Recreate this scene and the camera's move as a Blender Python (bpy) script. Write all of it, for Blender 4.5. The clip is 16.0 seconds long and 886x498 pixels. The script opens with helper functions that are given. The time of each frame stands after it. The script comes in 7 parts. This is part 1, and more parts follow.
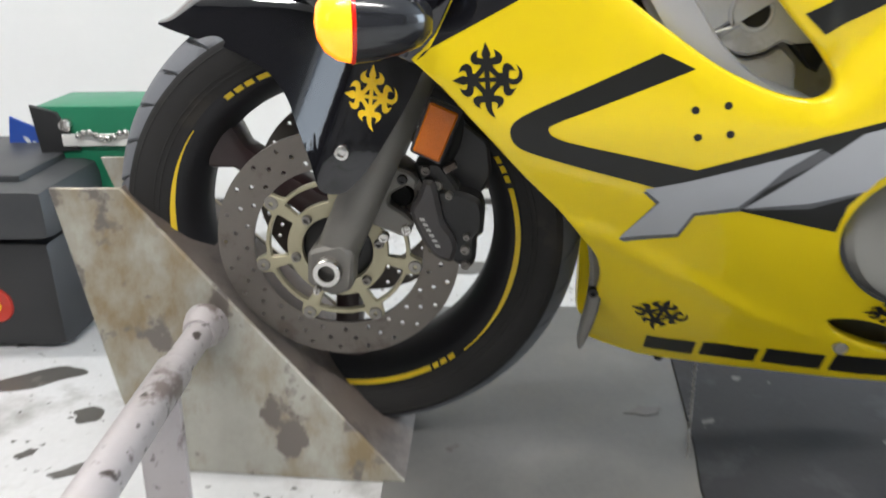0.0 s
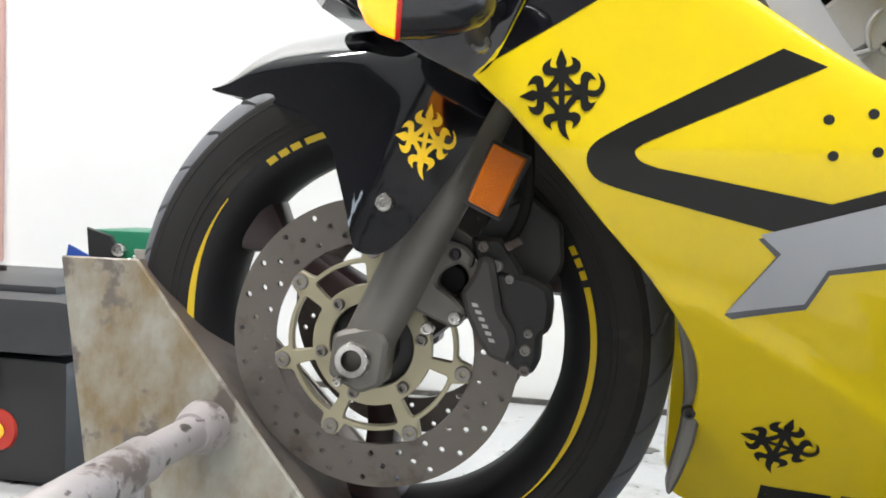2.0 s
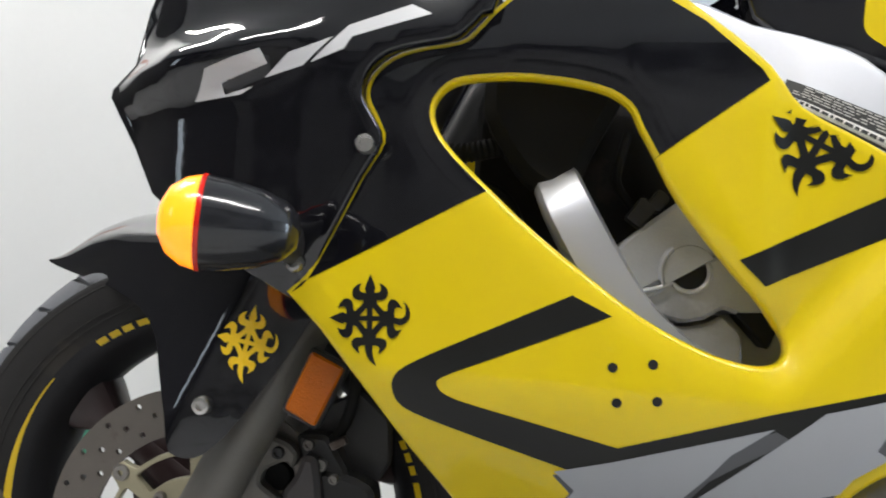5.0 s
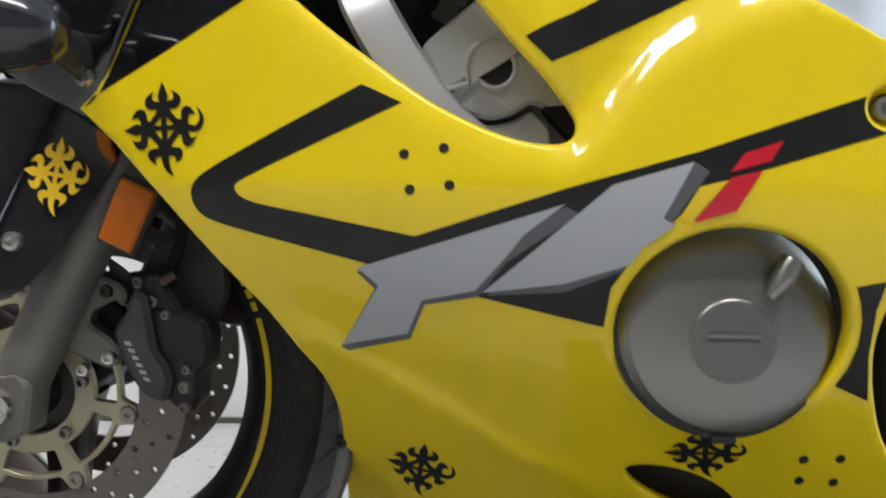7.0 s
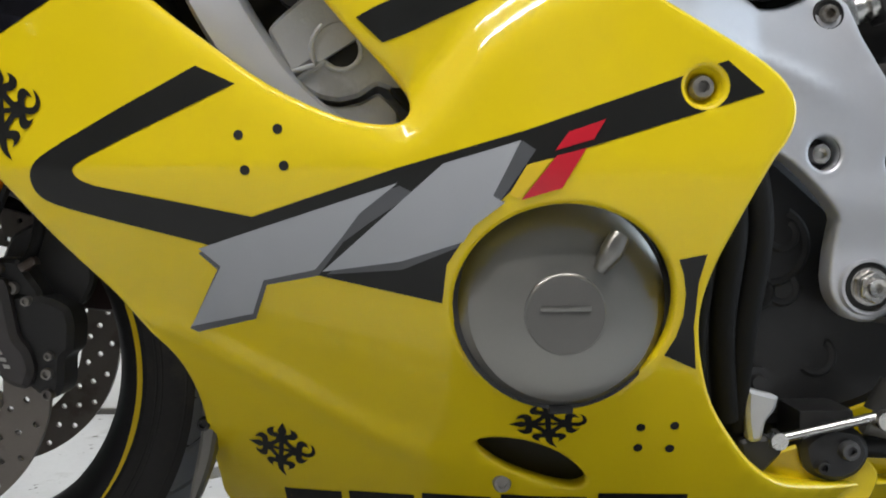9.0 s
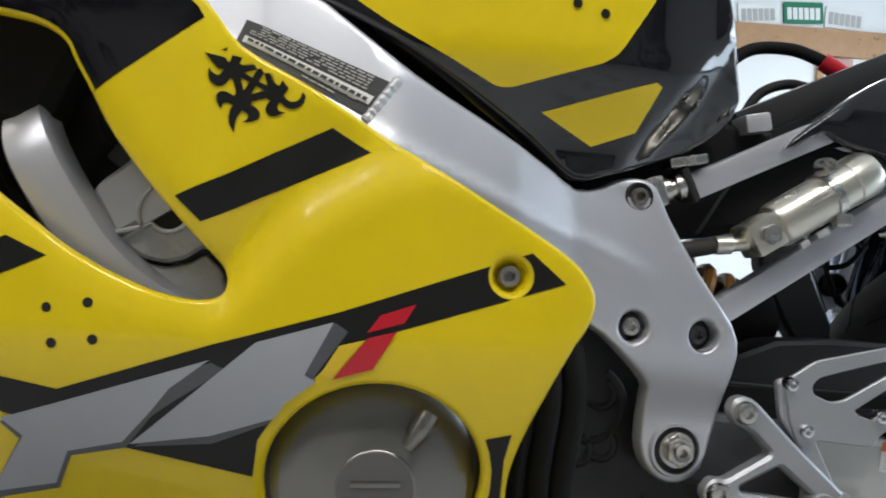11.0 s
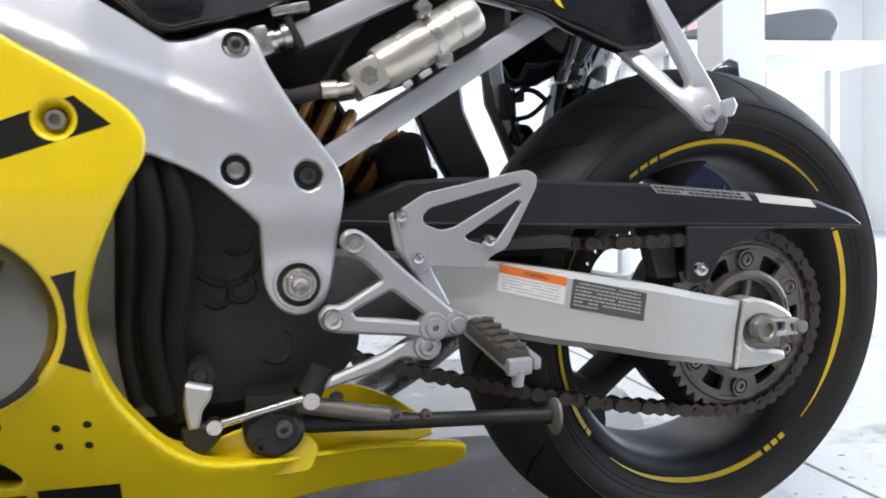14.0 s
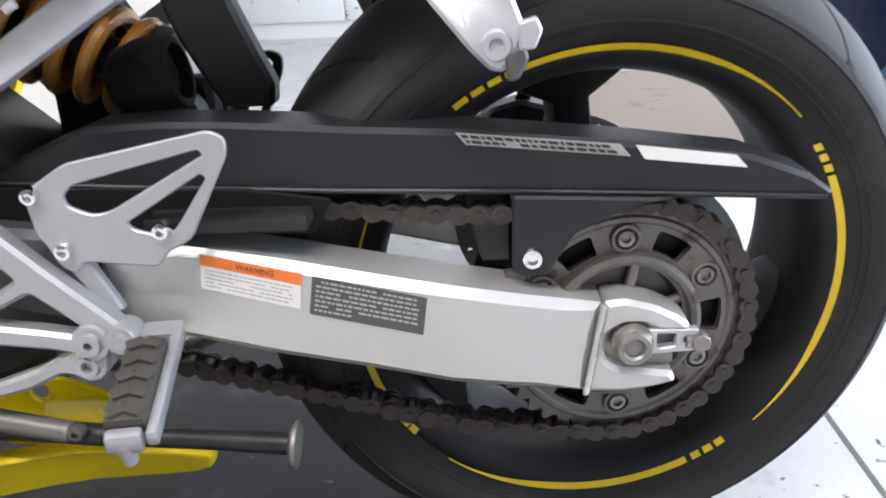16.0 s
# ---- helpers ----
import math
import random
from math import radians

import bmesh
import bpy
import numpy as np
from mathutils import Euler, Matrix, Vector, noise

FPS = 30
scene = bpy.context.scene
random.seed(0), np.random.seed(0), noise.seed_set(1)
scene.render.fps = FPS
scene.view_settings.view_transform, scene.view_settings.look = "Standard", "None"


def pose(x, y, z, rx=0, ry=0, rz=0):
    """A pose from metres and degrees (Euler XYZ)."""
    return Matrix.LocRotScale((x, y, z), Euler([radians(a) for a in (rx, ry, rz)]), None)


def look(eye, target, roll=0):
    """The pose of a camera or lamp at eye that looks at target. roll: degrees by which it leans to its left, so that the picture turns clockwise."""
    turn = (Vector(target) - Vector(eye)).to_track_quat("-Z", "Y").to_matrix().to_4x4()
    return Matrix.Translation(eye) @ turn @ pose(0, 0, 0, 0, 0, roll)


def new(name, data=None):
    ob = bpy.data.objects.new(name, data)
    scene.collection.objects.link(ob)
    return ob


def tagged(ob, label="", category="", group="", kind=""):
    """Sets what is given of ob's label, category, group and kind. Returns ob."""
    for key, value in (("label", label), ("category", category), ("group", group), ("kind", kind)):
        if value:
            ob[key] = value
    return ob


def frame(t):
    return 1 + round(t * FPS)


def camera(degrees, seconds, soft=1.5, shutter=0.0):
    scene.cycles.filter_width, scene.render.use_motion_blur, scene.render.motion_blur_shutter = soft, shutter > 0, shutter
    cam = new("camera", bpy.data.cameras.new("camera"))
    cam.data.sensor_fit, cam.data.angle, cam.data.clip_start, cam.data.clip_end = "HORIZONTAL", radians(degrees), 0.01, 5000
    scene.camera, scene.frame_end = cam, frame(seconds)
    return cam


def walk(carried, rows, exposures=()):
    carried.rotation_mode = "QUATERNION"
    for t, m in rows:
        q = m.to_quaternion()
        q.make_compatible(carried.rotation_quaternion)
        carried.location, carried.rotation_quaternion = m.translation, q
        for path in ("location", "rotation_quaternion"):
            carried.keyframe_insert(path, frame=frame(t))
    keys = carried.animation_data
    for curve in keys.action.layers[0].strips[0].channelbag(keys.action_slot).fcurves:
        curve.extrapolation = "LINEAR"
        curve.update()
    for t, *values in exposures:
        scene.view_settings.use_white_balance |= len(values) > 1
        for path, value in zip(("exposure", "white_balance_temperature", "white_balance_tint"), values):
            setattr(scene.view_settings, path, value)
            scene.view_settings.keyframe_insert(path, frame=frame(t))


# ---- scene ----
cam = camera(55.2, 16.0, soft=1.8, shutter=0.35)
PATH = [
    (0, (0.214, -0.999, 0.672), (0.042, 0.859, -0.049), -1.6),
    (0.5, (0.227, -0.865, 0.529), (-0.06, 1.073, 0.129), -0.9),
    (1, (0.235, -0.857, 0.455), (-0.159, 1.095, 0.276), -0.8),
    (1.5, (0.228, -0.861, 0.445), (-0.174, 1.094, 0.313), 0.9),
    (2, (0.23, -0.868, 0.45), (-0.162, 1.091, 0.343), 2.1),
    (2.5, (0.227, -0.86, 0.442), (-0.156, 1.1, 0.319), 3.0),
    (3, (0.234, -0.852, 0.49), (-0.118, 1.116, 0.429), 3.3),
    (3.5, (0.233, -0.86, 0.56), (-0.095, 1.112, 0.642), 2.6),
    (3.7, (0.237, -0.861, 0.576), (-0.112, 1.106, 0.689), 3.3),
    (5.8, (0.354, -0.853, 0.549), (0.229, 1.141, 0.63), 3.0),
    (6, (0.362, -0.849, 0.554), (0.223, 1.146, 0.537), 1.9),
    (6.5, (0.384, -0.843, 0.518), (0.246, 1.152, 0.462), 1.4),
    (7, (0.415, -0.837, 0.473), (0.342, 1.16, 0.396), 0.5),
    (7.5, (0.445, -0.84, 0.444), (0.397, 1.153, 0.287), -0.5),
    (8, (0.464, -0.845, 0.435), (0.482, 1.147, 0.259), -0.9),
    (8.2, (0.484, -0.843, 0.439), (0.504, 1.15, 0.273), -0.8),
    (10.3, (0.504, -0.858, 0.521), (0.665, 1.135, 0.526), 2.2),
    (10.5, (0.516, -0.859, 0.53), (0.713, 1.131, 0.552), 2.3),
    (11, (0.552, -0.866, 0.548), (0.827, 1.114, 0.602), 2.0),
    (11.5, (0.589, -0.872, 0.545), (0.922, 1.099, 0.612), 1.4),
    (12, (0.636, -0.871, 0.53), (1.033, 1.09, 0.563), -0.5),
    (12.5, (0.662, -0.863, 0.495), (1.082, 1.092, 0.449), -1.2),
    (13, (0.682, -0.878, 0.476), (1.099, 1.076, 0.388), -2.2),
    (13.5, (0.741, -0.932, 0.464), (1.258, 0.999, 0.382), 0.7),
    (14, (0.809, -0.96, 0.491), (1.287, 0.975, 0.331), -1.9),
    (14.5, (1.007, -0.903, 0.514), (1.222, 1.07, 0.27), -4.2),
    (15, (1.161, -0.842, 0.621), (1.234, 1.088, 0.1), -2.6),
    (15.5, (1.234, -0.797, 0.647), (1.235, 1.095, -0.002), -2.5),
    (16, (1.276, -0.71, 0.62), (1.182, 1.157, -0.092), -2.8),
]
EXPOSURES = [(0.0, -0.15), (0.5, 0.0), (1.5, 0.06), (2.5, 0.10), (3.5, -0.18), (6.0, -0.64), (7.0, -0.57), (8.0, -0.51), (10.5, -0.90), (11.0, -0.98), (12.0, -0.93), (12.5, -0.89), (13.0, -0.52), (14.0, -0.29), (14.5, -0.26), (15.0, -0.15), (16.0, 0.03)]
EXPOSURES = [(t, stops, 6500, 10 + 7 * min(1.0, max(0.0, (t - 13.0) / 1.5))) for t, stops in EXPOSURES]
walk(cam, [(t, look(eye, target, roll)) for t, eye, target, roll in PATH], EXPOSURES)

# ---- daylight through the open garage door, fluorescent tubes under the ceiling ----
SKY_STRENGTH, SUN_STRENGTH = 0.12, 2.0
TUBE_WATTS = 50.0
DOOR_WATTS = 370.0
STREAK_WATTS = 4.5
world = bpy.data.worlds.new("sky")
scene.world = world
world.use_nodes = True
sky = world.node_tree.nodes.new("ShaderNodeTexSky")
sky.sky_type, sky.sun_disc, sky.sun_elevation, sky.sun_rotation = "NISHITA", False, radians(48), radians(200)
world.node_tree.nodes["Background"].inputs[1].default_value = SKY_STRENGTH
world.node_tree.links.new(sky.outputs[0], world.node_tree.nodes["Background"].inputs[0])
sun_data = bpy.data.lights.new("sun", "SUN")
sun_data.energy, sun_data.angle, sun_data.color = SUN_STRENGTH, radians(0.6), (1.0, 0.95, 0.88)
sun = new("sun", sun_data)
sun.matrix_world = look((8, -9, 12), (6, 0, 0))


def area_lamp(name, place, target, w, h, watts, colour):
    data = bpy.data.lights.new(name, "AREA")
    data.shape, data.size, data.size_y, data.energy, data.color = "RECTANGLE", w, h, watts, colour
    ob = new(name, data)
    ob.matrix_world = look(place, target)
    return ob


# ---- materials ----
def material(name, colour, rough=0.5, metal=0.0, coat=0.0, grain=40.0, vary=0.12, bump=0.0, fine=300.0, stain=None, stain_scale=5.0, stain_cut=0.55, stain_soft=0.07, spec=0.5, stretch=1.0, emit=None, alpha_glass=False, rough_vary=0.1, per_object=0.0, coat_rough=0.05, speck=None, speck_scale=45.0, speck_cut=0.62):
    """A painted, cast or moulded surface: colour varied at two scales, roughness varied, fine relief, optional stains."""
    m = bpy.data.materials.new(name)
    m.use_nodes = True
    nt = m.node_tree
    n, l = nt.nodes, nt.links
    b = n["Principled BSDF"]
    b.inputs["Roughness"].default_value = rough
    b.inputs["Metallic"].default_value = metal
    b.inputs["Specular IOR Level"].default_value = spec
    b.inputs["Coat Weight"].default_value = coat
    b.inputs["Coat Roughness"].default_value = coat_rough
    tc = n.new("ShaderNodeTexCoord")
    big = n.new("ShaderNodeTexNoise")
    big.inputs["Scale"].default_value, big.inputs["Detail"].default_value = grain, 6.0
    l.new(tc.outputs["Object"], big.inputs["Vector"])
    small = n.new("ShaderNodeTexNoise")
    small.inputs["Scale"].default_value, small.inputs["Detail"].default_value = fine, 4.0
    l.new(tc.outputs["Object"], small.inputs["Vector"])
    mix = n.new("ShaderNodeMix")
    mix.data_type = "RGBA"
    c = Vector(colour)
    lo, hi = c * (1 - vary), c * (1 + vary)
    mix.inputs[6].default_value, mix.inputs[7].default_value = (*lo, 1), (*[min(1, v) for v in hi], 1)
    add = n.new("ShaderNodeMath")
    add.operation = "MULTIPLY_ADD"
    l.new(big.outputs["Fac"], add.inputs[0])
    add.inputs[1].default_value = 0.7
    half = n.new("ShaderNodeMath")
    half.operation = "MULTIPLY"
    half.inputs[1].default_value = 0.3
    l.new(small.outputs["Fac"], half.inputs[0])
    l.new(half.outputs[0], add.inputs[2])
    l.new(add.outputs[0], mix.inputs[0])
    out = mix.outputs[2]
    if stain:
        spots = n.new("ShaderNodeTexNoise")
        spots.inputs["Scale"].default_value, spots.inputs["Detail"].default_value, spots.inputs["Roughness"].default_value = stain_scale, 8.0, 0.62
        if stretch != 1.0:
            mp = n.new("ShaderNodeMapping")
            mp.inputs["Scale"].default_value = (1.0, 1.0, stretch)
            l.new(tc.outputs["Object"], mp.inputs["Vector"])
            l.new(mp.outputs[0], spots.inputs["Vector"])
        else:
            l.new(tc.outputs["Object"], spots.inputs["Vector"])
        ramp = n.new("ShaderNodeValToRGB")
        ramp.color_ramp.elements[0].position, ramp.color_ramp.elements[1].position = stain_cut, stain_cut + stain_soft
        l.new(spots.outputs["Fac"], ramp.inputs[0])
        mix2 = n.new("ShaderNodeMix")
        mix2.data_type = "RGBA"
        mix2.inputs[7].default_value = (*stain, 1)
        l.new(ramp.outputs[0], mix2.inputs[0])
        l.new(out, mix2.inputs[6])
        out = mix2.outputs[2]
    if speck:
        dots = n.new("ShaderNodeTexNoise")
        dots.inputs["Scale"].default_value, dots.inputs["Detail"].default_value = speck_scale, 5.0
        l.new(tc.outputs["Object"], dots.inputs["Vector"])
        ramp2 = n.new("ShaderNodeValToRGB")
        ramp2.color_ramp.elements[0].position, ramp2.color_ramp.elements[1].position = speck_cut, speck_cut + 0.05
        l.new(dots.outputs["Fac"], ramp2.inputs[0])
        mix3 = n.new("ShaderNodeMix")
        mix3.data_type = "RGBA"
        mix3.inputs[7].default_value = (*speck, 1)
        l.new(ramp2.outputs[0], mix3.inputs[0])
        l.new(out, mix3.inputs[6])
        out = mix3.outputs[2]
    if per_object:
        info = n.new("ShaderNodeObjectInfo")
        hsv = n.new("ShaderNodeHueSaturation")
        rng = n.new("ShaderNodeMapRange")
        rng.inputs[3].default_value, rng.inputs[4].default_value = 1 - per_object, 1 + per_object
        l.new(info.outputs["Random"], rng.inputs[0])
        l.new(rng.outputs[0], hsv.inputs["Value"])
        l.new(out, hsv.inputs["Color"])
        out = hsv.outputs[0]
    l.new(out, b.inputs["Base Color"])
    rr = n.new("ShaderNodeMapRange")
    rr.inputs[3].default_value, rr.inputs[4].default_value = max(0.02, rough - rough_vary), min(1, rough + rough_vary)
    l.new(big.outputs["Fac"], rr.inputs[0])
    l.new(rr.outputs[0], b.inputs["Roughness"])
    if bump:
        bp = n.new("ShaderNodeBump")
        bp.inputs["Strength"].default_value, bp.inputs["Distance"].default_value = bump, 0.001
        l.new(small.outputs["Fac"], bp.inputs["Height"])
        l.new(bp.outputs[0], b.inputs["Normal"])
    if emit:
        b.inputs["Emission Color"].default_value = (*emit[0], 1)
        b.inputs["Emission Strength"].default_value = emit[1]
    if alpha_glass:
        b.inputs["Transmission Weight"].default_value = 0.6
        b.inputs["IOR"].default_value = 1.45
    return m


YELLOW = material("yellow_paint", (0.80, 0.60, 0.006), 0.42, 0, 0.75, 8, 0.03, 0.0, 500, rough_vary=0.04, spec=0.12, coat_rough=0.07)
BLACK_PAINT = material("black_paint", (0.005, 0.005, 0.007), 0.08, 0, 1.0, 9, 0.2, 0, 500, rough_vary=0.03, spec=0.3, coat_rough=0.02)
BLACK_VINYL = material("black_vinyl", (0.012, 0.012, 0.011), 0.36, 0, 0.0, 20, 0.15, 0.02, 600, spec=0.3)
GREY_VINYL = material("grey_vinyl", (0.37, 0.38, 0.40), 0.42, 0.0, 0.2, 30, 0.06, 0.02, 600)
DARK_VINYL = material("dark_grey_vinyl", (0.085, 0.088, 0.095), 0.42, 0, 0.2, 30, 0.1, 0.02, 600)
SILVER_VINYL = material("silver_vinyl", (0.62, 0.62, 0.63), 0.38, 0.1, 0.3, 30, 0.06, 0.02, 600)
RED_VINYL = material("red_vinyl", (0.58, 0.004, 0.02), 0.4, 0, 0.3, 30, 0.08, 0.02, 600)
YELLOW_VINYL = material("yellow_vinyl", (0.80, 0.56, 0.012), 0.4, 0, 0.1, 30, 0.08, 0.02, 600)
REFLECTIVE = material("reflective_yellow_vinyl", (1.0, 0.64, 0.02), 0.3, 0.0, 0.4, 60, 0.06, 0.03, 700)
RUBBER = material("tyre_rubber", (0.026, 0.0250, 0.0245), 0.68, 0, 0, 14, 0.35, 0.25, 420, stain=(0.040, 0.036, 0.032), stain_scale=9, stain_cut=0.58, spec=0.25)
# rear tread: same rubber as the front, its dimmer light put into the colour
TREAD_SHADED = material("shaded_tyre_tread", (0.036, 0.035, 0.034), 0.66, 0, 0, 10, 0.3, 0.3, 300, stain=(0.042, 0.040, 0.038), stain_scale=6, stain_cut=0.56, spec=0.3)
PEG_RUBBER = material("peg_rubber", (0.055, 0.05, 0.043), 0.6, 0, 0, 30, 0.3, 0.2, 300)
# front tread: paler copy, brighter light put into the colour
TREAD_LIT = material("lit_tyre_tread", (0.13, 0.135, 0.15), 0.55, 0, 0, 10, 0.3, 0.3, 300, stain=(0.055, 0.055, 0.058), stain_scale=6, stain_cut=0.56)
GROOVE = material("tyre_groove", (0.010, 0.010, 0.010), 0.8)
RIM_BLACK = material("rim_black", (0.018, 0.018, 0.020), 0.50, 0, 0, 25, 0.3, 0.08, 300, spec=0.2)
RIM_MAROON = material("spoke_dark", (0.03, 0.014, 0.014), 0.4, 0.1, 0.2, 25, 0.3, 0.05, 300)
ALU = material("brushed_aluminium", (0.58, 0.585, 0.62), 0.36, 0.55, 0, 18, 0.06, 0.05, 260, stain=(0.48, 0.48, 0.50), stain_scale=6, stain_cut=0.66)
HANGER_ALU = material("cast_hanger_aluminium", (0.43, 0.435, 0.45), 0.40, 0.55, 0, 18, 0.10, 0.10, 260, stain=(0.34, 0.34, 0.35), stain_scale=9, stain_cut=0.62)
ALU_WARM = material("swingarm_aluminium", (0.60, 0.592, 0.565), 0.44, 0.65, 0, 12, 0.08, 0.07, 240, stain=(0.42, 0.40, 0.36), stain_scale=8, stain_cut=0.66)
ALU_CAST = material("cast_aluminium", (0.56, 0.56, 0.57), 0.46, 0.6, 0, 40, 0.12, 0.25, 500)
STEEL = material("bright_steel", (0.62, 0.60, 0.57), 0.26, 1.0, 0, 50, 0.12, 0.04, 300)
CAST_DARK = material("dark_casting", (0.10, 0.10, 0.105), 0.5, 0.4, 0, 30, 0.2, 0.2, 300)
CHROME = material("chrome", (0.8, 0.8, 0.82), 0.08, 1.0, 0, 20, 0.05, 0, 300, rough_vary=0.04)
CANISTER = material("canister_metal", (0.72, 0.69, 0.60), 0.3, 0.9, 0, 18, 0.1, 0.05, 200)
DISC_STEEL = material("disc_steel", (0.155, 0.138, 0.122), 0.4, 0.6, 0, 30, 0.2, 0.08, 500, stain=(0.12, 0.10, 0.085), stain_scale=20, stain_cut=0.56)
CARRIER_GOLD = material("disc_carrier_gold", (0.42, 0.385, 0.265), 0.42, 0.6, 0, 30, 0.12, 0.08, 400)
FORK_GREY = material("fork_grey", (0.165, 0.156, 0.14), 0.48, 0.35, 0.1, 25, 0.12, 0.06, 300)
ENGINE_GREY = material("engine_cover_grey", (0.245, 0.238, 0.222), 0.32, 0.8, 0.0, 22, 0.08, 0.04, 350)
ENGINE_CAST = material("engine_casting", (0.58, 0.585, 0.595), 0.42, 0.4, 0, 40, 0.12, 0.25, 400, stain=(0.44, 0.44, 0.44), stain_scale=14, stain_cut=0.60)
BLACK_PLASTIC = material("black_plastic", (0.020, 0.0195, 0.020), 0.5, 0, 0, 30, 0.3, 0.12, 500, stain=(0.032, 0.030, 0.027), stain_scale=11, stain_cut=0.62)
GUARD_PLASTIC = material("chain_guard_plastic", (0.017, 0.017, 0.020), 0.42, 0, 0, 30, 0.25, 0.1, 450, stain=(0.036, 0.034, 0.032), stain_scale=14, stain_cut=0.62, spec=0.4)
GRIME_BLACK = material("grimy_black_plastic", (0.017, 0.016, 0.0155), 0.8, 0, 0, 25, 0.4, 0.3, 200, stain=(0.032, 0.028, 0.024), stain_scale=16, stain_cut=0.58, spec=0.2)
BLACK_METAL = material("black_metal", (0.022, 0.0215, 0.0215), 0.48, 0.1, 0, 25, 0.3, 0.08, 300)
CHAIN_STEEL = material("chain_steel", (0.066, 0.056, 0.051), 0.38, 0.6, 0, 90, 0.4, 0.2, 400, stain=(0.06, 0.036, 0.026), stain_scale=45, stain_cut=0.60)
SPROCKET_STEEL = material("sprocket_steel", (0.165, 0.15, 0.138), 0.46, 0.6, 0, 40, 0.3, 0.2, 300, stain=(0.08, 0.06, 0.05), stain_scale=30, stain_cut=0.58)
HUB_METAL = material("hub_metal", (0.27, 0.255, 0.235), 0.42, 0.65, 0, 40, 0.25, 0.2, 300, stain=(0.12, 0.10, 0.08), stain_scale=25, stain_cut=0.60)
# chrome with the blue-black of its dark surroundings painted into the base colour
CHROME_DARK_REFLECTION = material("chrome_dark_reflection", (0.10, 0.11, 0.13), 0.12, 1.0, 0, 20, 0.15, 0, 300, rough_vary=0.04)
SPRING_ORANGE = material("spring_orange", (0.42, 0.19, 0.035), 0.35, 0.1, 0.4, 30, 0.2, 0.05, 300)
AMBER = material("amber_reflector", (0.52, 0.125, 0.001), 0.2, 0, 0.2, 30, 0.35, 0.6, 650, spec=0.4)
CALIPER_GREY = material("caliper_grey", (0.055, 0.05, 0.05), 0.5, 0.1, 0, 30, 0.15, 0.1, 300)
HOSE = material("hose_rubber", (0.010, 0.0098, 0.0095), 0.7, 0, 0, 30, 0.3, 0.1, 400, spec=0.15)
AMBER_LIT = material("lit_amber_lens", (1.0, 0.50, 0.02), 0.25, 0, 0.4, 10, 0.05, 0, 300, emit=((1.0, 0.24, 0.004), 2.0))
RED_LENS = material("red_lens_edge", (0.70, 0.012, 0.004), 0.2, 0, 0.4, 10, 0.05, 0, 300)
SMOKE_BLACK = material("signal_black", (0.016, 0.016, 0.019), 0.16, 0, 0.3, 30, 0.2, 0.0, 400, rough_vary=0.04)
WHITE_LABEL = material("label_white", (0.80, 0.79, 0.76), 0.5, 0, 0.2, 40, 0.05)
ORANGE_LABEL = material("label_orange", (0.85, 0.20, 0.03), 0.45, 0, 0.2, 40, 0.06)
PRINT_GREY = material("label_print_grey", (0.42, 0.41, 0.39), 0.6)
PRINT_BLACK = material("label_print_black", (0.03, 0.03, 0.03), 0.5)
LABEL_DARK = material("label_dark_grey", (0.075, 0.08, 0.08), 0.45, 0, 0.2, 40, 0.1)
CONCRETE = material("concrete_floor", (0.52, 0.52, 0.52), 0.5, 0, 0.15, 2.2, 0.25, 0.15, 90, stain=(0.22, 0.21, 0.19), stain_scale=4.5, stain_cut=0.55, stain_soft=0.16, speck=(0.07, 0.06, 0.05), speck_scale=48, speck_cut=0.65)
MAT_RUBBER = material("floor_mat_dark", (0.020, 0.020, 0.022), 0.62, 0, 0.0, 9, 0.5, 0.3, 120, stain=(0.065, 0.065, 0.068), stain_scale=7, stain_cut=0.55, stain_soft=0.22, spec=0.25, speck=(0.15, 0.14, 0.13), speck_scale=26, speck_cut=0.68)
FLOOR_GREY = material("floor_grey_mottled", (0.105, 0.104, 0.100), 0.45, 0, 0.1, 3.5, 0.4, 0.12, 120, stain=(0.16, 0.155, 0.145), stain_scale=3, stain_cut=0.5, stain_soft=0.25, speck=(0.045, 0.032, 0.025), speck_scale=11, speck_cut=0.70)
WALL_WHITE = material("white_painted_wall", (0.83, 0.83, 0.82), 0.7, 0, 0, 3, 0.04, 0.1, 60, stain=(0.68, 0.66, 0.63), stain_scale=3.1, stain_cut=0.68)
PLANK_WHITE = material("white_painted_plank", (0.76, 0.76, 0.75), 0.65, 0, 0, 7, 0.08, 0.25, 50, stain=(0.34, 0.32, 0.29), stain_scale=11, stain_cut=0.66, per_object=0.06, speck=(0.10, 0.09, 0.08), speck_scale=20, speck_cut=0.70)
WOOD = material("bare_wood", (0.42, 0.24, 0.12), 0.6, 0, 0, 12, 0.25, 0.25, 90, stain=(0.24, 0.12, 0.06), stain_scale=18, stain_cut=0.62)
CHOCK_STEEL = material("worn_painted_steel", (0.37, 0.36, 0.315), 0.42, 0.1, 0.1, 14, 0.3, 0.4, 90, stain=(0.22, 0.165, 0.09), stain_scale=8, stain_cut=0.45, stain_soft=0.16, stretch=0.6, speck=(0.15, 0.13, 0.115), speck_scale=19, speck_cut=0.575)
PIPE_STEEL = material("worn_pipe_paint", (0.40, 0.37, 0.37), 0.42, 0.1, 0.1, 10, 0.15, 0.1, 150, stain=(0.16, 0.13, 0.12), stain_scale=18, stain_cut=0.56, speck=(0.06, 0.048, 0.042), speck_scale=55, speck_cut=0.63)
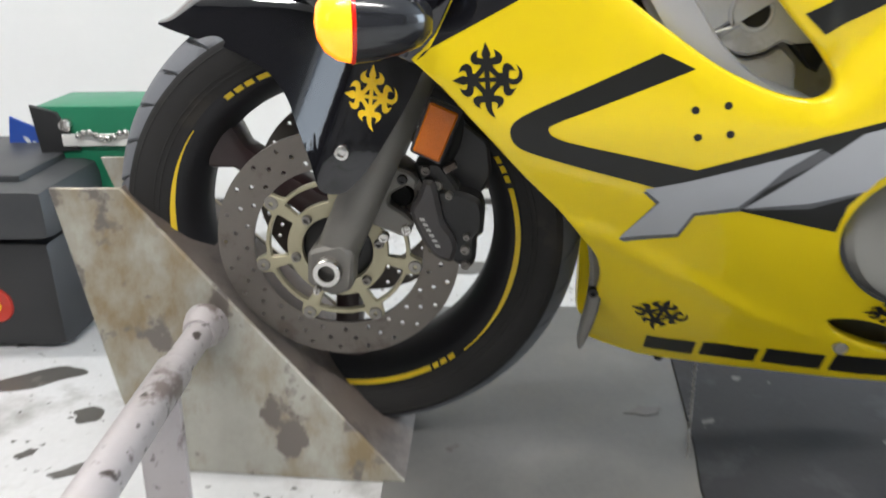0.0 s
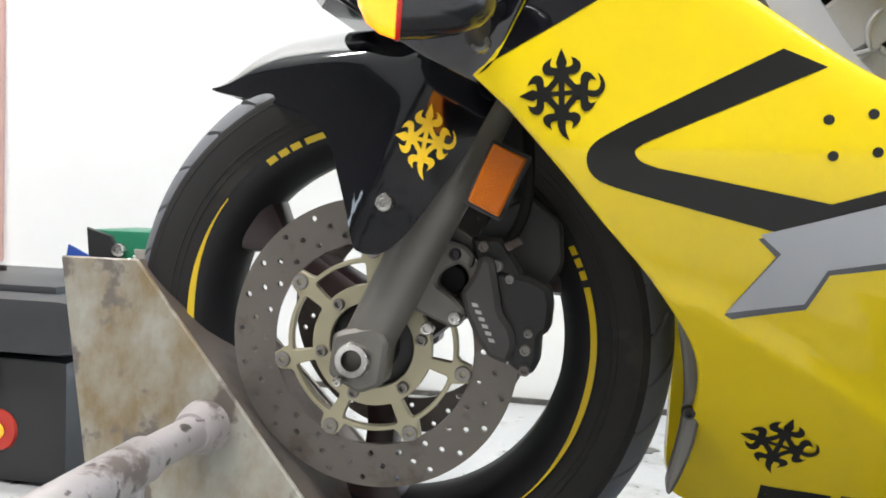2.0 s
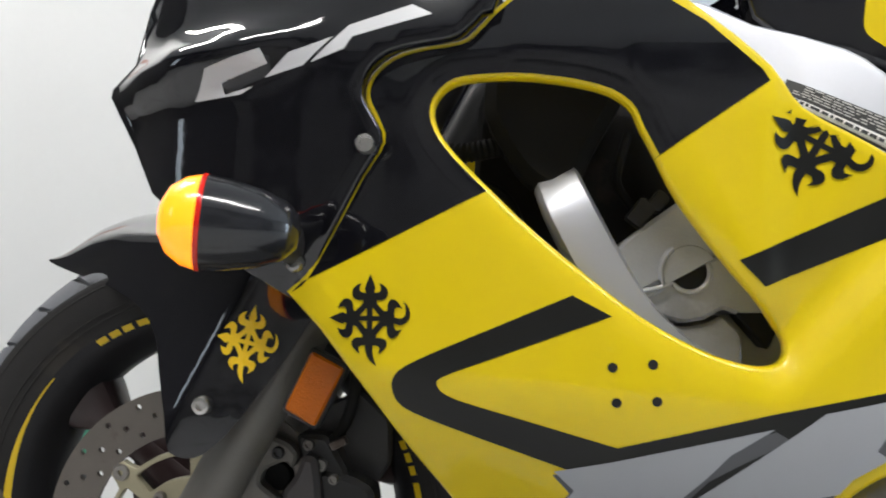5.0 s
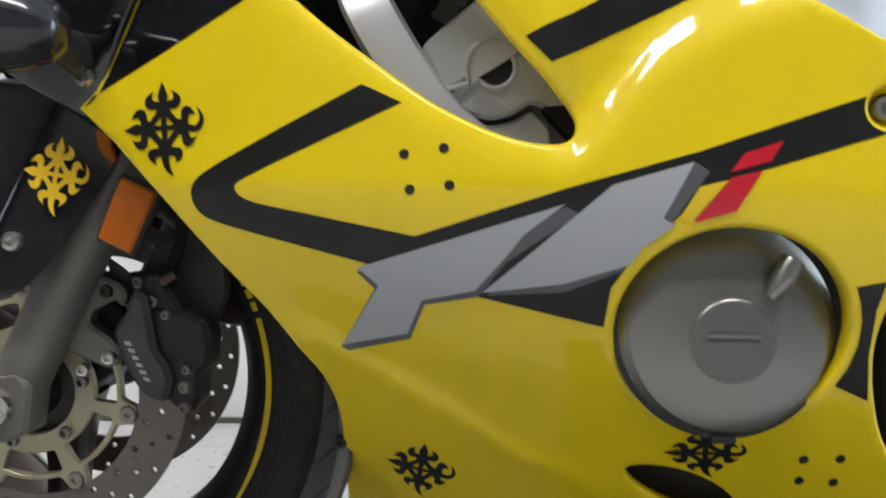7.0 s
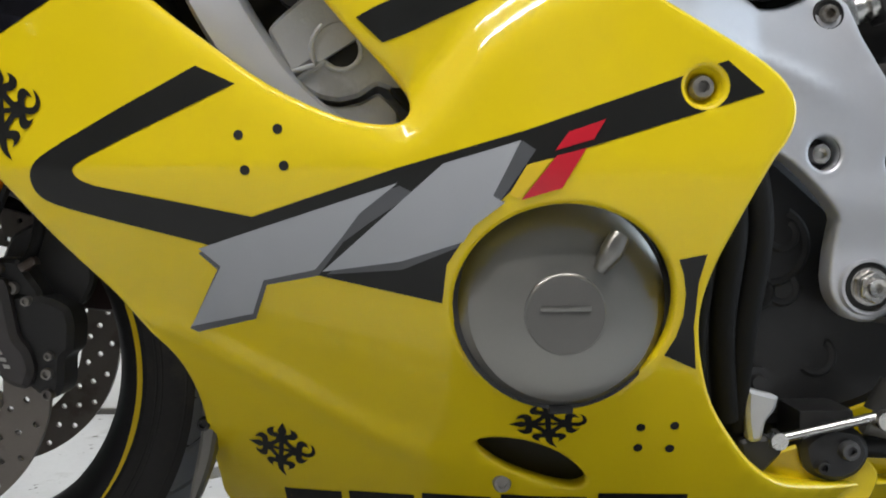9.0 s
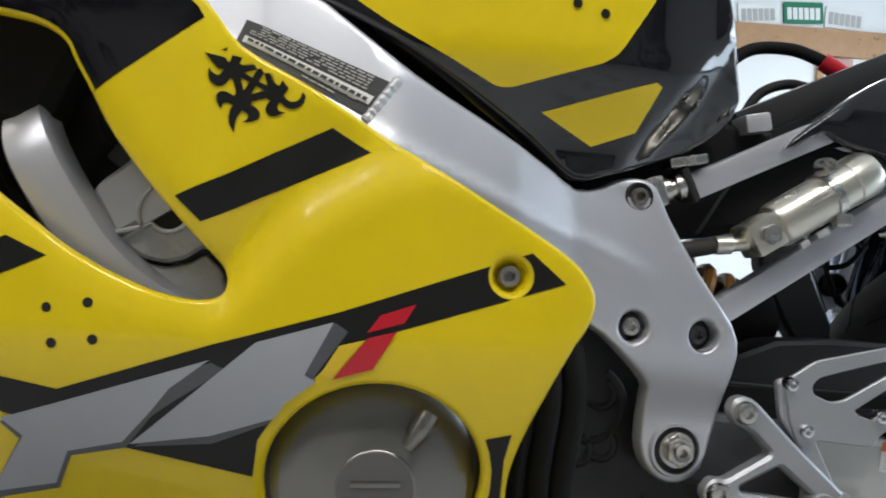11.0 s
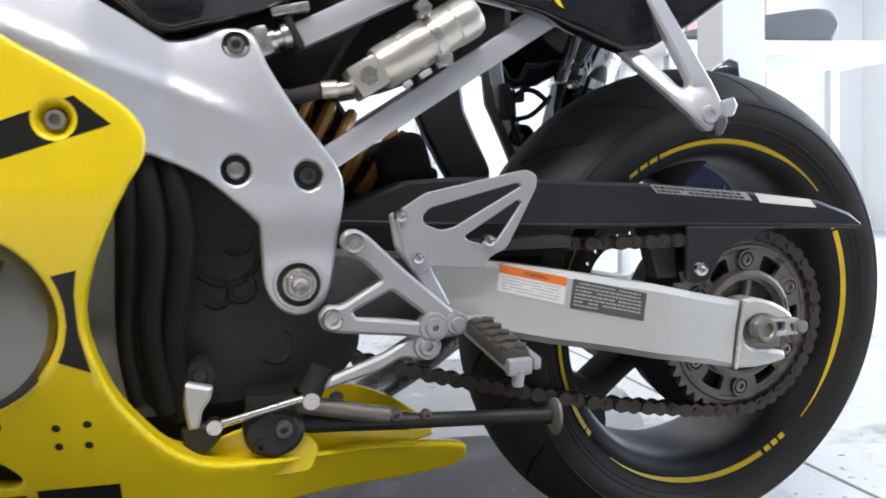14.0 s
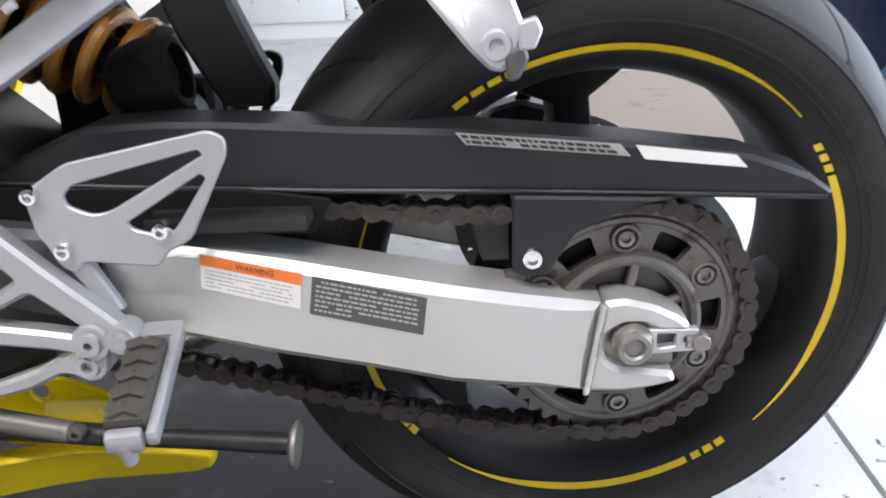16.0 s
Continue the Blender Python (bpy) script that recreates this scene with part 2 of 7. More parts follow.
CASE_GREY = material("case_dark_plastic", (0.035, 0.037, 0.040), 0.5, 0, 0.1, 10, 0.3, 0.15, 120, stain=(0.12, 0.12, 0.12), stain_scale=6, stain_cut=0.6)
CASE_BLACK = material("case_black_plastic", (0.02, 0.02, 0.021), 0.5, 0, 0.1, 15, 0.3, 0.15, 200)
GREEN = material("green_plastic", (0.01, 0.17, 0.085), 0.45, 0, 0.1, 15, 0.15, 0.08, 200)
BLUE = material("blue_plate", (0.03, 0.09, 0.42), 0.4, 0, 0.2, 20, 0.1)
DEEP_BLUE = material("deep_blue_gloss", (0.008, 0.014, 0.045), 0.25, 0.2, 0.8, 8, 0.3, 0, 200)
REFLECTION_BLUE = material("pale_blue_reflection", (0.045, 0.085, 0.20), 0.3, 0, 0.4, 8, 0.3, 0, 200)
RED_STICKER = material("red_sticker", (0.50, 0.03, 0.015), 0.4, 0, 0.2)
SIDING = material("pale_siding", (0.70, 0.72, 0.76), 0.6, 0, 0, 6, 0.06, 0.1, 80)
CEILING_WHITE = material("ceiling_white", (0.78, 0.78, 0.77), 0.8, 0, 0, 3, 0.05, 0.1, 80)
TUBE_GLOW = material("fluorescent_tube", (0.95, 0.97, 1.0), 0.4, emit=((0.95, 0.98, 1.0), 9.0))
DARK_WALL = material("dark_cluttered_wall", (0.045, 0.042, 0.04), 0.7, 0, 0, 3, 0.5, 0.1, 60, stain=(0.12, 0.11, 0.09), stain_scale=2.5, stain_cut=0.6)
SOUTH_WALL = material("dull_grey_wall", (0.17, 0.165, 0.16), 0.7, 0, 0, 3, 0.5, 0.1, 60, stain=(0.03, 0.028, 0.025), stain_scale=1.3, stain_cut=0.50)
PINK = material("pinkish_board", (0.55, 0.33, 0.28), 0.65, 0, 0, 8, 0.15, 0.2, 60)
SMOKED = material("smoked_screen", (0.02, 0.02, 0.022), 0.12, 0, 0.6, 10, 0.2)
OIL = material("dried_oil", (0.08, 0.075, 0.068), 0.4, 0, 0.2, 12, 0.4, 0.1, 120, stain=(0.16, 0.15, 0.13), stain_scale=16, stain_cut=0.58)
SEAT_GREY = material("grey_seat_cover", (0.06, 0.062, 0.066), 0.55, 0, 0, 14, 0.2, 0.2, 200)
CARDBOARD = material("cardboard", (0.20, 0.165, 0.135), 0.7, 0, 0, 6, 0.15, 0.1, 120, stain=(0.14, 0.12, 0.10), stain_scale=5, stain_cut=0.58)
GLASS = material("window_glass", (0.95, 0.97, 0.97), 0.02, 0, 0, 5, 0.02, 0, 300, rough_vary=0.01, alpha_glass=True)
GLASS.node_tree.nodes["Principled BSDF"].inputs["Transmission Weight"].default_value = 1.0
def turned_finish(m, amount):
    """Fine lathe marks running round the part."""
    b = m.node_tree.nodes["Principled BSDF"]
    b.inputs["Anisotropic"].default_value = amount
    tangent = m.node_tree.nodes.new("ShaderNodeTangent")
    tangent.direction_type, tangent.axis = "RADIAL", "Y"
    m.node_tree.links.new(tangent.outputs[0], b.inputs["Tangent"])


turned_finish(ENGINE_GREY, 0.75)
FLOOR_WORN = material("worn_concrete", (0.20, 0.20, 0.20), 0.5, 0, 0.1, 5, 0.3, 0.12, 90, stain=(0.36, 0.36, 0.35), stain_scale=9, stain_cut=0.56, stain_soft=0.14, speck=(0.09, 0.075, 0.06), speck_scale=30, speck_cut=0.64)
RAMP_STEEL = material("dirty_painted_steel", (0.13, 0.105, 0.09), 0.5, 0.1, 0, 12, 0.4, 0.2, 120, stain=(0.055, 0.042, 0.036), stain_scale=14, stain_cut=0.50, stain_soft=0.2)
ENGINE_DISC = material("engine_disc_grey", (0.15, 0.145, 0.135), 0.42, 0.5, 0, 22, 0.1, 0.1, 350)

# ---- builders ----
def rigid(name, place, label, category, group="", kind=""):
    ob = new(name)
    ob.matrix_basis = Matrix.Translation(place)
    return tagged(ob, label, category, group, kind)


def part(name, bm, mat, parent, label="", sharp=38):
    """Links a bmesh as one mesh object under a thing or a part (coordinates in the world)."""
    bmesh.ops.recalc_face_normals(bm, faces=bm.faces)
    for f in bm.faces:
        f.smooth = True
    for e in bm.edges:
        if len(e.link_faces) == 2 and e.calc_face_angle(0) > radians(sharp):
            e.smooth = False
    me = bpy.data.meshes.new(name)
    bm.to_mesh(me)
    bm.free()
    for m in mat if isinstance(mat, (list, tuple)) else [mat]:
        me.materials.append(m)
    ob = new(name, me)
    if parent is not None:
        ob.parent = parent
        if parent.type == "EMPTY":
            ob.matrix_parent_inverse = parent.matrix_basis.inverted()
    if label:
        ob["label"] = label
    return ob


def single(name, bm, mat, label, category, group="", kind="", sharp=38):
    return tagged(part(name, bm, mat, None, "", sharp), label, category, group, kind)


def spline(points, n=4, closed=False):
    """Catmull-Rom through the points."""
    p = [Vector(q) for q in points]
    c = len(p)
    out = []
    for i in range(c if closed else c - 1):
        a, b, d, e = (p[(i + k) % c] if closed else p[max(0, min(c - 1, i + k))] for k in (-1, 0, 1, 2))
        for j in range(n):
            s = j / n
            out.append(0.5 * (2 * b + (d - a) * s + (2 * a - 5 * b + 4 * d - e) * s * s + (3 * b - a - 3 * d + e) * s ** 3))
    if not closed:
        out.append(p[-1])
    return out


def rounded(points, r=0.01, n=4):
    """A closed outline with its corners rounded by up to r."""
    p = [Vector(q) for q in points]
    out = []
    for i, b in enumerate(p):
        a, d = p[i - 1], p[(i + 1) % len(p)]
        u, v = (a - b), (d - b)
        k = min(r, u.length * 0.45, v.length * 0.45)
        s, e = b + u.normalized() * k, b + v.normalized() * k
        for j in range(n + 1):
            t = j / n
            out.append((1 - t) ** 2 * s + 2 * t * (1 - t) * b + t * t * e)
    return out


def dense(loop, step):
    """The closed outline with no side longer than step."""
    p = [Vector((q[0], q[1])) for q in loop]
    out = []
    for i, a in enumerate(p):
        b = p[(i + 1) % len(p)]
        n = max(1, int((b - a).length / step))
        out += [a.lerp(b, k / n) for k in range(n)]
    return out


def inside(q, poly):
    x, y = q
    hit = False
    for i in range(len(poly)):
        (x1, y1), (x2, y2) = poly[i - 1], poly[i]
        if (y1 > y) != (y2 > y) and x < (x2 - x1) * (y - y1) / (y2 - y1) + x1:
            hit = not hit
    return hit


def fill(outline, holes=(), step=None):
    """Triangles of a flat outline with holes, on a grid of that step."""
    from mathutils import geometry
    loops = [[Vector((q[0], q[1])) for q in lp] for lp in (outline, *holes)]
    verts, edges = [], []
    for lp in loops:
        k = len(verts)
        verts += lp
        edges += [(k + i, k + (i + 1) % len(lp)) for i in range(len(lp))]
    if step:
        tup = [[(q.x, q.y) for q in lp] for lp in loops]
        rim = np.array([q for lp in tup for q in lp])
        x0, z0 = rim.min(0)
        x1, z1 = rim.max(0)
        row = 0
        z = z0 + step * 0.5
        while z < z1:
            x = x0 + step * (0.25 + 0.5 * (row % 2))
            while x < x1:
                if inside((x, z), tup[0]) and not any(inside((x, z), h) for h in tup[1:]):
                    if np.min(np.hypot(rim[:, 0] - x, rim[:, 1] - z)) > step * 0.45:
                        verts.append(Vector((x, z)))
                x += step
            z += step * 0.87
            row += 1
    v, _, f, *_ = geometry.delaunay_2d_cdt(verts, edges, [], 1, 1e-6)
    flat_loops = [[(q.x, q.y) for q in lp] for lp in loops]
    boxes = [(min(q[0] for q in h), max(q[0] for q in h), min(q[1] for q in h), max(q[1] for q in h), h) for h in flat_loops[1:]]
    keep = []
    for t in f:
        c = sum((v[i] for i in t), Vector((0, 0))) / len(t)
        if not inside((c.x, c.y), flat_loops[0]):
            continue
        if any(b[0] < c.x < b[1] and b[2] < c.y < b[3] and inside((c.x, c.y), b[4]) for b in boxes):
            continue
        keep.append(t)
    used = sorted({i for t in keep for i in t})
    at = {i: k for k, i in enumerate(used)}
    return [v[i] for i in used], [[at[i] for i in t] for t in keep]


def fill_union(polys):
    """Triangles of overlapping outlines, merged into one."""
    from mathutils import geometry
    verts, edges = [], []
    for lp in polys:
        k = len(verts)
        verts += [Vector((q[0], q[1])) for q in lp]
        edges += [(k + i, k + (i + 1) % len(lp)) for i in range(len(lp))]
    v, _, f, *_ = geometry.delaunay_2d_cdt(verts, edges, [], 0, 1e-6)
    keep = []
    for t in f:
        c = sum((v[i] for i in t), Vector((0, 0))) / len(t)
        if any(inside((c.x, c.y), [(q[0], q[1]) for q in lp]) for lp in polys):
            keep.append(t)
    used = sorted({i for t in keep for i in t})
    at = {i: k for k, i in enumerate(used)}
    return [v[i] for i in used], [[at[i] for i in t] for t in keep]


def plate(bm, outline, y0, y1, holes=(), bevel=0.0):
    """A flat plate with the outline in x and z, from y0 (near side) to y1, edges chamfered."""
    v, f = fill(outline, holes)
    rings = [(y0, 0.0), (y1, 0.0)] if not bevel else [(y0, bevel), (y0 + bevel, 0.0), (y1 - bevel, 0.0), (y1, bevel)]
    edge_count = {}
    for t in f:
        for i in range(len(t)):
            a, b = t[i], t[(i + 1) % len(t)]
            edge_count.setdefault((min(a, b), max(a, b)), []).append((a, b, t))
    border = [e[0] for e in edge_count.values() if len(e) == 1]
    out = {}
    for a, b, t in border:
        c = sum((v[i] for i in t), Vector((0, 0))) / len(t)
        d = (v[b] - v[a])
        nrm = Vector((d.y, -d.x)).normalized() if d.length > 0 else Vector((0, 0))
        if nrm.dot((v[a] + v[b]) / 2 - c) < 0:
            nrm = -nrm
        for i in (a, b):
            out[i] = out.get(i, Vector((0, 0))) + nrm
    out = {i: n.normalized() for i, n in out.items()}

    def ring(y, ins):
        return [bm.verts.new((q.x - out[i].x * ins if i in out else q.x, y, q.y - out[i].y * ins if i in out else q.y)) for i, q in enumerate(v)]
    near, far = ring(*rings[0]), ring(*rings[-1])
    for t in f:
        bm.faces.new([near[i] for i in t])
        bm.faces.new([far[i] for i in reversed(t)])
    levels = [{i: near[i] for i in out}]
    for y, ins in rings[1:-1]:
        levels.append({i: bm.verts.new((v[i].x - out[i].x * ins, y, v[i].y - out[i].y * ins)) for i in out})
    levels.append({i: far[i] for i in out})
    for a, b, _ in border:
        for lo, hi in zip(levels, levels[1:]):
            bm.faces.new((lo[a], lo[b], hi[b], hi[a]))
    return bm


def box(bm, centre, size, bevel=0.0, turn=None):
    m = Matrix.Translation(centre) @ (turn.to_4x4() if turn else Matrix()) @ Matrix.Diagonal((*size, 1))
    r = bmesh.ops.create_cube(bm, size=1.0, matrix=m)
    if bevel:
        es = list({e for v in r["verts"] for e in v.link_edges})
        bmesh.ops.bevel(bm, geom=es, offset=bevel, segments=2, affect="EDGES", profile=0.6)
    return bm


def lathe(bm, profile, centre, axis=(0, 1, 0), segs=48, start=0.0, end=360.0, closed=False):
    """Turns a profile of (radius, along) round an axis through the centre. Angles go from x towards z for the y axis."""
    ax = Vector(axis).normalized()
    ref = Vector((1, 0, 0)) if abs(ax.x) < 0.9 else Vector((0, 0, 1))
    u = (ref - ax * ref.dot(ax)).normalized()
    w = u.cross(ax) if abs(ax.y) > 0.9 else ax.cross(u)
    if abs(ax.y) > 0.9:
        w = Vector((0, 0, 1))
    full = abs(end - start) >= 359.9
    rows = []
    for i in range(segs + (0 if full else 1)):
        a = radians(start + (end - start) * i / segs)
        d = u * math.cos(a) + w * math.sin(a)
        rows.append([bm.verts.new(Vector(centre) + d * r + ax * h) for r, h in profile])
    n = len(rows)
    for i in range(n if full else n - 1):
        a, b = rows[i], rows[(i + 1) % n]
        m = len(profile)
        for j in range(m if closed else m - 1):
            k = (j + 1) % m
            f = [a[j], a[k], b[k], b[j]]
            if profile[j][0] == 0:
                f = [a[j], a[k], b[k]]
            elif profile[k][0] == 0:
                f = [a[j], a[k], b[j]]
            bm.faces.new(f)
    if not full and closed:
        bm.faces.new(rows[0])
        bm.faces.new(list(reversed(rows[-1])))
    bmesh.ops.remove_doubles(bm, verts=bm.verts, dist=1e-6)
    return bm


def tube(bm, points, r, segs=12, caps=True, taper=None, flat=1.0):
    """A round bar along the points; r may be a list of radii."""
    p = [Vector(q) for q in points]
    radii = r if isinstance(r, (list, tuple)) else [r] * len(p)
    rows = []
    up = Vector((0, 0.3, 1)).normalized()
    for i, q in enumerate(p):
        t = (p[min(i + 1, len(p) - 1)] - p[max(i - 1, 0)]).normalized()
        side = t.cross(up)
        if side.length < 1e-3:
            side = t.cross(Vector((1, 0, 0)))
        side.normalize()
        nrm = side.cross(t)
        up = nrm
        rows.append([bm.verts.new(q + (side * math.cos(2 * math.pi * k / segs) * flat + nrm * math.sin(2 * math.pi * k / segs)) * radii[i]) for k in range(segs)])
    for a, b in zip(rows, rows[1:]):
        for k in range(segs):
            bm.faces.new((a[k], a[(k + 1) % segs], b[(k + 1) % segs], b[k]))
    if caps:
        bm.faces.new(list(reversed(rows[0])))
        bm.faces.new(rows[-1])
    return bm


def socket_bolt(name, x, y, z, r, parent, mat=STEEL, out=0.006, label=""):
    """A round-headed socket bolt, its head facing the near side."""
    bm = bmesh.new()
    lathe(bm, [(0, -out * 0.35), (r * 0.45, -out * 0.35), (r * 0.5, -out), (r * 0.85, -out * 0.95), (r, -out * 0.5), (r, 0.004), (0, 0.004)], (x, y, z), segs=20)
    return part(name, bm, mat, parent, label)


def hex_nut(bm, x, y, z, r, h):
    r2 = bmesh.ops.create_cone(bm, cap_ends=True, segments=6, radius1=r, radius2=r, depth=h, matrix=Matrix.Translation((x, y - h / 2, z)) @ pose(0, 0, 0, 90, 0, 0))
    es = list({e for v in r2["verts"] for e in v.link_edges})
    bmesh.ops.bevel(bm, geom=es, offset=r * 0.08, segments=1, affect="EDGES")
    return bm


def sheet(bm, outline, skin, off=0.0, holes=(), step=0.016, lip=(), mirror=None):
    """A shell over the outline in x and z whose y follows skin(x, z); lip: (outward, inward) steps of a rolled edge."""
    v, f = fill(outline, holes, step)
    vs = []
    for q in v:
        y = skin(q.x, q.y) + off
        vs.append(bm.verts.new((q.x, 2 * mirror - y if mirror is not None else y, q.y)))
    for t in f:
        bm.faces.new([vs[i] for i in t])
    if lip:
        edge_count = {}
        for t in f:
            for i in range(len(t)):
                a, b = t[i], t[(i + 1) % len(t)]
                edge_count.setdefault((min(a, b), max(a, b)), []).append((a, b, t))
        border = [e[0] for e in edge_count.values() if len(e) == 1]
        out = {}
        for a, b, t in border:
            c = sum((v[i] for i in t), Vector((0, 0))) / len(t)
            d = v[b] - v[a]
            nrm = Vector((d.y, -d.x)).normalized()
            if nrm.dot((v[a] + v[b]) / 2 - c) < 0:
                nrm = -nrm
            for i in (a, b):
                out[i] = out.get(i, Vector((0, 0))) + nrm
        out = {i: n.normalized() for i, n in out.items()}
        last = {i: vs[i] for i in out}
        side = -1.0 if mirror is not None else 1.0
        for grow, deep in lip:
            here = {}
            for i, n in out.items():
                y = vs[i].co.y + deep * side
                here[i] = bm.verts.new((v[i].x + n.x * grow, y, v[i].y + n.y * grow))
            for a, b, _ in border:
                bm.faces.new((last[a], last[b], here[b], here[a]))
            last = here
    return bm



# ---- the garage ----
MID = 0.03            # the motorcycle's middle plane
WALL_Y = 1.06         # the painted wall beyond the motorcycle
CEILING_Z = 2.7


def slab(name, x0, x1, y0, y1, z0, z1, mat, label, category, parent=None, bevel=0.0):
    bm = bmesh.new()
    box(bm, ((x0 + x1) / 2, (y0 + y1) / 2, (z0 + z1) / 2), (x1 - x0, y1 - y0, z1 - z0), bevel)
    ob = part(name, bm, mat, parent)
    if parent is None:
        tagged(ob, label, category, kind="structure")
    return ob


FAR_Y = 4.7
EAST = 5.6
ground = slab("ground", -60, 60, -60, 60, -0.12, -0.004, CONCRETE, "pale concrete ground outside the garage", "ground")
floor = slab("floor", -3.2, EAST, -3.0, FAR_Y, -0.06, 0.0, CONCRETE, "pale concrete garage floor with dark oil stains", "floor")
slab("wall_north", -3.2, 0.62, WALL_Y, WALL_Y + 0.14, 0.0, CEILING_Z, WALL_WHITE, "white painted garage partition wall, scuffed", "wall")
slab("wall_far", -3.2, EAST, FAR_Y, FAR_Y + 0.14, 0.0, CEILING_Z, WALL_WHITE, "white painted far wall with plank base", "wall")
# west side: wall with an unseen window opening, added for streaks in glossy paint
WIN_Y, WIN_Z = (-1.80, -1.34), (0.9, 2.0)
west = slab("wall_west", -3.34, -3.2, -3.14, FAR_Y + 0.14, 0.0, WIN_Z[0], DARK_WALL, "dark garage wall with an added window opening", "wall")
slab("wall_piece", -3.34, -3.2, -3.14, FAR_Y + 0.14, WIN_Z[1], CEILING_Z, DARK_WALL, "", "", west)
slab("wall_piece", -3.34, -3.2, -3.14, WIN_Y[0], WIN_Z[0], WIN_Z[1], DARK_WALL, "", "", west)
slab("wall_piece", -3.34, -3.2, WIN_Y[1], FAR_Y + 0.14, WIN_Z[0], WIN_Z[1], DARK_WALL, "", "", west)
win = rigid("added_window", (-3.27, -1.57, 0.9), "unseen narrow white framed window added for streak reflections", "window", kind="structure")
for y0, y1, z0, z1 in ((-1.80, -1.75, 0.9, 2.0), (-1.39, -1.34, 0.9, 2.0), (-1.75, -1.39, 0.9, 0.95), (-1.75, -1.39, 1.95, 2.0)):
    slab("added_window_frame", -3.30, -3.24, y0, y1, z0, z1, WALL_WHITE, "", "", win)
pane = slab("pane", -3.272, -3.268, -1.75, -1.39, 0.95, 1.95, GLASS, "", "", win)
pane.visible_shadow = False
# added lamp in that opening; its reflection draws the narrow streaks
area_lamp("window_streak_lamp", (-3.22, -1.57, 1.45), (0, -1.3, 1.0), 0.36, 1.0, STREAK_WATTS, (0.80, 0.90, 1.0))
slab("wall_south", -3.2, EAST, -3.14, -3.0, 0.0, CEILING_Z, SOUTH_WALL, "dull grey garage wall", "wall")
# east side: garage door opening with jambs and a lintel
slab("wall_east", EAST, EAST + 0.14, -3.14, -1.2, 0.0, CEILING_Z, WALL_WHITE, "white painted wall beside the garage door", "wall")
slab("wall_east_inner", EAST, EAST + 0.14, 3.9, FAR_Y + 0.14, 0.0, CEILING_Z, WALL_WHITE, "white painted wall beside the garage door", "wall")
slab("lintel", EAST, EAST + 0.14, -1.2, 3.9, 2.25, CEILING_Z, WALL_WHITE, "white lintel over the open garage door", "lintel")
slab("ceiling", -3.34, EAST + 0.14, -3.14, FAR_Y + 0.14, CEILING_Z, CEILING_Z + 0.1, CEILING_WHITE, "white garage ceiling", "ceiling")
slab("wall_trim", -1.46, -1.316, WALL_Y - 0.02, WALL_Y - 0.002, 0.26, 1.6, PINK, "pinkish wooden board on the white wall", "trim", bevel=0.003)
slab("baseboard", -3.2, 0.62, WALL_Y - 0.012, WALL_Y - 0.002, 0.0, 0.012, OIL, "thin dark line along the wall base", "baseboard")
area_lamp("door_daylight", (EAST - 0.05, 1.35, 1.2), (0, 1.0, 0.9), 4.8, 2.1, DOOR_WATTS, (0.72, 0.86, 1.0))


def flat(outline, z0, z1, bevel=0.0):
    """A flat sheet with its outline in x and y."""
    bm = bmesh.new()
    plate(bm, outline, -z1, -z0, bevel=bevel)
    for v in bm.verts:
        v.co = Vector((v.co.x, v.co.z, -v.co.y))
    return bm


# dark rubber mat and mottled grey floor area under the motorcycle
single("floor_mat", flat([(0.45, -0.5), (0.45, -0.4), (0.444, -0.1), (0.453, -0.01), (0.459, 0.12), (0.464, 0.256), (0.47, 0.34), (0.62, 0.50), (0.95, 0.60), (1.25, 0.56), (1.40, 0.44), (1.42, -0.2), (1.41, -0.5)], 0.0, 0.006, 0.002), MAT_RUBBER, "dark worn rubber mat on the garage floor", "mat")
single("floor_grey_area", flat([(0.03, -0.4), (0.05, -0.2), (0.03, 0.2), (0.05, 0.43), (0.34, 0.437), (0.50, 0.43), (0.468, 0.256), (0.459, -0.01), (0.450, -0.1), (0.455, -0.4)], 0.0, 0.003, 0.001), FLOOR_GREY, "mottled grey area of floor under the front wheel", "mat")
single("floor_patch", flat(spline([(0.52, 0.40), (0.50, 0.75), (0.70, 1.10), (1.10, 1.28), (1.50, 1.22), (1.66, 0.90), (1.58, 0.55), (1.45, 0.40), (1.0, 0.38)], 3, True), 0.0, 0.0016), FLOOR_WORN, "worn grey patch on the concrete floor", "floor", kind="structure")
for k, (x, y, sx, sy, a) in enumerate([(-0.633, 0.272, 0.05, 0.03, 0.3), (-0.55, 0.15, 0.13, 0.05, 0.4), (-0.42, 0.04, 0.035, 0.03, 0.0), (-0.37, -0.09, 0.06, 0.02, 0.5), (-0.46, -0.06, 0.03, 0.015, 0.8), (0.40, 0.08, 0.04, 0.02, 0.1), (-0.3, 0.35, 0.05, 0.03, 0.2), (0.12, 0.62, 0.09, 0.05, 0.5), (0.3, 0.75, 0.06, 0.03, 0.1), (-0.75, 0.1, 0.07, 0.04, 1.0)]):
    ring = []
    rnd = random.Random(k + 3)
    wob = [rnd.uniform(0.6, 1.25) for _ in range(11)]
    for i in range(11):
        t = 2 * math.pi * i / 11
        u, w = math.cos(t) * sx * wob[i] * 0.65, math.sin(t) * sy * wob[i] * 0.65
        ring.append((x + u * math.cos(a) - w * math.sin(a), y + u * math.sin(a) + w * math.cos(a)))
    single("oil_stain", flat(spline(ring, 3, True), 0.0, 0.0042 if 0.02 < x < 0.45 and y < 0.43 else 0.0012), OIL, "dark dried oil stain on the concrete floor", "stain", group="oil stains on the floor", kind="stuff")

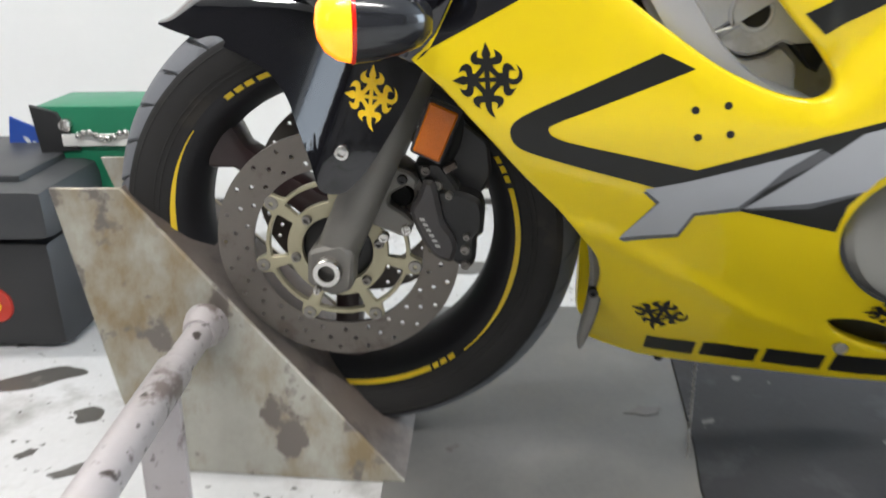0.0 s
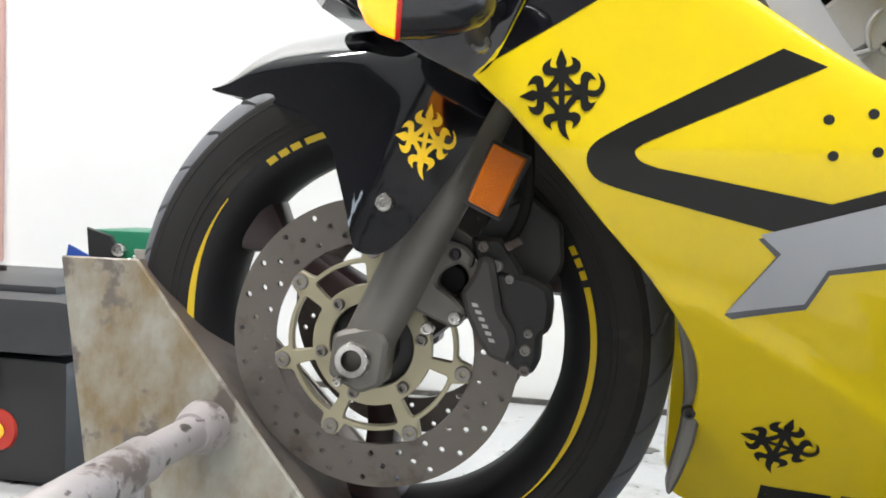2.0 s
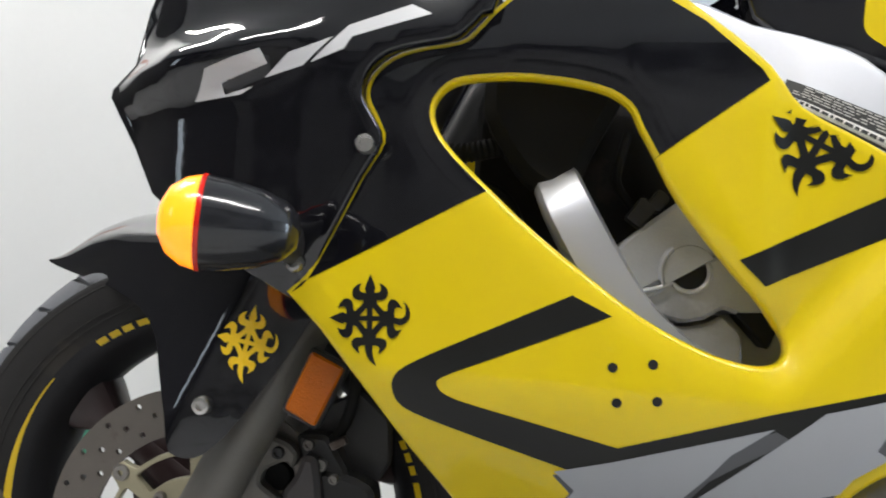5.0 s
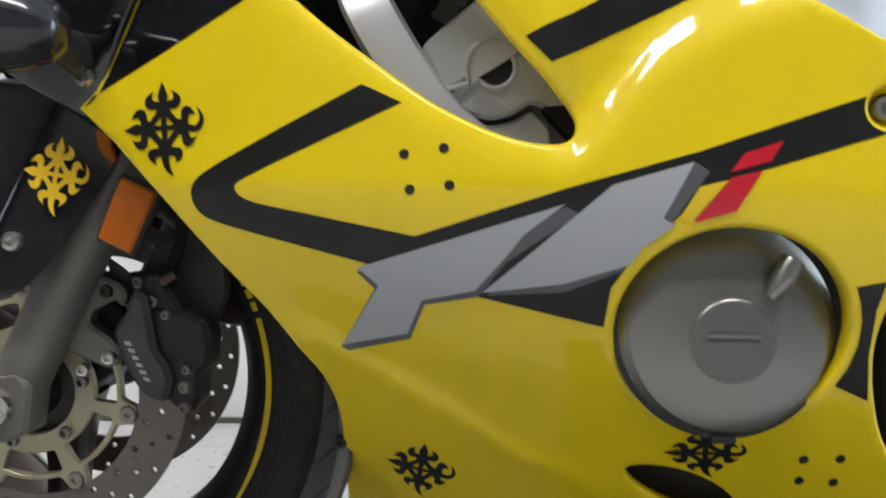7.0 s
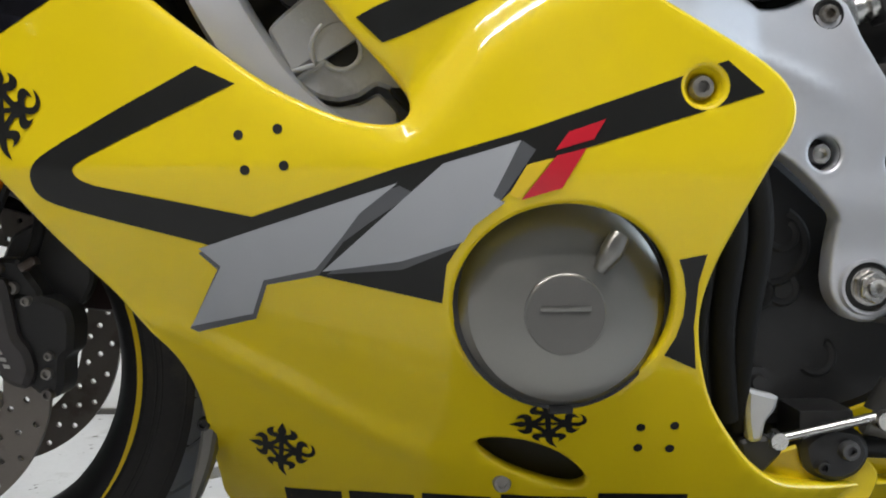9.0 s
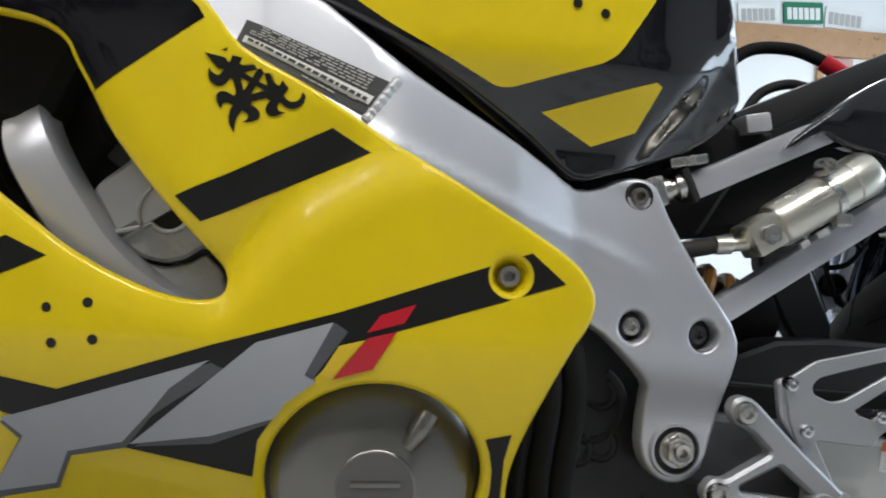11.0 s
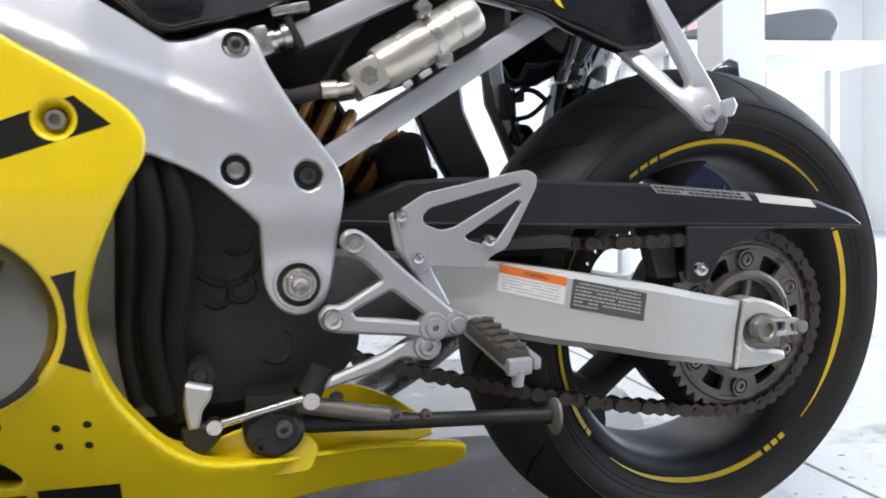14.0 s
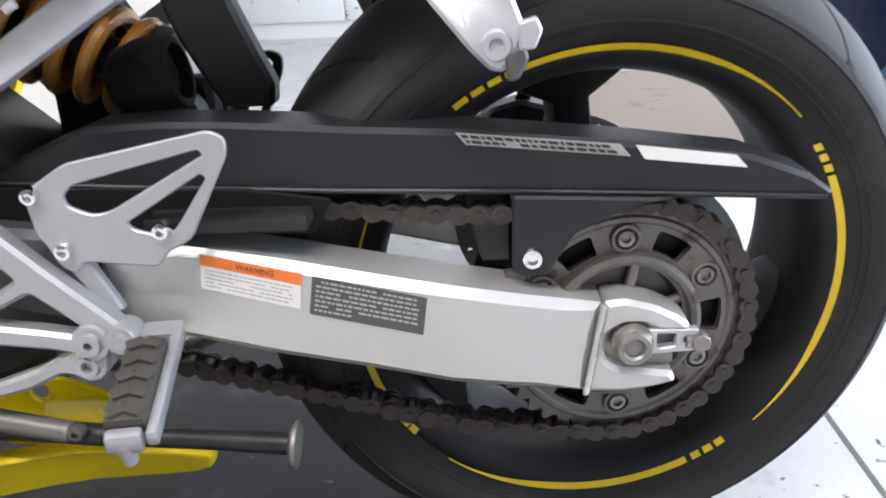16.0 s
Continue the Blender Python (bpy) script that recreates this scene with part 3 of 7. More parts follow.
for x0, x1, y0, y1 in ((1.715, 1.722, -3.0, 4.7), (-3.2, 5.6, 1.92, 1.927)):
    single("floor_joint", flat([(x0, y0), (x1, y0), (x1, y1), (x0, y1)], 0.0, 0.0008), OIL, "dark joint in the concrete floor", "floor joint", kind="structure")

single("cardboard_sheet", flat([(1.50, 1.35), (2.62, 1.28), (2.75, 2.95), (1.46, 3.02)], 0.0, 0.004), CARDBOARD, "flattened brown cardboard sheet on the floor", "cardboard")
# ceiling lights
for x, y in ((-0.55, -1.45), (1.15, -1.45), (-1.55, 0.35), (2.2, 2.6)):
    lamp = rigid("ceiling_light", (x, y, CEILING_Z), "white fluorescent ceiling light with two tubes", "ceiling light", "ceiling lights")
    bm = bmesh.new()
    box(bm, (x, y, CEILING_Z - 0.03), (1.3, 0.16, 0.05), 0.008)
    part("housing", bm, CEILING_WHITE, lamp)
    for d in (-0.045, 0.045):
        bm = bmesh.new()
        tube(bm, [(x - 0.6, y + d, CEILING_Z - 0.075), (x + 0.6, y + d, CEILING_Z - 0.075)], 0.016, 12)
        part("tube", bm, TUBE_GLOW, lamp)
    area_lamp("tube_light", (x, y, CEILING_Z - 0.10), (x, y, 0), 1.2, 0.14, TUBE_WATTS, (1.0, 0.98, 0.955))

# ---- the motorcycle ----
bike = rigid("motorcycle", (0.0, MID, 0.0), "yellow and black sport motorcycle held upright by a wheel chock", "motorcycle")


def curve(x, xs, ys):
    return float(np.interp(x, xs, ys))


def soft_curve(x, xs, ys, w=.016):
    """The same, with its corners rounded over w."""
    return sum(curve(x + w * k / 4, xs, ys) for k in range(-4, 5)) / 9


def ease(a, b, x):
    t = max(0.0, min(1.0, (x - a) / (b - a)))
    return t * t * (3 - 2 * t)


RIM = spline([(.228, .700), (.238, .715), (.258, .7195), (.301, .719), (.345, .711), (.367, .699), (.376, .683), (.388, .662), (.405, .632), (.438, .591), (.466, .561), (.481, .543), (.482, .530), (.472, .524), (.452, .525), (.425, .533), (.386, .552), (.346, .580), (.308, .609), (.274, .639), (.247, .664), (.232, .683)], 6, True)
RIM_X, RIM_Z = np.array([p[0] for p in RIM]), np.array([p[1] for p in RIM])


def fairing_skin(x, z):
    """How far out the side fairing stands."""
    a = curve(x, [-.1, 0, .12, .19, .28, .37, .5, .62, .73], [.16, .185, .205, .22, .245, .262, .268, .272, .276])
    k = curve(x, [.2, .3, .373, .588, .75], [1.4, 1.3, 1.08, .71, .6])
    y = a - k * max(0.0, .5 - z) ** 1.5
    # scoop behind the intake
    zr = curve(x, [.465, .486, .506, .533, .558, .588, .630, .68], [.501, .514, .532, .568, .586, .604, .616, .622])
    d = z - zr
    y -= 0.017 * ease(-.012, .044, d) * (1 - .5 * ease(.03, .1, d)) * ease(.46, .485, x) * (1 - ease(.615, .685, x))
    # rolled rim of the intake
    if .20 < x < .52 and .49 < z < .75:
        d2 = float(np.min(np.hypot(RIM_X - x, RIM_Z - z)))
        y -= 0.0055 * max(0.0, 1 - d2 / .024) ** 2
    # soft crease along the lower flank
    zc = curve(x, [.3, .318, .387, .458, .522, .6], [.375, .362, .325, .28, .255, .23])
    y += 0.006 * math.exp(-((z - zc) / .014) ** 2) * (1 - ease(.45, .56, x))
    # the shoulder falls in above
    y -= 0.25 * max(0.0, z - .70) ** 1.2
    # tail of the lower cowl draws in
    y -= 0.075 * ease(.72, .95, x) * ease(.34, .2, z) if x > .72 else 0.0
    return -y


LIP = ((0.0022, 0.0008), (0.0036, 0.003), (0.0040, 0.009), (0.002, 0.020))
SEAM = [(.119, .552), (.133, .564), (.154, .604), (.174, .645), (.189, .672), (.183, .691), (.174, .708), (.177, .724), (.192, .738), (.213, .744), (.244, .748), (.256, .756), (.269, .771)]
FRAME_EDGE = [(.30, .80), (.36, .805), (.42, .765), (.462, .728), (.486, .700), (.531, .676), (.574, .651), (.615, .626), (.668, .594), (.706, .571), (.731, .553), (.743, .535), (.741, .517), (.730, .500)]
TRAIL = [(.719, .480), (.706, .453), (.695, .427), (.688, .400), (.688, .375), (.694, .347), (.706, .315), (.729, .281), (.752, .257), (.781, .240), (.83, .230)]
TAIL_END = [(.93, .222), (1.02, .212), (1.036, .203), (1.02, .188), (.93, .180), (.83, .185), (.781, .192)]
BELLY = [(.706, .200), (.571, .192), (.424, .176), (.344, .168), (.306, .172), (.299, .186), (.302, .215), (.306, .262), (.309, .30), (.305, .330), (.293, .357), (.262, .401), (.225, .442), (.189, .484), (.148, .528)]
PANEL = [Vector(p) for p in spline(SEAM, 3)] + [Vector(p) for p in spline(FRAME_EDGE, 3)] + [Vector(p) for p in spline(TRAIL, 3)] + [Vector(p) for p in spline(TAIL_END, 3)] + [Vector(p) for p in spline(BELLY, 3)]
INTAKE = spline([(.228, .700), (.238, .715), (.258, .7195), (.301, .719), (.345, .711), (.367, .699), (.376, .683), (.388, .662), (.405, .632), (.438, .591), (.466, .561), (.481, .543), (.482, .530), (.472, .524), (.452, .525), (.425, .533), (.386, .552), (.346, .580), (.308, .609), (.274, .639), (.247, .664), (.232, .683)], 3, True)
COVER_C, COVER_R = (.5932, .3955), (.0828, .0758)
COVER_HOLE = [(COVER_C[0] + COVER_R[0] * math.cos(2 * math.pi * i / 56), COVER_C[1] + COVER_R[1] * math.sin(2 * math.pi * i / 56)) for i in range(56)]
SLOT = spline([(.534, .279), (.551, .285), (.581, .281), (.606, .268), (.623, .249), (.613, .241), (.582, .248), (.552, .261)], 3, True)


def early_ring(cx, cz, r, n):
    return [(cx + r * math.cos(2 * math.pi * i / n), cz + r * math.sin(2 * math.pi * i / n)) for i in range(n)]


BOLT_HOLE = early_ring(.684, .5465, .0165, 26)


def grow(loop, d):
    """The closed outline moved outwards by d."""
    area = sum(loop[i - 1].x * p.y - p.x * loop[i - 1].y for i, p in enumerate(loop))
    out = []
    for i, p in enumerate(loop):
        t = (loop[(i + 1) % len(loop)] - loop[i - 1]).normalized()
        n = Vector((t.y, -t.x)) * (1 if area > 0 else -1)
        out.append(p + n * d)
    return out


def holes_of_dots():
    return [[(x + .0035 * math.cos(2 * math.pi * i / 12), z + .0035 * math.sin(2 * math.pi * i / 12)) for i in range(12)] for x, z in
            ((.367, .515), (.394, .519), (.371, .491), (.398, .494), (.658, .297), (.683, .299), (.658, .279), (.682, .279))]


bm = bmesh.new()
sheet(bm, PANEL, fairing_skin, 0.0, [grow(INTAKE, .005), COVER_HOLE, grow(SLOT, .0035), BOLT_HOLE], 0.0075, LIP)
fairing = part("side_fairing", bm, YELLOW, bike, "glossy yellow side fairing with black and grey stripes", 60)
bm = bmesh.new()
sheet(bm, [p for p in PANEL if p.x < .80], fairing_skin, 0.0, [INTAKE], 0.03, LIP, mirror=MID)
fairing_far = part("side_fairing", bm, YELLOW, bike, "", 60)


def decal(name, outline, mat, parent=None, off=-0.0005, step=0.0075, skin=fairing_skin, holes=(), label=""):
    bm = bmesh.new()
    sheet(bm, dense(outline, step or .02), skin, off, holes, step)
    return part(name, bm, mat, parent or fairing, label, 60)


for k, ring in enumerate(holes_of_dots()):
    decal("drain_hole", ring, GROOVE, off=-.0005, step=None, label="small black hole")
# upper part painted black, the rolled edges stay yellow
black_zone = [(p.x + (0.0008 if p.x < .26 else 0.0005), p.y - 0.0003) for p in spline(SEAM, 3)] + [(.30, .797), (.36, .801), (.42, .762), (.458, .727), (.463, .719), (.384, .659), (.262, .631), (.128, .5605)]
grown = []
for i, p in enumerate(INTAKE):
    d = (INTAKE[(i + 1) % len(INTAKE)] - INTAKE[i - 1]).normalized()
    n = Vector((d.y, -d.x))
    grown.append(p - n * 0.0045 if not inside(p - n * 0.0045, [(q.x, q.y) for q in INTAKE]) else p + n * 0.0045)
upper = [p for p in grown if (p.y > .632 and p.x < .30) or (p.y > .661)]
k0 = min(range(len(upper)), key=lambda i: (upper[i] - Vector((.262, .634))).length)
upper = upper[k0:] + upper[:k0]
if upper[1].x > upper[0].x and upper[1].y < upper[0].y:
    upper = [upper[0]] + upper[:0:-1]
front_black = [Vector(q) for q in black_zone[:-3]]
zone = front_black + [Vector((.463, .719)), Vector((.3865, .6605))] + list(reversed(upper)) + [Vector((.1285, .5605))]
decal("black_panel", zone, BLACK_PAINT, label="gloss black upper panel")

V_BAND = [(.337, .563), (.365, .550)] + [tuple(p) for p in spline([(.254, .501), (.243, .494), (.247, .486), (.26, .481)], 4)] + [(.374, .459), (.475, .492), (.564, .5175), (.699, .5635), (.724, .542), (.611, .507), (.574, .496), (.5455, .4685), (.525, .449), (.5095, .4245), (.5065, .396), (.416, .417), (.335, .440)] + [tuple(p) for p in spline([(.25, .461), (.218, .471), (.208, .485), (.213, .499), (.236, .513)], 4)]
decal("stripe", V_BAND, BLACK_VINYL, label="black stripe", holes=[BOLT_HOLE])
decal("stripe", [(.6905, .432), (.6865, .412), (.6865, .379), (.692, .346)] + [(COVER_C[0] + .0856 * math.cos(radians(a)), COVER_C[1] + .0800 * math.sin(radians(a))) for a in (-29, -18, -6, 6, 16, 24)], BLACK_VINYL, step=.005)
decal("stripe", [(.448, .594), (.554, .648), (.582, .632), (.466, .577)], BLACK_VINYL, off=-.0006, step=.006)
# model mark: plain slanted shapes with a darker drop edge
decal("mark_shadow", [(.331, .433), (.477, .480), (.487, .475), (.455, .454), (.437, .441), (.418, .4165), (.380, .4095), (.369, .383), (.321, .3705), (.315, .3735), (.344, .4205)], DARK_VINYL, off=-.0009)
decal("mark_block", [(.332, .436), (.476, .482), (.449, .461), (.436, .444), (.416, .421), (.378, .413), (.367, .387), (.316, .375), (.347, .423)], GREY_VINYL, off=-.0013, label="plain grey slanted shape")
decal("mark_shadow", [(.424, .4175), (.478, .421), (.517, .437), (.525, .450), (.550, .470), (.546, .469), (.570, .504), (.561, .510)], DARK_VINYL, off=-.0009)
decal("mark_block", [(.421, .4195), (.507, .495), (.560, .5105), (.541, .473), (.549, .468), (.528, .452), (.521, .441), (.477, .427)], GREY_VINYL, off=-.0013, label="plain grey slanted shape")
decal("mark_block", [(.583, .5035), (.592, .516), (.617, .5245), (.609, .511)], RED_VINYL, off=-.0013, label="plain red slanted shape")
decal("mark_block", [(.584, .500), (.604, .505), (.588, .478), (.5605, .470)], RED_VINYL, off=-.0013)
decal("mark_block", [(.552, .474), (.564, .494), (.582, .4985), (.559, .4705)], YELLOW_VINYL, off=-.0010)
# maker's name on the belly as plain bars
for x0, x1, z0, z1 in ((.367, .420, .186, .209), (.427, .484, .191, .213), (.491, .548, .196, .218), (.556, .624, .200, .224), (.633, .702, .206, .230)):
    decal("lettering_bar", [(x0, z0), (x1, z0 + .003), (x1, z1 + .007), (x0, z1 + .005)], BLACK_VINYL, label="black bar")


def emblem(cx, cz, ex, ez, skin, mat, parent, turn=0.0, cut=None):
    """A tribal star: a diamond with a cross, four stems with horns, two spear heads and two hooks."""
    bm = bmesh.new()
    shapes = []

    def arm(a, head):
        c, s = math.cos(a), math.sin(a)

        def put(pts):
            shapes.append([(u * c - w * s, u * s + w * c) for u, w in pts])
        put([(.30, -.17), (.50, -.17), (.57, -.10), (.57, .10), (.50, .17), (.30, .17)])
        if head == "spear":
            put([(.54, -.075), (.67, -.13), (.75, -.105), (1.0, 0), (.75, .105), (.67, .13), (.54, .075)])
            for g in (1, -1):
                put([(.40, .10 * g), (.41, .30 * g), (.44, .38 * g), (.50, .43 * g), (.58, .445 * g), (.66, .42 * g), (.74, .34 * g), (.80, .21 * g), (.72, .25 * g), (.65, .26 * g), (.60, .24 * g), (.58, .18 * g), (.57, .08 * g)][::g])
        else:
            for g in (1, -1):
                put([(.43, .03 * g), (.43, .30 * g), (.46, .38 * g), (.52, .43 * g), (.60, .43 * g), (.68, .38 * g), (.80, .22 * g), (.73, .25 * g), (.66, .26 * g), (.61, .21 * g), (.60, .12 * g), (.60, .03 * g)][::g])
            if head == "sickle":
                put([(.55, -.09), (.72, -.135), (.82, -.125), (.91, -.07), (.97, .02), (.985, .13), (.95, .24), (.89, .33), (.81, .40), (.86, .29), (.88, .19), (.87, .10), (.83, .04), (.77, .01), (.70, .01), (.55, .05)])
            else:
                put([(.52, -.10), (.70, -.095), (.84, -.05), (.95, .03), (1.06, .19), (.97, .15), (.87, .11), (.77, .085), (.52, .09)])
    for a, h in ((90, "spear"), (180, "spear"), (0, "sickle"), (270, "tail")):
        arm(radians(a), h)
    ring = [(.50, 0), (0, .52), (-.50, 0), (0, -.54)]
    inner = [(q[0] * .60, q[1] * .60) for q in ring]
    for i in range(4):
        j = (i + 1) % 4
        shapes.append([ring[i], ring[j], inner[j], inner[i]])
    shapes.append([(-.40, -.055), (.40, -.055), (.40, .055), (-.40, .055)])
    shapes.append([(-.07, -.40), (.07, -.40), (.07, .40), (-.07, .40)])
    ct, st = math.cos(radians(turn)), math.sin(radians(turn))
    polys = []
    for sh in shapes:
        pts = [(cx + (u * ct - w * st) * ex, cz + (u * st + w * ct) * ez) for u, w in sh]
        polys.append(pts)
    v, f = fill_union(polys)
    if cut:
        f = [t for t in f if cut(sum(v[i].x for i in t) / 3, sum(v[i].y for i in t) / 3)]
    used = {i for t in f for i in t}
    vs = {i: bm.verts.new((v[i].x, skin(v[i].x, v[i].y) - (.0024 if mat is YELLOW_VINYL else .0011), v[i].y)) for i in sorted(used)}
    for t in f:
        bm.faces.new([vs[i] for i in t])
    return part("emblem", bm, mat, parent, "tribal star decal", 60)


emblem(.187, .536, .033, .034, fairing_skin, BLACK_VINYL, fairing, 3)
emblem(.498, .677, .038, .036, fairing_skin, BLACK_VINYL, fairing, -28, cut=lambda x, z: z < .694 - (x - .486) * .515)
emblem(.372, .261, .030, .029, fairing_skin, BLACK_VINYL, fairing, -10)
emblem(.588, .299, .030, .020, fairing_skin, BLACK_VINYL, fairing, 5, cut=lambda x, z: (x - .5932) ** 2 / .0835 ** 2 + (z - .3955) ** 2 / .0768 ** 2 > 1)

# dark inner wall behind the slot and the seam bolts
bm = bmesh.new()
sheet(bm, [(.52, .235), (.63, .235), (.63, .30), (.52, .30)], fairing_skin, 0.03, (), .03)
part("inner_panel", bm, BLACK_PLASTIC, fairing)
bm = bmesh.new()
lathe(bm, [(0.0, .012), (.009, .012), (.0125, .006), (.0150, .003), (.0165, .004)], (.684, fairing_skin(.684, .5465), .5465), segs=28)
part("bolt_cup", bm, YELLOW, fairing)
socket_bolt("bolt", .684, fairing_skin(.684, .5465) + .010, .5465, .0085, fairing, HUB_METAL)
socket_bolt("bolt", .556, fairing_skin(.556, .241) - .001, .241, .0075, fairing, HUB_METAL, .004)
socket_bolt("bolt", .122, -.208, .575, .0075, fairing, STEEL, .005)
socket_bolt("bolt", .177, -.231, .668, .008, fairing, STEEL, .006)

# inner fold of the lower cowl, seen past the side stand
bm = bmesh.new()
plate(bm, rounded([(.862, .222), (.866, .279), (.891, .289), (.924, .285), (.957, .271), (.990, .247), (1.006, .224), (.95, .214)], .008), -.104, -.098, [early_ring(.903, .272, .0075, 16)], .0015)
part("lower_cowl_fold", bm, YELLOW, fairing, "yellow inner fold of the lower cowl")

# the fold carries on forwards below the shift rod
bm = bmesh.new()
plate(bm, rounded([(.735, .222), (.752, .238), (.778, .253), (.803, .262), (.826, .266), (.862, .258), (.880, .238), (.872, .214), (.79, .210)], .008), -.148, -.142, (), .002)
part("lower_cowl_fold", bm, YELLOW, fairing, "yellow inner fold of the lower cowl")

# return flange along the trailing edge
bm = bmesh.new()
edge = [Vector(p) for p in spline(TRAIL, 4)]
rows = []
for i, p in enumerate(edge):
    t = (edge[min(i + 1, len(edge) - 1)] - edge[max(i - 1, 0)]).normalized()
    n = Vector((-t.y, t.x))
    s = ease(.04, .2, i / (len(edge) - 1))
    deep = .018 + .018 * s + .03 * ease(.27, .24, p.y)
    y0 = fairing_skin(p.x, p.y)
    rows.append([bm.verts.new((p.x + n.x * a, y0 + d, p.y + n.y * a)) for a, d in ((-.003, .0035), (.0006, .006), (.0016, .012), (.0018, deep), (-.001, deep), (-.001, .008))])
for a, b in zip(rows, rows[1:]):
    for j in range(5):
        bm.faces.new((a[j], a[j + 1], b[j + 1], b[j]))
bmesh.ops.recalc_face_normals(bm, faces=bm.faces)
part("edge_flange", bm, YELLOW, fairing, "", 40)

# grey inner duct in front of the belly
bm = bmesh.new()
plate(bm, spline([(.286, .372), (.300, .35), (.312, .30), (.308, .25), (.292, .205), (.286, .21), (.296, .26), (.298, .30), (.292, .34)], 3, True), -.11, -.085, bevel=.003)
part("inner_duct", bm, FORK_GREY, bike, "grey inner duct")
socket_bolt("bolt", .301, -.112, .277, .006, bike, BLACK_METAL)


# ---- nose cowl, screen, signal ----
def nose_skin(x, z):
    y = curve(x, [-.12, -.08, -.04, 0, .06, .12, .2, .3], [.085, .115, .15, .178, .198, .211, .234, .26])
    y += .022 * math.exp(-((z - .715 - .22 * (x + .08)) / .02) ** 2) * (1 - ease(.02, .16, x))
    y -= .35 * max(0.0, z - .74) ** 1.15
    y -= .25 * max(0.0, .60 - z)
    return -y


NOSE = [(.117, .549), (.075, .570), (.03, .597), (-.02, .630), (-.05, .672), (-.077, .716), (-.079, .724), (-.056, .745), (-.055, .80), (-.035, .86), (.05, .905), (.2, .91), (.29, .85), (.266, .772)] + [tuple(p) for p in reversed(spline(SEAM, 3)[1:-1])]
NOSE = NOSE[:14] + [(x - (.003 + .004 * ease(.67, .70, z)), z + .003 * ease(.70, .74, z)) for x, z in NOSE[14:]]
bm = bmesh.new()
sheet(bm, NOSE, nose_skin, 0.0, (), 0.014, ((.0015, .0006), (.0024, .002), (.0024, .012)))
nose = part("nose_cowl", bm, BLACK_PAINT, bike, "glossy black nose cowl", 60)
bm = bmesh.new()
sheet(bm, NOSE, nose_skin, 0.0, (), 0.03, ((.0024, .002), (.0024, .012)), mirror=MID)
part("nose_cowl", bm, BLACK_PAINT, bike, "", 60)
bm = bmesh.new()
plate(bm, [(-.115, .0), (-.06, -.04), (.12, -.04), (.175, .0), (.12, .03), (-.06, .03)], .64, .88, bevel=.01)
for v in bm.verts:
    v.co = Vector((-.06 + v.co.z * .8 + .02, v.co.x + 0, v.co.y))
part("headlight", bm, SMOKED, bike, "smoked headlight lens")
for pts in (((.021, .704), (.034, .728), (.082, .744), (.088, .733), (.047, .718), (.050, .709), (.076, .716), (.064, .709)), ((.085, .722), (.106, .742), (.142, .755), (.118, .732)), ((.124, .734), (.154, .764), (.205, .778), (.222, .769), (.158, .754), (.152, .744))):
    decal("mark_block", list(pts), SILVER_VINYL, nose, skin=nose_skin, off=-.0009, label="plain silver slanted shape")
bm = bmesh.new()
sheet(bm, [(-.03, .862), (.05, .906), (.2, .911), (.34, .86), (.34, .93), (.22, 1.02), (.05, .99)], lambda x, z: nose_skin(x, z) + .02 + (z - .86) * .5, 0, (), .03, ((.001, .004),))
part("windscreen", bm, SMOKED, bike, "dark smoked windscreen", 60)

signal_c = Vector((.078, -.290, .597))
bm = bmesh.new()
lathe(bm, [(.0, .068), (.012, .066), (.021, .057), (.028, .039), (.0325, .017), (.034, .001), (.0325, 0), (0, 0)], signal_c, axis=(1, .28, -.03), segs=36)
body = part("turn_signal", bm, SMOKE_BLACK, bike, "black turn signal with a lit amber lens")
bm = bmesh.new()
lathe(bm, [(.0335, -.001), (.0335, -.003), (.031, -.013), (.024, -.023), (.013, -.029), (0, -.031)], signal_c, axis=(1, .28, -.03), segs=36)
part("lens", bm, AMBER_LIT, body, "lit amber lens")
bm = bmesh.new()
lathe(bm, [(.0325, .0015), (.0345, .0010), (.0349, -.0005), (.0345, -.0022), (.0325, -.0030)], signal_c, axis=(1, .28, -.03), segs=36)
part("lens_rim", bm, RED_LENS, body, "red lens rim")
bm = bmesh.new()
tube(bm, [(.115, -.275, .594), (.118, -.235, .592), (.118, -.19, .59)], [.012, .014, .02], 14, flat=.7)
part("stalk", bm, BLACK_PLASTIC, body)


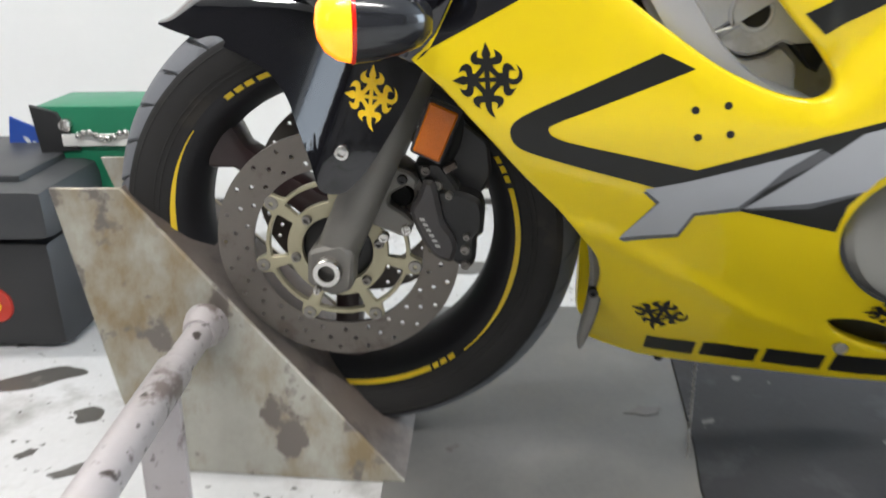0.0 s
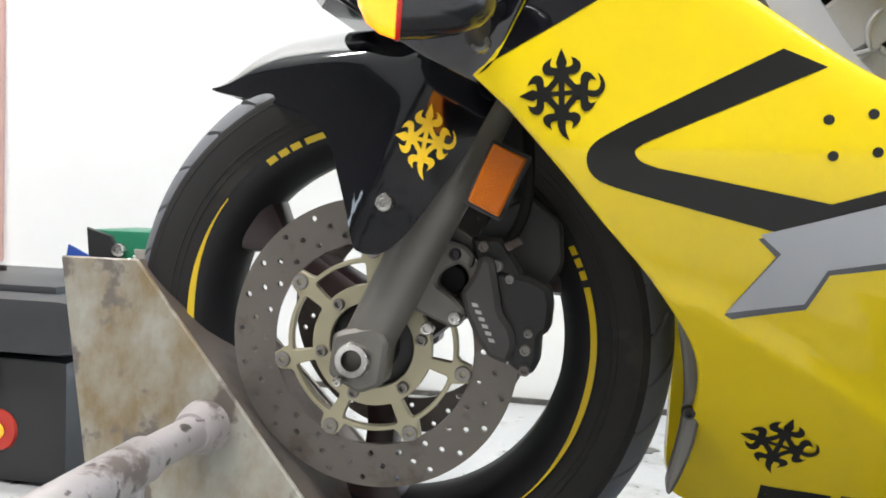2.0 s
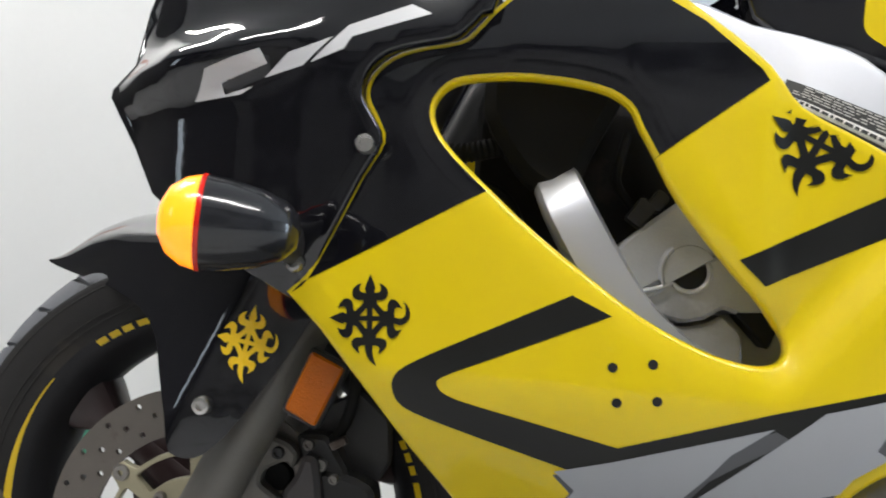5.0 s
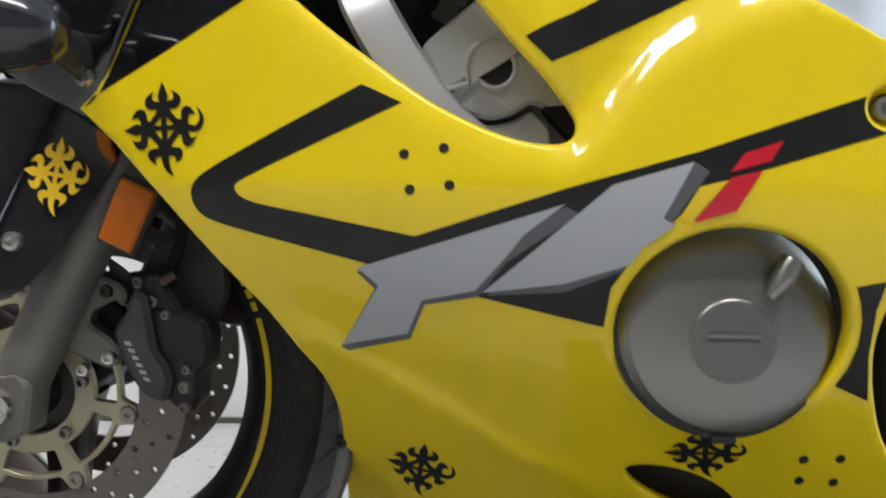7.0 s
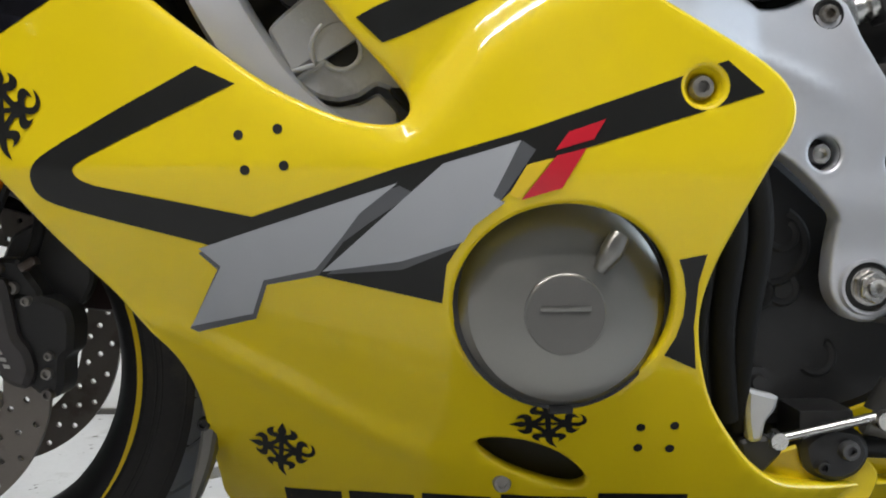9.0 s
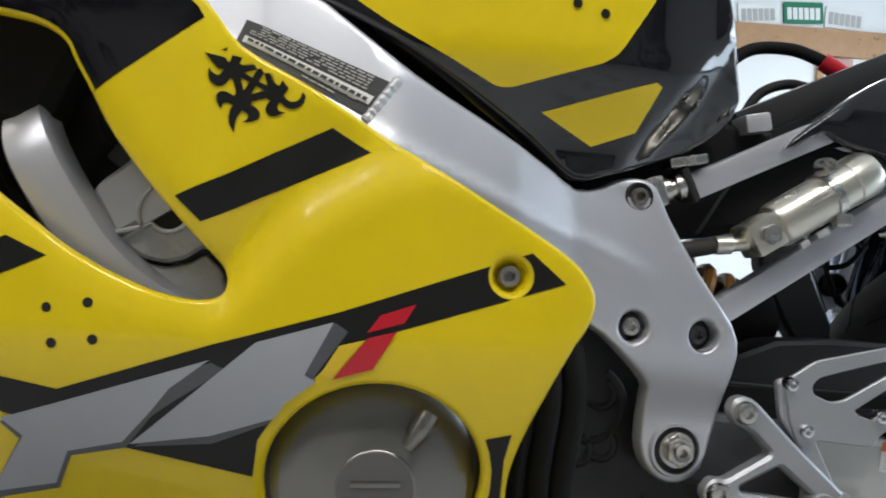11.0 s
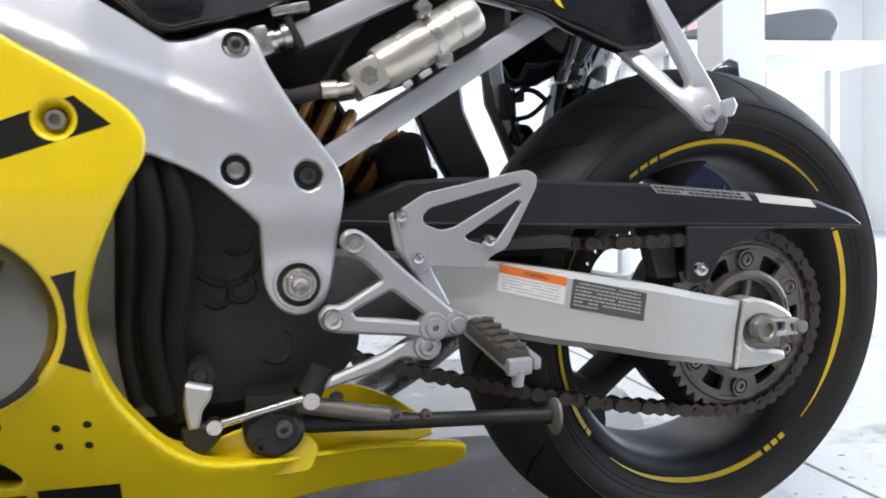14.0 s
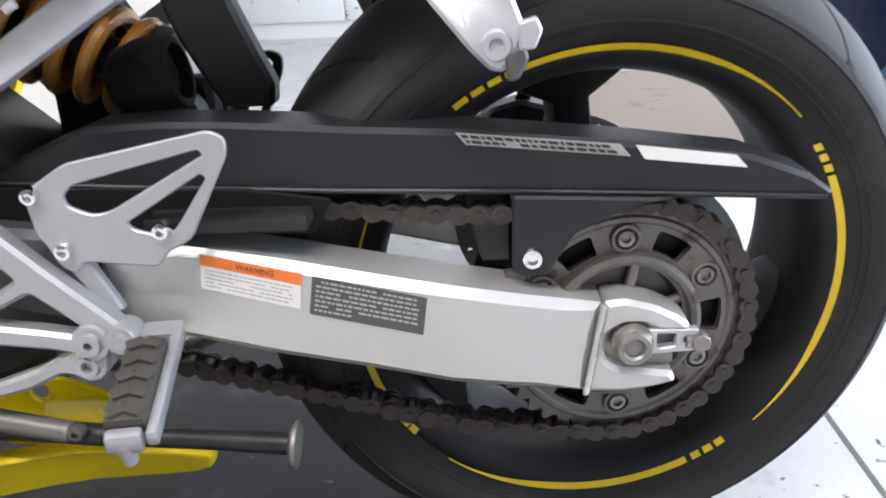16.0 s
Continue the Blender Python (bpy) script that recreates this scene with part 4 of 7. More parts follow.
# ---- wheels ----
def wheel(name, cx, cy, cz, radius, half, rim_r, rim_half, tread_n, lean, spokes, label):
    bm = bmesh.new()
    N, M = tread_n * (32 if cx < .5 else 48), 52
    grooved = set()
    front_tyre = cx < .5
    sipes = ((.08, .60, 0.0), (.30, .61, .5)) if front_tyre else ((.06, .60, 0.0), (.10, .46, .5))
    P = N // tread_n
    bend = 1.5 if front_tyre else .62
    GW = .0105 if front_tyre else .0085
    prof = []
    for j in range(M + 1):
        u = -1 + 2 * j / M
        a = abs(u)
        if a < .66:
            ang = a / .66 * radians(62)
            w = half * math.sin(ang) / math.sin(radians(62)) * .985
            r = radius - half * 1.02 * (1 - math.cos(ang)) / math.sin(radians(62)) * .8
        else:
            t = (a - .66) / .34
            r0 = radius - half * 1.02 * (1 - math.cos(radians(62))) / math.sin(radians(62)) * .8
            w = half * (.985 + .03 * math.sin(math.pi * min(1, t * 1.3)) - .16 * t ** 2)
            r = r0 + (rim_r - .004 - r0) * t
        prof.append((r, math.copysign(w, u) if u else 0.0, u))
    rows = []
    for i in range(N):
        a = 2 * math.pi * i / N
        row = []
        for r, w, u in prof:
            d = 0.0
            s = abs(u)
            twist = a - lean * min(s, .62) ** bend * 2 * math.pi / tread_n
            for s0, s1, lead in sipes:
                if s0 < s < s1:
                    o = (i - int(P * (lead + (.5 if u > 0 else 0))) + P // 2) % P - P // 2
                    if abs(o) <= 2:
                        w_here = GW * math.sin(math.pi * (s - s0) / (s1 - s0)) ** .5
                        twist += -o * 2 * math.pi / N + (0 if o == 0 else math.copysign(w_here if abs(o) == 1 else w_here + .0022, o))
                        d = .0035 if abs(o) < 2 else 0.0
            rr = r - d
            row.append(bm.verts.new((cx + rr * math.cos(twist), cy + w, cz + rr * math.sin(twist))))
            if d:
                grooved.add(row[-1])
        rows.append(row)
    for i in range(N):
        p, q = rows[i], rows[(i + 1) % N]
        for j in range(M):
            f = bm.faces.new((p[j], p[j + 1], q[j + 1], q[j]))
            g = sum(v in grooved for v in f.verts)
            f.material_index = 2 if g >= 3 else 1 if abs(prof[j][2]) < .62 else 0
    # rim
    rb = bmesh.new()
    R = rim_r
    deep = .038 if cx < .5 else .031
    lathe(rb, [(R - .004, -rim_half), (R + .002, -rim_half + .003), (R + .001, -rim_half + .009), (R - .012, -rim_half + .014), (R - .016, -rim_half * .55), (R - .030, -rim_half * .35), (R - .030, rim_half * .35), (R - .016, rim_half * .55), (R - .012, rim_half - .014), (R + .001, rim_half - .009), (R + .002, rim_half - .003), (R - .004, rim_half), (R - .011, rim_half - .001), (R - .022, rim_half - .008), (R - .030, rim_half * .6), (R - deep, rim_half * .3), (R - deep, -rim_half * .3), (R - .030, -rim_half * .6), (R - .022, -rim_half + .008), (R - .011, -rim_half + .001)], (cx, cy, cz), segs=120, closed=True)
    ob = part(name, rb, RIM_BLACK, bike, label, 50)
    part("tyre", bm, [RUBBER, TREAD_LIT if front_tyre else TREAD_SHADED, GROOVE], ob, "worn black road tyre", 30)
    for rr, dy in ((rim_r + .010, .0008), (rim_r + .016, .0008), (rim_r + .040, .0006)):
        t = (rr - (rim_r - .004)) / (prof[int(M * .17)][0] - (rim_r - .004))
        yy = -float(np.interp(rr, [q[0] for q in prof[:int(M * .17) + 1]], [-q[1] for q in prof[:int(M * .17) + 1]]))
        lb = bmesh.new()
        lathe(lb, [(rr - .0012, yy + .0002), (rr - .0005, yy - dy), (rr + .0005, yy - dy), (rr + .0012, yy + .0002)], (cx, cy, cz), segs=120)
        part("sidewall_line", lb, RUBBER, ob)
    hb = bmesh.new()
    lathe(hb, [(.014, -.062), (.034, -.06), (.038, -.045), (.034, -.02), (.034, .02), (.038, .045), (.034, .06), (.014, .062)], (cx, cy, cz), segs=40, closed=True)
    part("hub", hb, RIM_BLACK, ob)
    for a in spokes:
        sb = bmesh.new()
        ca, sa = math.cos(radians(a)), math.sin(radians(a))
        secs = []
        for r, wd, th in ((.026, .030, .036), (.06, .022, .030), (.11, .0175, .024), (.16, .0185, .023), (R - .045, .032 if front_tyre else .046, .026), (R - .018, .046 if front_tyre else .088, .028)):
            sec = []
            for k in range(12):
                t = 2 * math.pi * (k + .5) / 12
                w, h = math.copysign(abs(math.cos(t)) ** .55, math.cos(t)) * wd, math.copysign(abs(math.sin(t)) ** .55, math.sin(t)) * th
                sec.append(sb.verts.new((cx + r * ca - w * sa, cy + h, cz + r * sa + w * ca)))
            secs.append(sec)
        for p, q in zip(secs, secs[1:]):
            for k in range(12):
                sb.faces.new((p[k], p[(k + 1) % 12], q[(k + 1) % 12], q[k]))
        sb.faces.new(secs[0])
        sb.faces.new(list(reversed(secs[-1])))
        part("spoke", sb, RIM_MAROON if cx < .5 else RIM_BLACK, ob)
    return ob


def rim_tape(ob, cx, cy, cz, r0, r1, y, arcs):
    """Strips of tape on the rim; the long ones thin out towards their lower end."""
    for a, b in arcs:
        bm = bmesh.new()
        n = max(2, int((b - a) / 2))
        rows = []
        for k in range(n + 1):
            d = a + (b - a) * k / n
            inner = r1 - (r1 - r0) * (.2 + .8 * ease(0, 38, d - a) if b - a > 12 else 1.0)
            c, s_ = math.cos(radians(d)), math.sin(radians(d))
            rows.append([bm.verts.new((cx + r * c, y + (.0035 if r < r1 else 0) * (r1 - r) / (r1 - r0), cz + r * s_)) for r in (inner, r1)])
        for p, q in zip(rows, rows[1:]):
            bm.faces.new((p[0], p[1], q[1], q[0]))
        part("rim_tape", bm, YELLOW_VINYL, ob, "yellow rim tape")


FC, RC = (0.0, .030, .303), (1.381, .055, .3085)
front = wheel("front_wheel", *FC, .297, .060, .2235, .052, 17, .7, (145, 25, 265), "black front wheel with yellow rim tape")
rim_tape(front, *FC, .2130, .2195, FC[1] - .0545, [(105, 113), (114.5, 117.5), (118.5, 121.5), (122.5, 125.5), (141, 214), (-48, 17), (19, 21.5), (22.5, 25), (26, 28.5), (-54.5, -52), (-58, -55.5), (-61, -58.8), (-130, -62), (-145, -142), (-149, -146)])
rear = wheel("rear_wheel", *RC, .3025, .086, .2195, .072, 11, .85, (97, 217, 337), "black rear wheel with yellow rim tape")
rim_tape(rear, *RC, .2105, .2170, RC[1] - .0745, [(43, 113), (114, 117), (118, 121), (122, 125.5), (27, 29), (30, 32), (33, 35), (-45, 26), (-56.5, -54), (-60, -57.5), (-63.5, -61), (-131, -65), (-145, -142.5), (-148, -145.5), (152, 212)])


def leaning(old, new_place, tx, tz):
    """A turn that takes the wheel's upright axis at old to one through new_place whose plane is y = tx * x + tz * z."""
    n = Vector((-tx, 1.0, -tz)).normalized()
    return Matrix.Translation(new_place) @ Vector((0, 1, 0)).rotation_difference(n).to_matrix().to_4x4() @ Matrix.Translation(-Vector(old))


FRONT_LEAN = leaning((0.0, -.119, .304), (0.0, -.119, .304), 0.0, -.07)
REAR_LEAN = leaning((1.381, -.0195, .3085), (1.3794, -.030, .3144), .128, -.083)


def ring_points(cx, cz, r, n, ph=0.0):
    return [(cx + r * math.cos(2 * math.pi * i / n + ph), cz + r * math.sin(2 * math.pi * i / n + ph)) for i in range(n)]


def brake_disc(cx, cz, y, R, r_in, parent, holes_seed, n_rows, label):
    holes = [ring_points(cx, cz, r_in, 60)]
    for k in range(24):
        a0 = 2 * math.pi * k / 24
        for j in range(n_rows):
            r = r_in + .009 + (R - r_in - .018) * j / (n_rows - 1)
            a = a0 + .1 * j
            holes.append(ring_points(cx + r * math.cos(a), cz + r * math.sin(a), .0031, 9))
    bm = bmesh.new()
    plate(bm, ring_points(cx, cz, R, 96), y - .0025, y + .0025, holes)
    return part("brake_disc", bm, DISC_STEEL, parent, label)


DISC_Y = -.058
disc = brake_disc(FC[0], FC[2], DISC_Y, .147, .103, front, 1, 3, "drilled steel brake disc")
brake_disc(FC[0], FC[2], 2 * FC[1] - DISC_Y, .148, .106, front, 1, 3, "")
BOB = [141 + 360 / 7 * k for k in range(7)]
outer = []
for i in range(180):
    a = i * 2
    near = min(abs((a - b + 180) % 360 - 180) for b in BOB)
    r = .0875 + .0155 * (1 - ease(4.5, 8.5, near))
    outer.append((FC[0] + r * math.cos(radians(a)), FC[2] + r * math.sin(radians(a))))
slots = [ring_points(FC[0], FC[2], .043, 48)]
for k in range(7):
    m = BOB[k] + 180 / 7
    arc = [(m - 20.5 + 41 * i / 9) for i in range(10)]
    slots.append(rounded([(FC[0] + .0828 * math.cos(radians(a)), FC[2] + .0828 * math.sin(radians(a))) for a in arc] + [(FC[0] + .0615 * math.cos(radians(a)), FC[2] + .0615 * math.sin(radians(a))) for a in reversed(arc)], .004, 2))
bm = bmesh.new()
plate(bm, outer, DISC_Y - .005, DISC_Y + .004, slots, .0008)
carrier = part("disc_carrier", bm, CARRIER_GOLD, front, "pale gold brake disc carrier")
for b in BOB:
    c, s = math.cos(radians(b)), math.sin(radians(b))
    bm = bmesh.new()
    lathe(bm, [(.0028, -.004), (.0045, -.0045), (.0075, -.004), (.009, 0), (.009, .008), (.0028, .008)], (FC[0] + .0955 * c, DISC_Y - .0035, FC[2] + .0955 * s), segs=18, closed=True)
    part("bobbin", bm, HUB_METAL, front)
for k in range(6):
    c, s = math.cos(radians(130 + 60 * k)), math.sin(radians(130 + 60 * k))
    socket_bolt("bolt", FC[0] + .052 * c, DISC_Y - .005, FC[2] + .052 * s, .006, front, HUB_METAL, .006)
bm = bmesh.new()
lathe(bm, [(.012, -.012), (.024, -.010), (.028, .002), (.044, .006), (.046, .02), (.012, .02)], (FC[0], DISC_Y, FC[2]), segs=36, closed=True)
part("hub_seal", bm, BLACK_METAL, front)

# ---- front fork ----
RAKE = Vector((.43, 0, .90)).normalized()
for y in (-.094, 2 * FC[1] + .094):
    base = Vector((FC[0] - .006, y, FC[2] - .012))
    bm = bmesh.new()
    tube(bm, [base, base + RAKE * .03, base + RAKE * .06, base + RAKE * .26, base + RAKE * .29], [.023, .0245, .0248, .0255, .024], 28)
    leg = part("fork_leg", bm, FORK_GREY, bike, "grey fork lower leg")
    bm = bmesh.new()
    tube(bm, [base + RAKE * .28, base + RAKE * .60], .0215, 24)
    part("stanchion", bm, BLACK_METAL, leg)
    bm = bmesh.new()
    ycap = y - .005 if y < 0 else y + .005
    plate(bm, rounded([(-.026, .286), (.004, .270), (.026, .279), (.031, .320), (.018, .336), (-.022, .326)], .006), min(ycap - .02, ycap + .02), max(ycap - .02, ycap + .02), bevel=.004)
    part("axle_clamp", bm, FORK_GREY, leg)
bm = bmesh.new()
lathe(bm, [(.0085, -.126), (.010, -.1295), (.0155, -.130), (.017, -.128), (.017, .15), (.0085, .15), (.0085, -.11)], (FC[0], 0, FC[2]), segs=32)
axle = part("front_axle", bm, STEEL, bike, "hollow polished front axle")
bm = bmesh.new()
lathe(bm, [(0, -.108), (.0086, -.108)], (FC[0], 0, FC[2]), segs=24)
part("bore", bm, BLACK_METAL, axle)
socket_bolt("bolt", -.012, -.128, .283, .0045, bike, STEEL)

# caliper with bracket, bolts, hose
bm = bmesh.new()
plate(bm, rounded([(.126, .390), (.158, .384), (.174, .376), (.178, .360), (.176, .335), (.168, .330), (.167, .303), (.161, .293), (.150, .294), (.138, .303), (.118, .33), (.110, .37)], .006), -.084, -.044, bevel=.005)
caliper = part("brake_caliper", bm, BLACK_METAL, bike, "black two-piston brake caliper")
bm = bmesh.new()
plate(bm, rounded([(.093, .369), (.104, .384), (.110, .404), (.122, .402), (.127, .380), (.132, .3505), (.142, .339), (.147, .322), (.140, .303), (.122, .309), (.110, .324), (.099, .347)], .006), -.096, -.055, bevel=.005)
part("caliper_body", bm, CALIPER_GREY, caliper, "dark grey caliper body")
bm = bmesh.new()
plate(bm, rounded([(.098, .420), (.128, .420), (.150, .388), (.146, .376), (.126, .378), (.104, .396)], .006), -.080, -.05, bevel=.004)
part("caliper_mount", bm, BLACK_METAL, caliper)
bm = bmesh.new()
for k in range(6):
    x, z = .1045 + .0033 * k, .3595 - .0064 * k
    plate(bm, [(x, z), (x + .0055, z - .0008), (x + .0068, z - .0042), (x + .0012, z - .0036)], -.0968, -.0962)
part("lettering_bar", bm, PRINT_GREY, caliper, "pale bars")
for x, z, r, m in ((.157, .3325, .0042, HUB_METAL), (.155, .3165, .0055, HUB_METAL), (.155, .2976, .0055, SPROCKET_STEEL), (.112, .411, .0055, SPROCKET_STEEL), (.1246, .3936, .006, HUB_METAL), (.138, .382, .0045, HUB_METAL)):
    socket_bolt("bolt", x, -.0845 if z < .39 else -.081, z, r, caliper, m, .005)
bm = bmesh.new()
plate(bm, rounded([(.040, .352), (.046, .368), (.066, .395), (.074, .418), (.094, .412), (.104, .402), (.100, .388), (.092, .396), (.072, .386), (.068, .374), (.086, .362), (.098, .3505), (.092, .335), (.084, .3335)], .005), -.090, -.070, bevel=.003)
part("caliper_bracket", bm, FORK_GREY, caliper, "grey-brown caliper bracket")
socket_bolt("bolt", .0885, -.0905, .3435, .0065, caliper, STEEL, .006)
socket_bolt("bolt", .086, -.0905, .403, .0060, caliper, BLACK_METAL, .005)
socket_bolt("bolt", .060, -.0795, .330, .0065, caliper, STEEL, .006)
bm = bmesh.new()
lathe(bm, [(0, -.072), (.012, -.072), (.015, -.068), (.015, -.05)], (.081, 0, .378), segs=24)
part("piston_boot", bm, HOSE, caliper)
bm = bmesh.new()
tube(bm, spline([(.130, -.072, .412), (.142, -.075, .43), (.150, -.08, .455), (.150, -.075, .50), (.14, -.06, .56)], 5), .0055, 10)
part("brake_hose", bm, HOSE, caliper)
bm = bmesh.new()
plate(bm, rounded([(.098, .412), (.110, .440), (.150, .462), (.182, .435), (.185, .395), (.172, .372), (.13, .385)], .008), -.052, -.035, bevel=.003)
part("hose_guard", bm, BLACK_PLASTIC, caliper)
bm = bmesh.new()
box(bm, (.140, -.082, .415), (.016, .012, .008), .002, Matrix.Rotation(radians(-30), 3, "Y"))
part("hose_clip", bm, SPROCKET_STEEL, caliper)

# reflector on its stay
bm = bmesh.new()
plate(bm, rounded([(.126, .507), (.160, .492), (.135, .436), (.103, .451)], .004), -.152, -.140, bevel=.002)
refl = part("reflector_case", bm, BLACK_PLASTIC, bike, "amber side reflector in a black case")
bm = bmesh.new()
plate(bm, rounded([(.127, .503), (.156, .490), (.134, .440), (.107, .453)], .003), -.1565, -.150, bevel=.002)
part("reflector", bm, AMBER, refl, "ribbed amber reflector")

# ---- front fender ----
def fender_skin(x, z):
    s = (x - .005) - (z - .42) * .41          # distance behind the crease that follows the fork
    bow = math.sqrt(s * s + .00003) - .0055
    return -(.146 - (.50 if s < 0 else .07) * bow - .16 * max(0, z - .45))


FENDER_EDGE = [(-.213, .5665), (-.200, .5625), (-.178, .5575), (-.155, .553), (-.130, .549), (-.100, .541), (-.062, .526), (-.036, .503), (-.022, .475), (-.006, .440), (.003, .411), (.009, .4045), (.019, .4025), (.029, .404), (.040, .411), (.060, .433), (.099, .493), (.122, .538), (.130, .552)]
bm = bmesh.new()
rows = []
for p in spline(FENDER_EDGE, 6):
    shoulder = max(p.y + .001, soft_curve(p.x, [-.213, -.192, -.165, -.12, -.07, -.02, .033, .085, .118, .131], [.568, .5695, .576, .583, .589, .591, .592, .592, .580, .556]))
    rise = soft_curve(p.x, [-.213, -.19, -.169, -.125, -.07, .0, .09, .131], [.001, .014, .029, .041, .043, .043, .040, .030])
    row = []
    for k in range(13):
        z = p.y + (shoulder - p.y) * k / 12
        row.append((min(FC[1] - .0005, fender_skin(p.x, z)), z))
    ys = row[-1][0]
    for k in range(1, 13):
        c = radians(16 + 74 * k / 12)
        u, v = math.cos(c) ** 1.25 / math.cos(radians(16)) ** 1.25, (math.sin(c) ** 1.25 - .2) / .8
        row.append((FC[1] + (ys - FC[1]) * u, shoulder + rise * v))
    row += [(2 * FC[1] - y, z) for y, z in row[-2::-1]]
    rows.append([bm.verts.new((p.x, y, z)) for y, z in row])
for p, q in zip(rows, rows[1:]):
    for k in range(len(p) - 1):
        bm.faces.new((p[k], p[k + 1], q[k + 1], q[k]))
bmesh.ops.remove_doubles(bm, verts=bm.verts[:], dist=.00005)
bmesh.ops.recalc_face_normals(bm, faces=bm.faces)
bmesh.ops.solidify(bm, geom=bm.faces[:], thickness=.003)
fender = part("front_fender", bm, BLACK_PAINT, bike, "glossy black front fender", 34)
em = emblem(.064, .505, .028, .033, fender_skin, REFLECTIVE, fender, -8)
socket_bolt("bolt", .032, fender_skin(.032, .449) - .001, .449, .0085, fender, STEEL, .006)


# ---- inside the intake: frame spar, engine castings ----
left = spline([(.290, .715), (.299, .672), (.309, .638), (.322, .610), (.348, .569), (.385, .534), (.43, .508), (.475, .494)], 4)
right = spline([(.322, .725), (.331, .690), (.340, .660), (.357, .627), (.377, .594), (.400, .561), (.436, .531), (.480, .514)], 4)
bm = bmesh.new()
rows = []
for a, b in zip(left, right):
    # the top is bent inwards to make the spar fall dark there
    sink = .10 * ease(.60, .72, a.y) ** 1.3
    row = [(a, .045), (a, .012), (a.lerp(b, .04), .006)] + [(a.lerp(b, .1 + .1 * k), .0012 * ((k - 4) / 4) ** 2) for k in range(9)] + [(a.lerp(b, .96), .007), (b, .014), (b, .045)]
    rows.append([bm.verts.new((q.x, -.219 + d + sink, q.y)) for q, d in row])
for p, q in zip(rows, rows[1:]):
    for k in range(len(p) - 1):
        bm.faces.new((p[k], p[k + 1], q[k + 1], q[k]))
part("frame_spar", bm, ALU, bike, "curved silver frame spar", 32)
# black cover, drawn large so that it also paints the spar top's shade
bm = bmesh.new()
plate(bm, rounded([(.262, .76), (.262, .702), (.282, .670), (.298, .651), (.318, .641), (.340, .650), (.352, .680), (.372, .72), (.38, .76)], .012), -.198, -.14, bevel=.010)
part("spar_shade_cover", bm, HOSE, bike, "black rubber cover over the spar, partly standing in for shade")
eng = bmesh.new()
box(eng, (.58, MID, .42), (.36, .24, .32), .03)
engine = part("engine", eng, ENGINE_CAST, bike, "grey cast engine block")
# two castings that meet at a slanting seam, with a round boss above it and a half-round port below
SEAM_DIR = Vector((.0436, .027)).normalized()
PORT = Vector((.4300, .5872))


def port_ring(r, a0, a1, n=18):
    """Points round the port between two angles counted from the seam's direction."""
    base = math.atan2(SEAM_DIR.y, SEAM_DIR.x)
    return [(PORT.x + r * math.cos(base + radians(a0 + (a1 - a0) * k / n)), PORT.y + r * math.sin(base + radians(a0 + (a1 - a0) * k / n))) for k in range(n + 1)]


bm = bmesh.new()
plate(bm, rounded([(.373, .602), (.378, .609), (.402, .629), (.450, .667), (.52, .66), (.52, .643), (.4355, .5945), (.391, .5675)], .004), -.182, -.10, bevel=.003)
head = part("cylinder_head_cover", bm, ENGINE_CAST, engine, "light grey cast upper engine cover")
bm = bmesh.new()
plate(bm, [tuple(PORT - SEAM_DIR * .0215), tuple(PORT + SEAM_DIR * .0215)] + port_ring(.0215, 6, 174), -.1835, -.178, bevel=.001)
part("port_boss", bm, ENGINE_CAST, head)
bm = bmesh.new()
tube(bm, [(.391, -.1845, .5695), (PORT.x - SEAM_DIR.x * .024, -.1845, PORT.y - SEAM_DIR.y * .024)] + [(x, -.1845, z) for x, z in reversed(port_ring(.0225, 95, 168))], .0022, 8)
part("casting_rib", bm, ENGINE_CAST, head)
bm = bmesh.new()
plate(bm, rounded([(.392, .5655), (.4355, .5925), (.52, .641), (.52, .56), (.470, .556), (.457, .5605), (.443, .551), (.428, .5475), (.413, .550), (.399, .5585)], .003), -.180, -.10, bevel=.003)
lower = part("lower_engine_cover", bm, ENGINE_CAST, engine, "light grey cast lower engine cover")
bm = bmesh.new()
plate(bm, port_ring(.0140, 180, 360), -.1806, -.178)
part("head_port", bm, GROOVE, lower, "dark half-round port")
bm = bmesh.new()
lip = [(x, -.1815, z) for x, z in port_ring(.0155, 182, 358)]
tube(bm, [(.394, -.1815, .5635)] + lip, .0022, 8)
part("casting_rib", bm, ENGINE_CAST, lower)
bm = bmesh.new()
plate(bm, rounded([(.395, .556), (.413, .5465), (.428, .544), (.445, .5475), (.458, .556), (.474, .541), (.474, .51), (.42, .50), (.395, .53)], .004), -.174, -.10, bevel=.002)
part("casting_foot", bm, ENGINE_CAST, engine, "flat lower step of the casting")
bm = bmesh.new()
plate(bm, rounded([(.462, .563), (.474, .549), (.492, .53), (.50, .55), (.48, .575)], .004), -.179, -.15, bevel=.002)
part("casting_slot", bm, GROOVE, engine)
bm = bmesh.new()
box(bm, (.392, -.165, .633), (.016, .02, .022), .003, Matrix.Rotation(radians(35), 3, "Y"))
box(bm, (.405, -.165, .643), (.012, .02, .016), .003, Matrix.Rotation(radians(35), 3, "Y"))
part("sensor", bm, BLACK_METAL, engine)
bm = bmesh.new()
hp = spline([(.222, -.16, .676), (.250, -.172, .675), (.275, -.17, .681), (.30, -.15, .69)], 12)
tube(bm, hp, [.0075 + .0012 * (k % 2) for k in range(len(hp))], 12)
part("wiring", bm, HOSE, bike, "ribbed black hose behind the intake")
bm = bmesh.new()
tube(bm, spline([(.26, -.15, .655), (.285, -.155, .640), (.30, -.15, .61), (.31, -.15, .59)], 5), .004, 8)
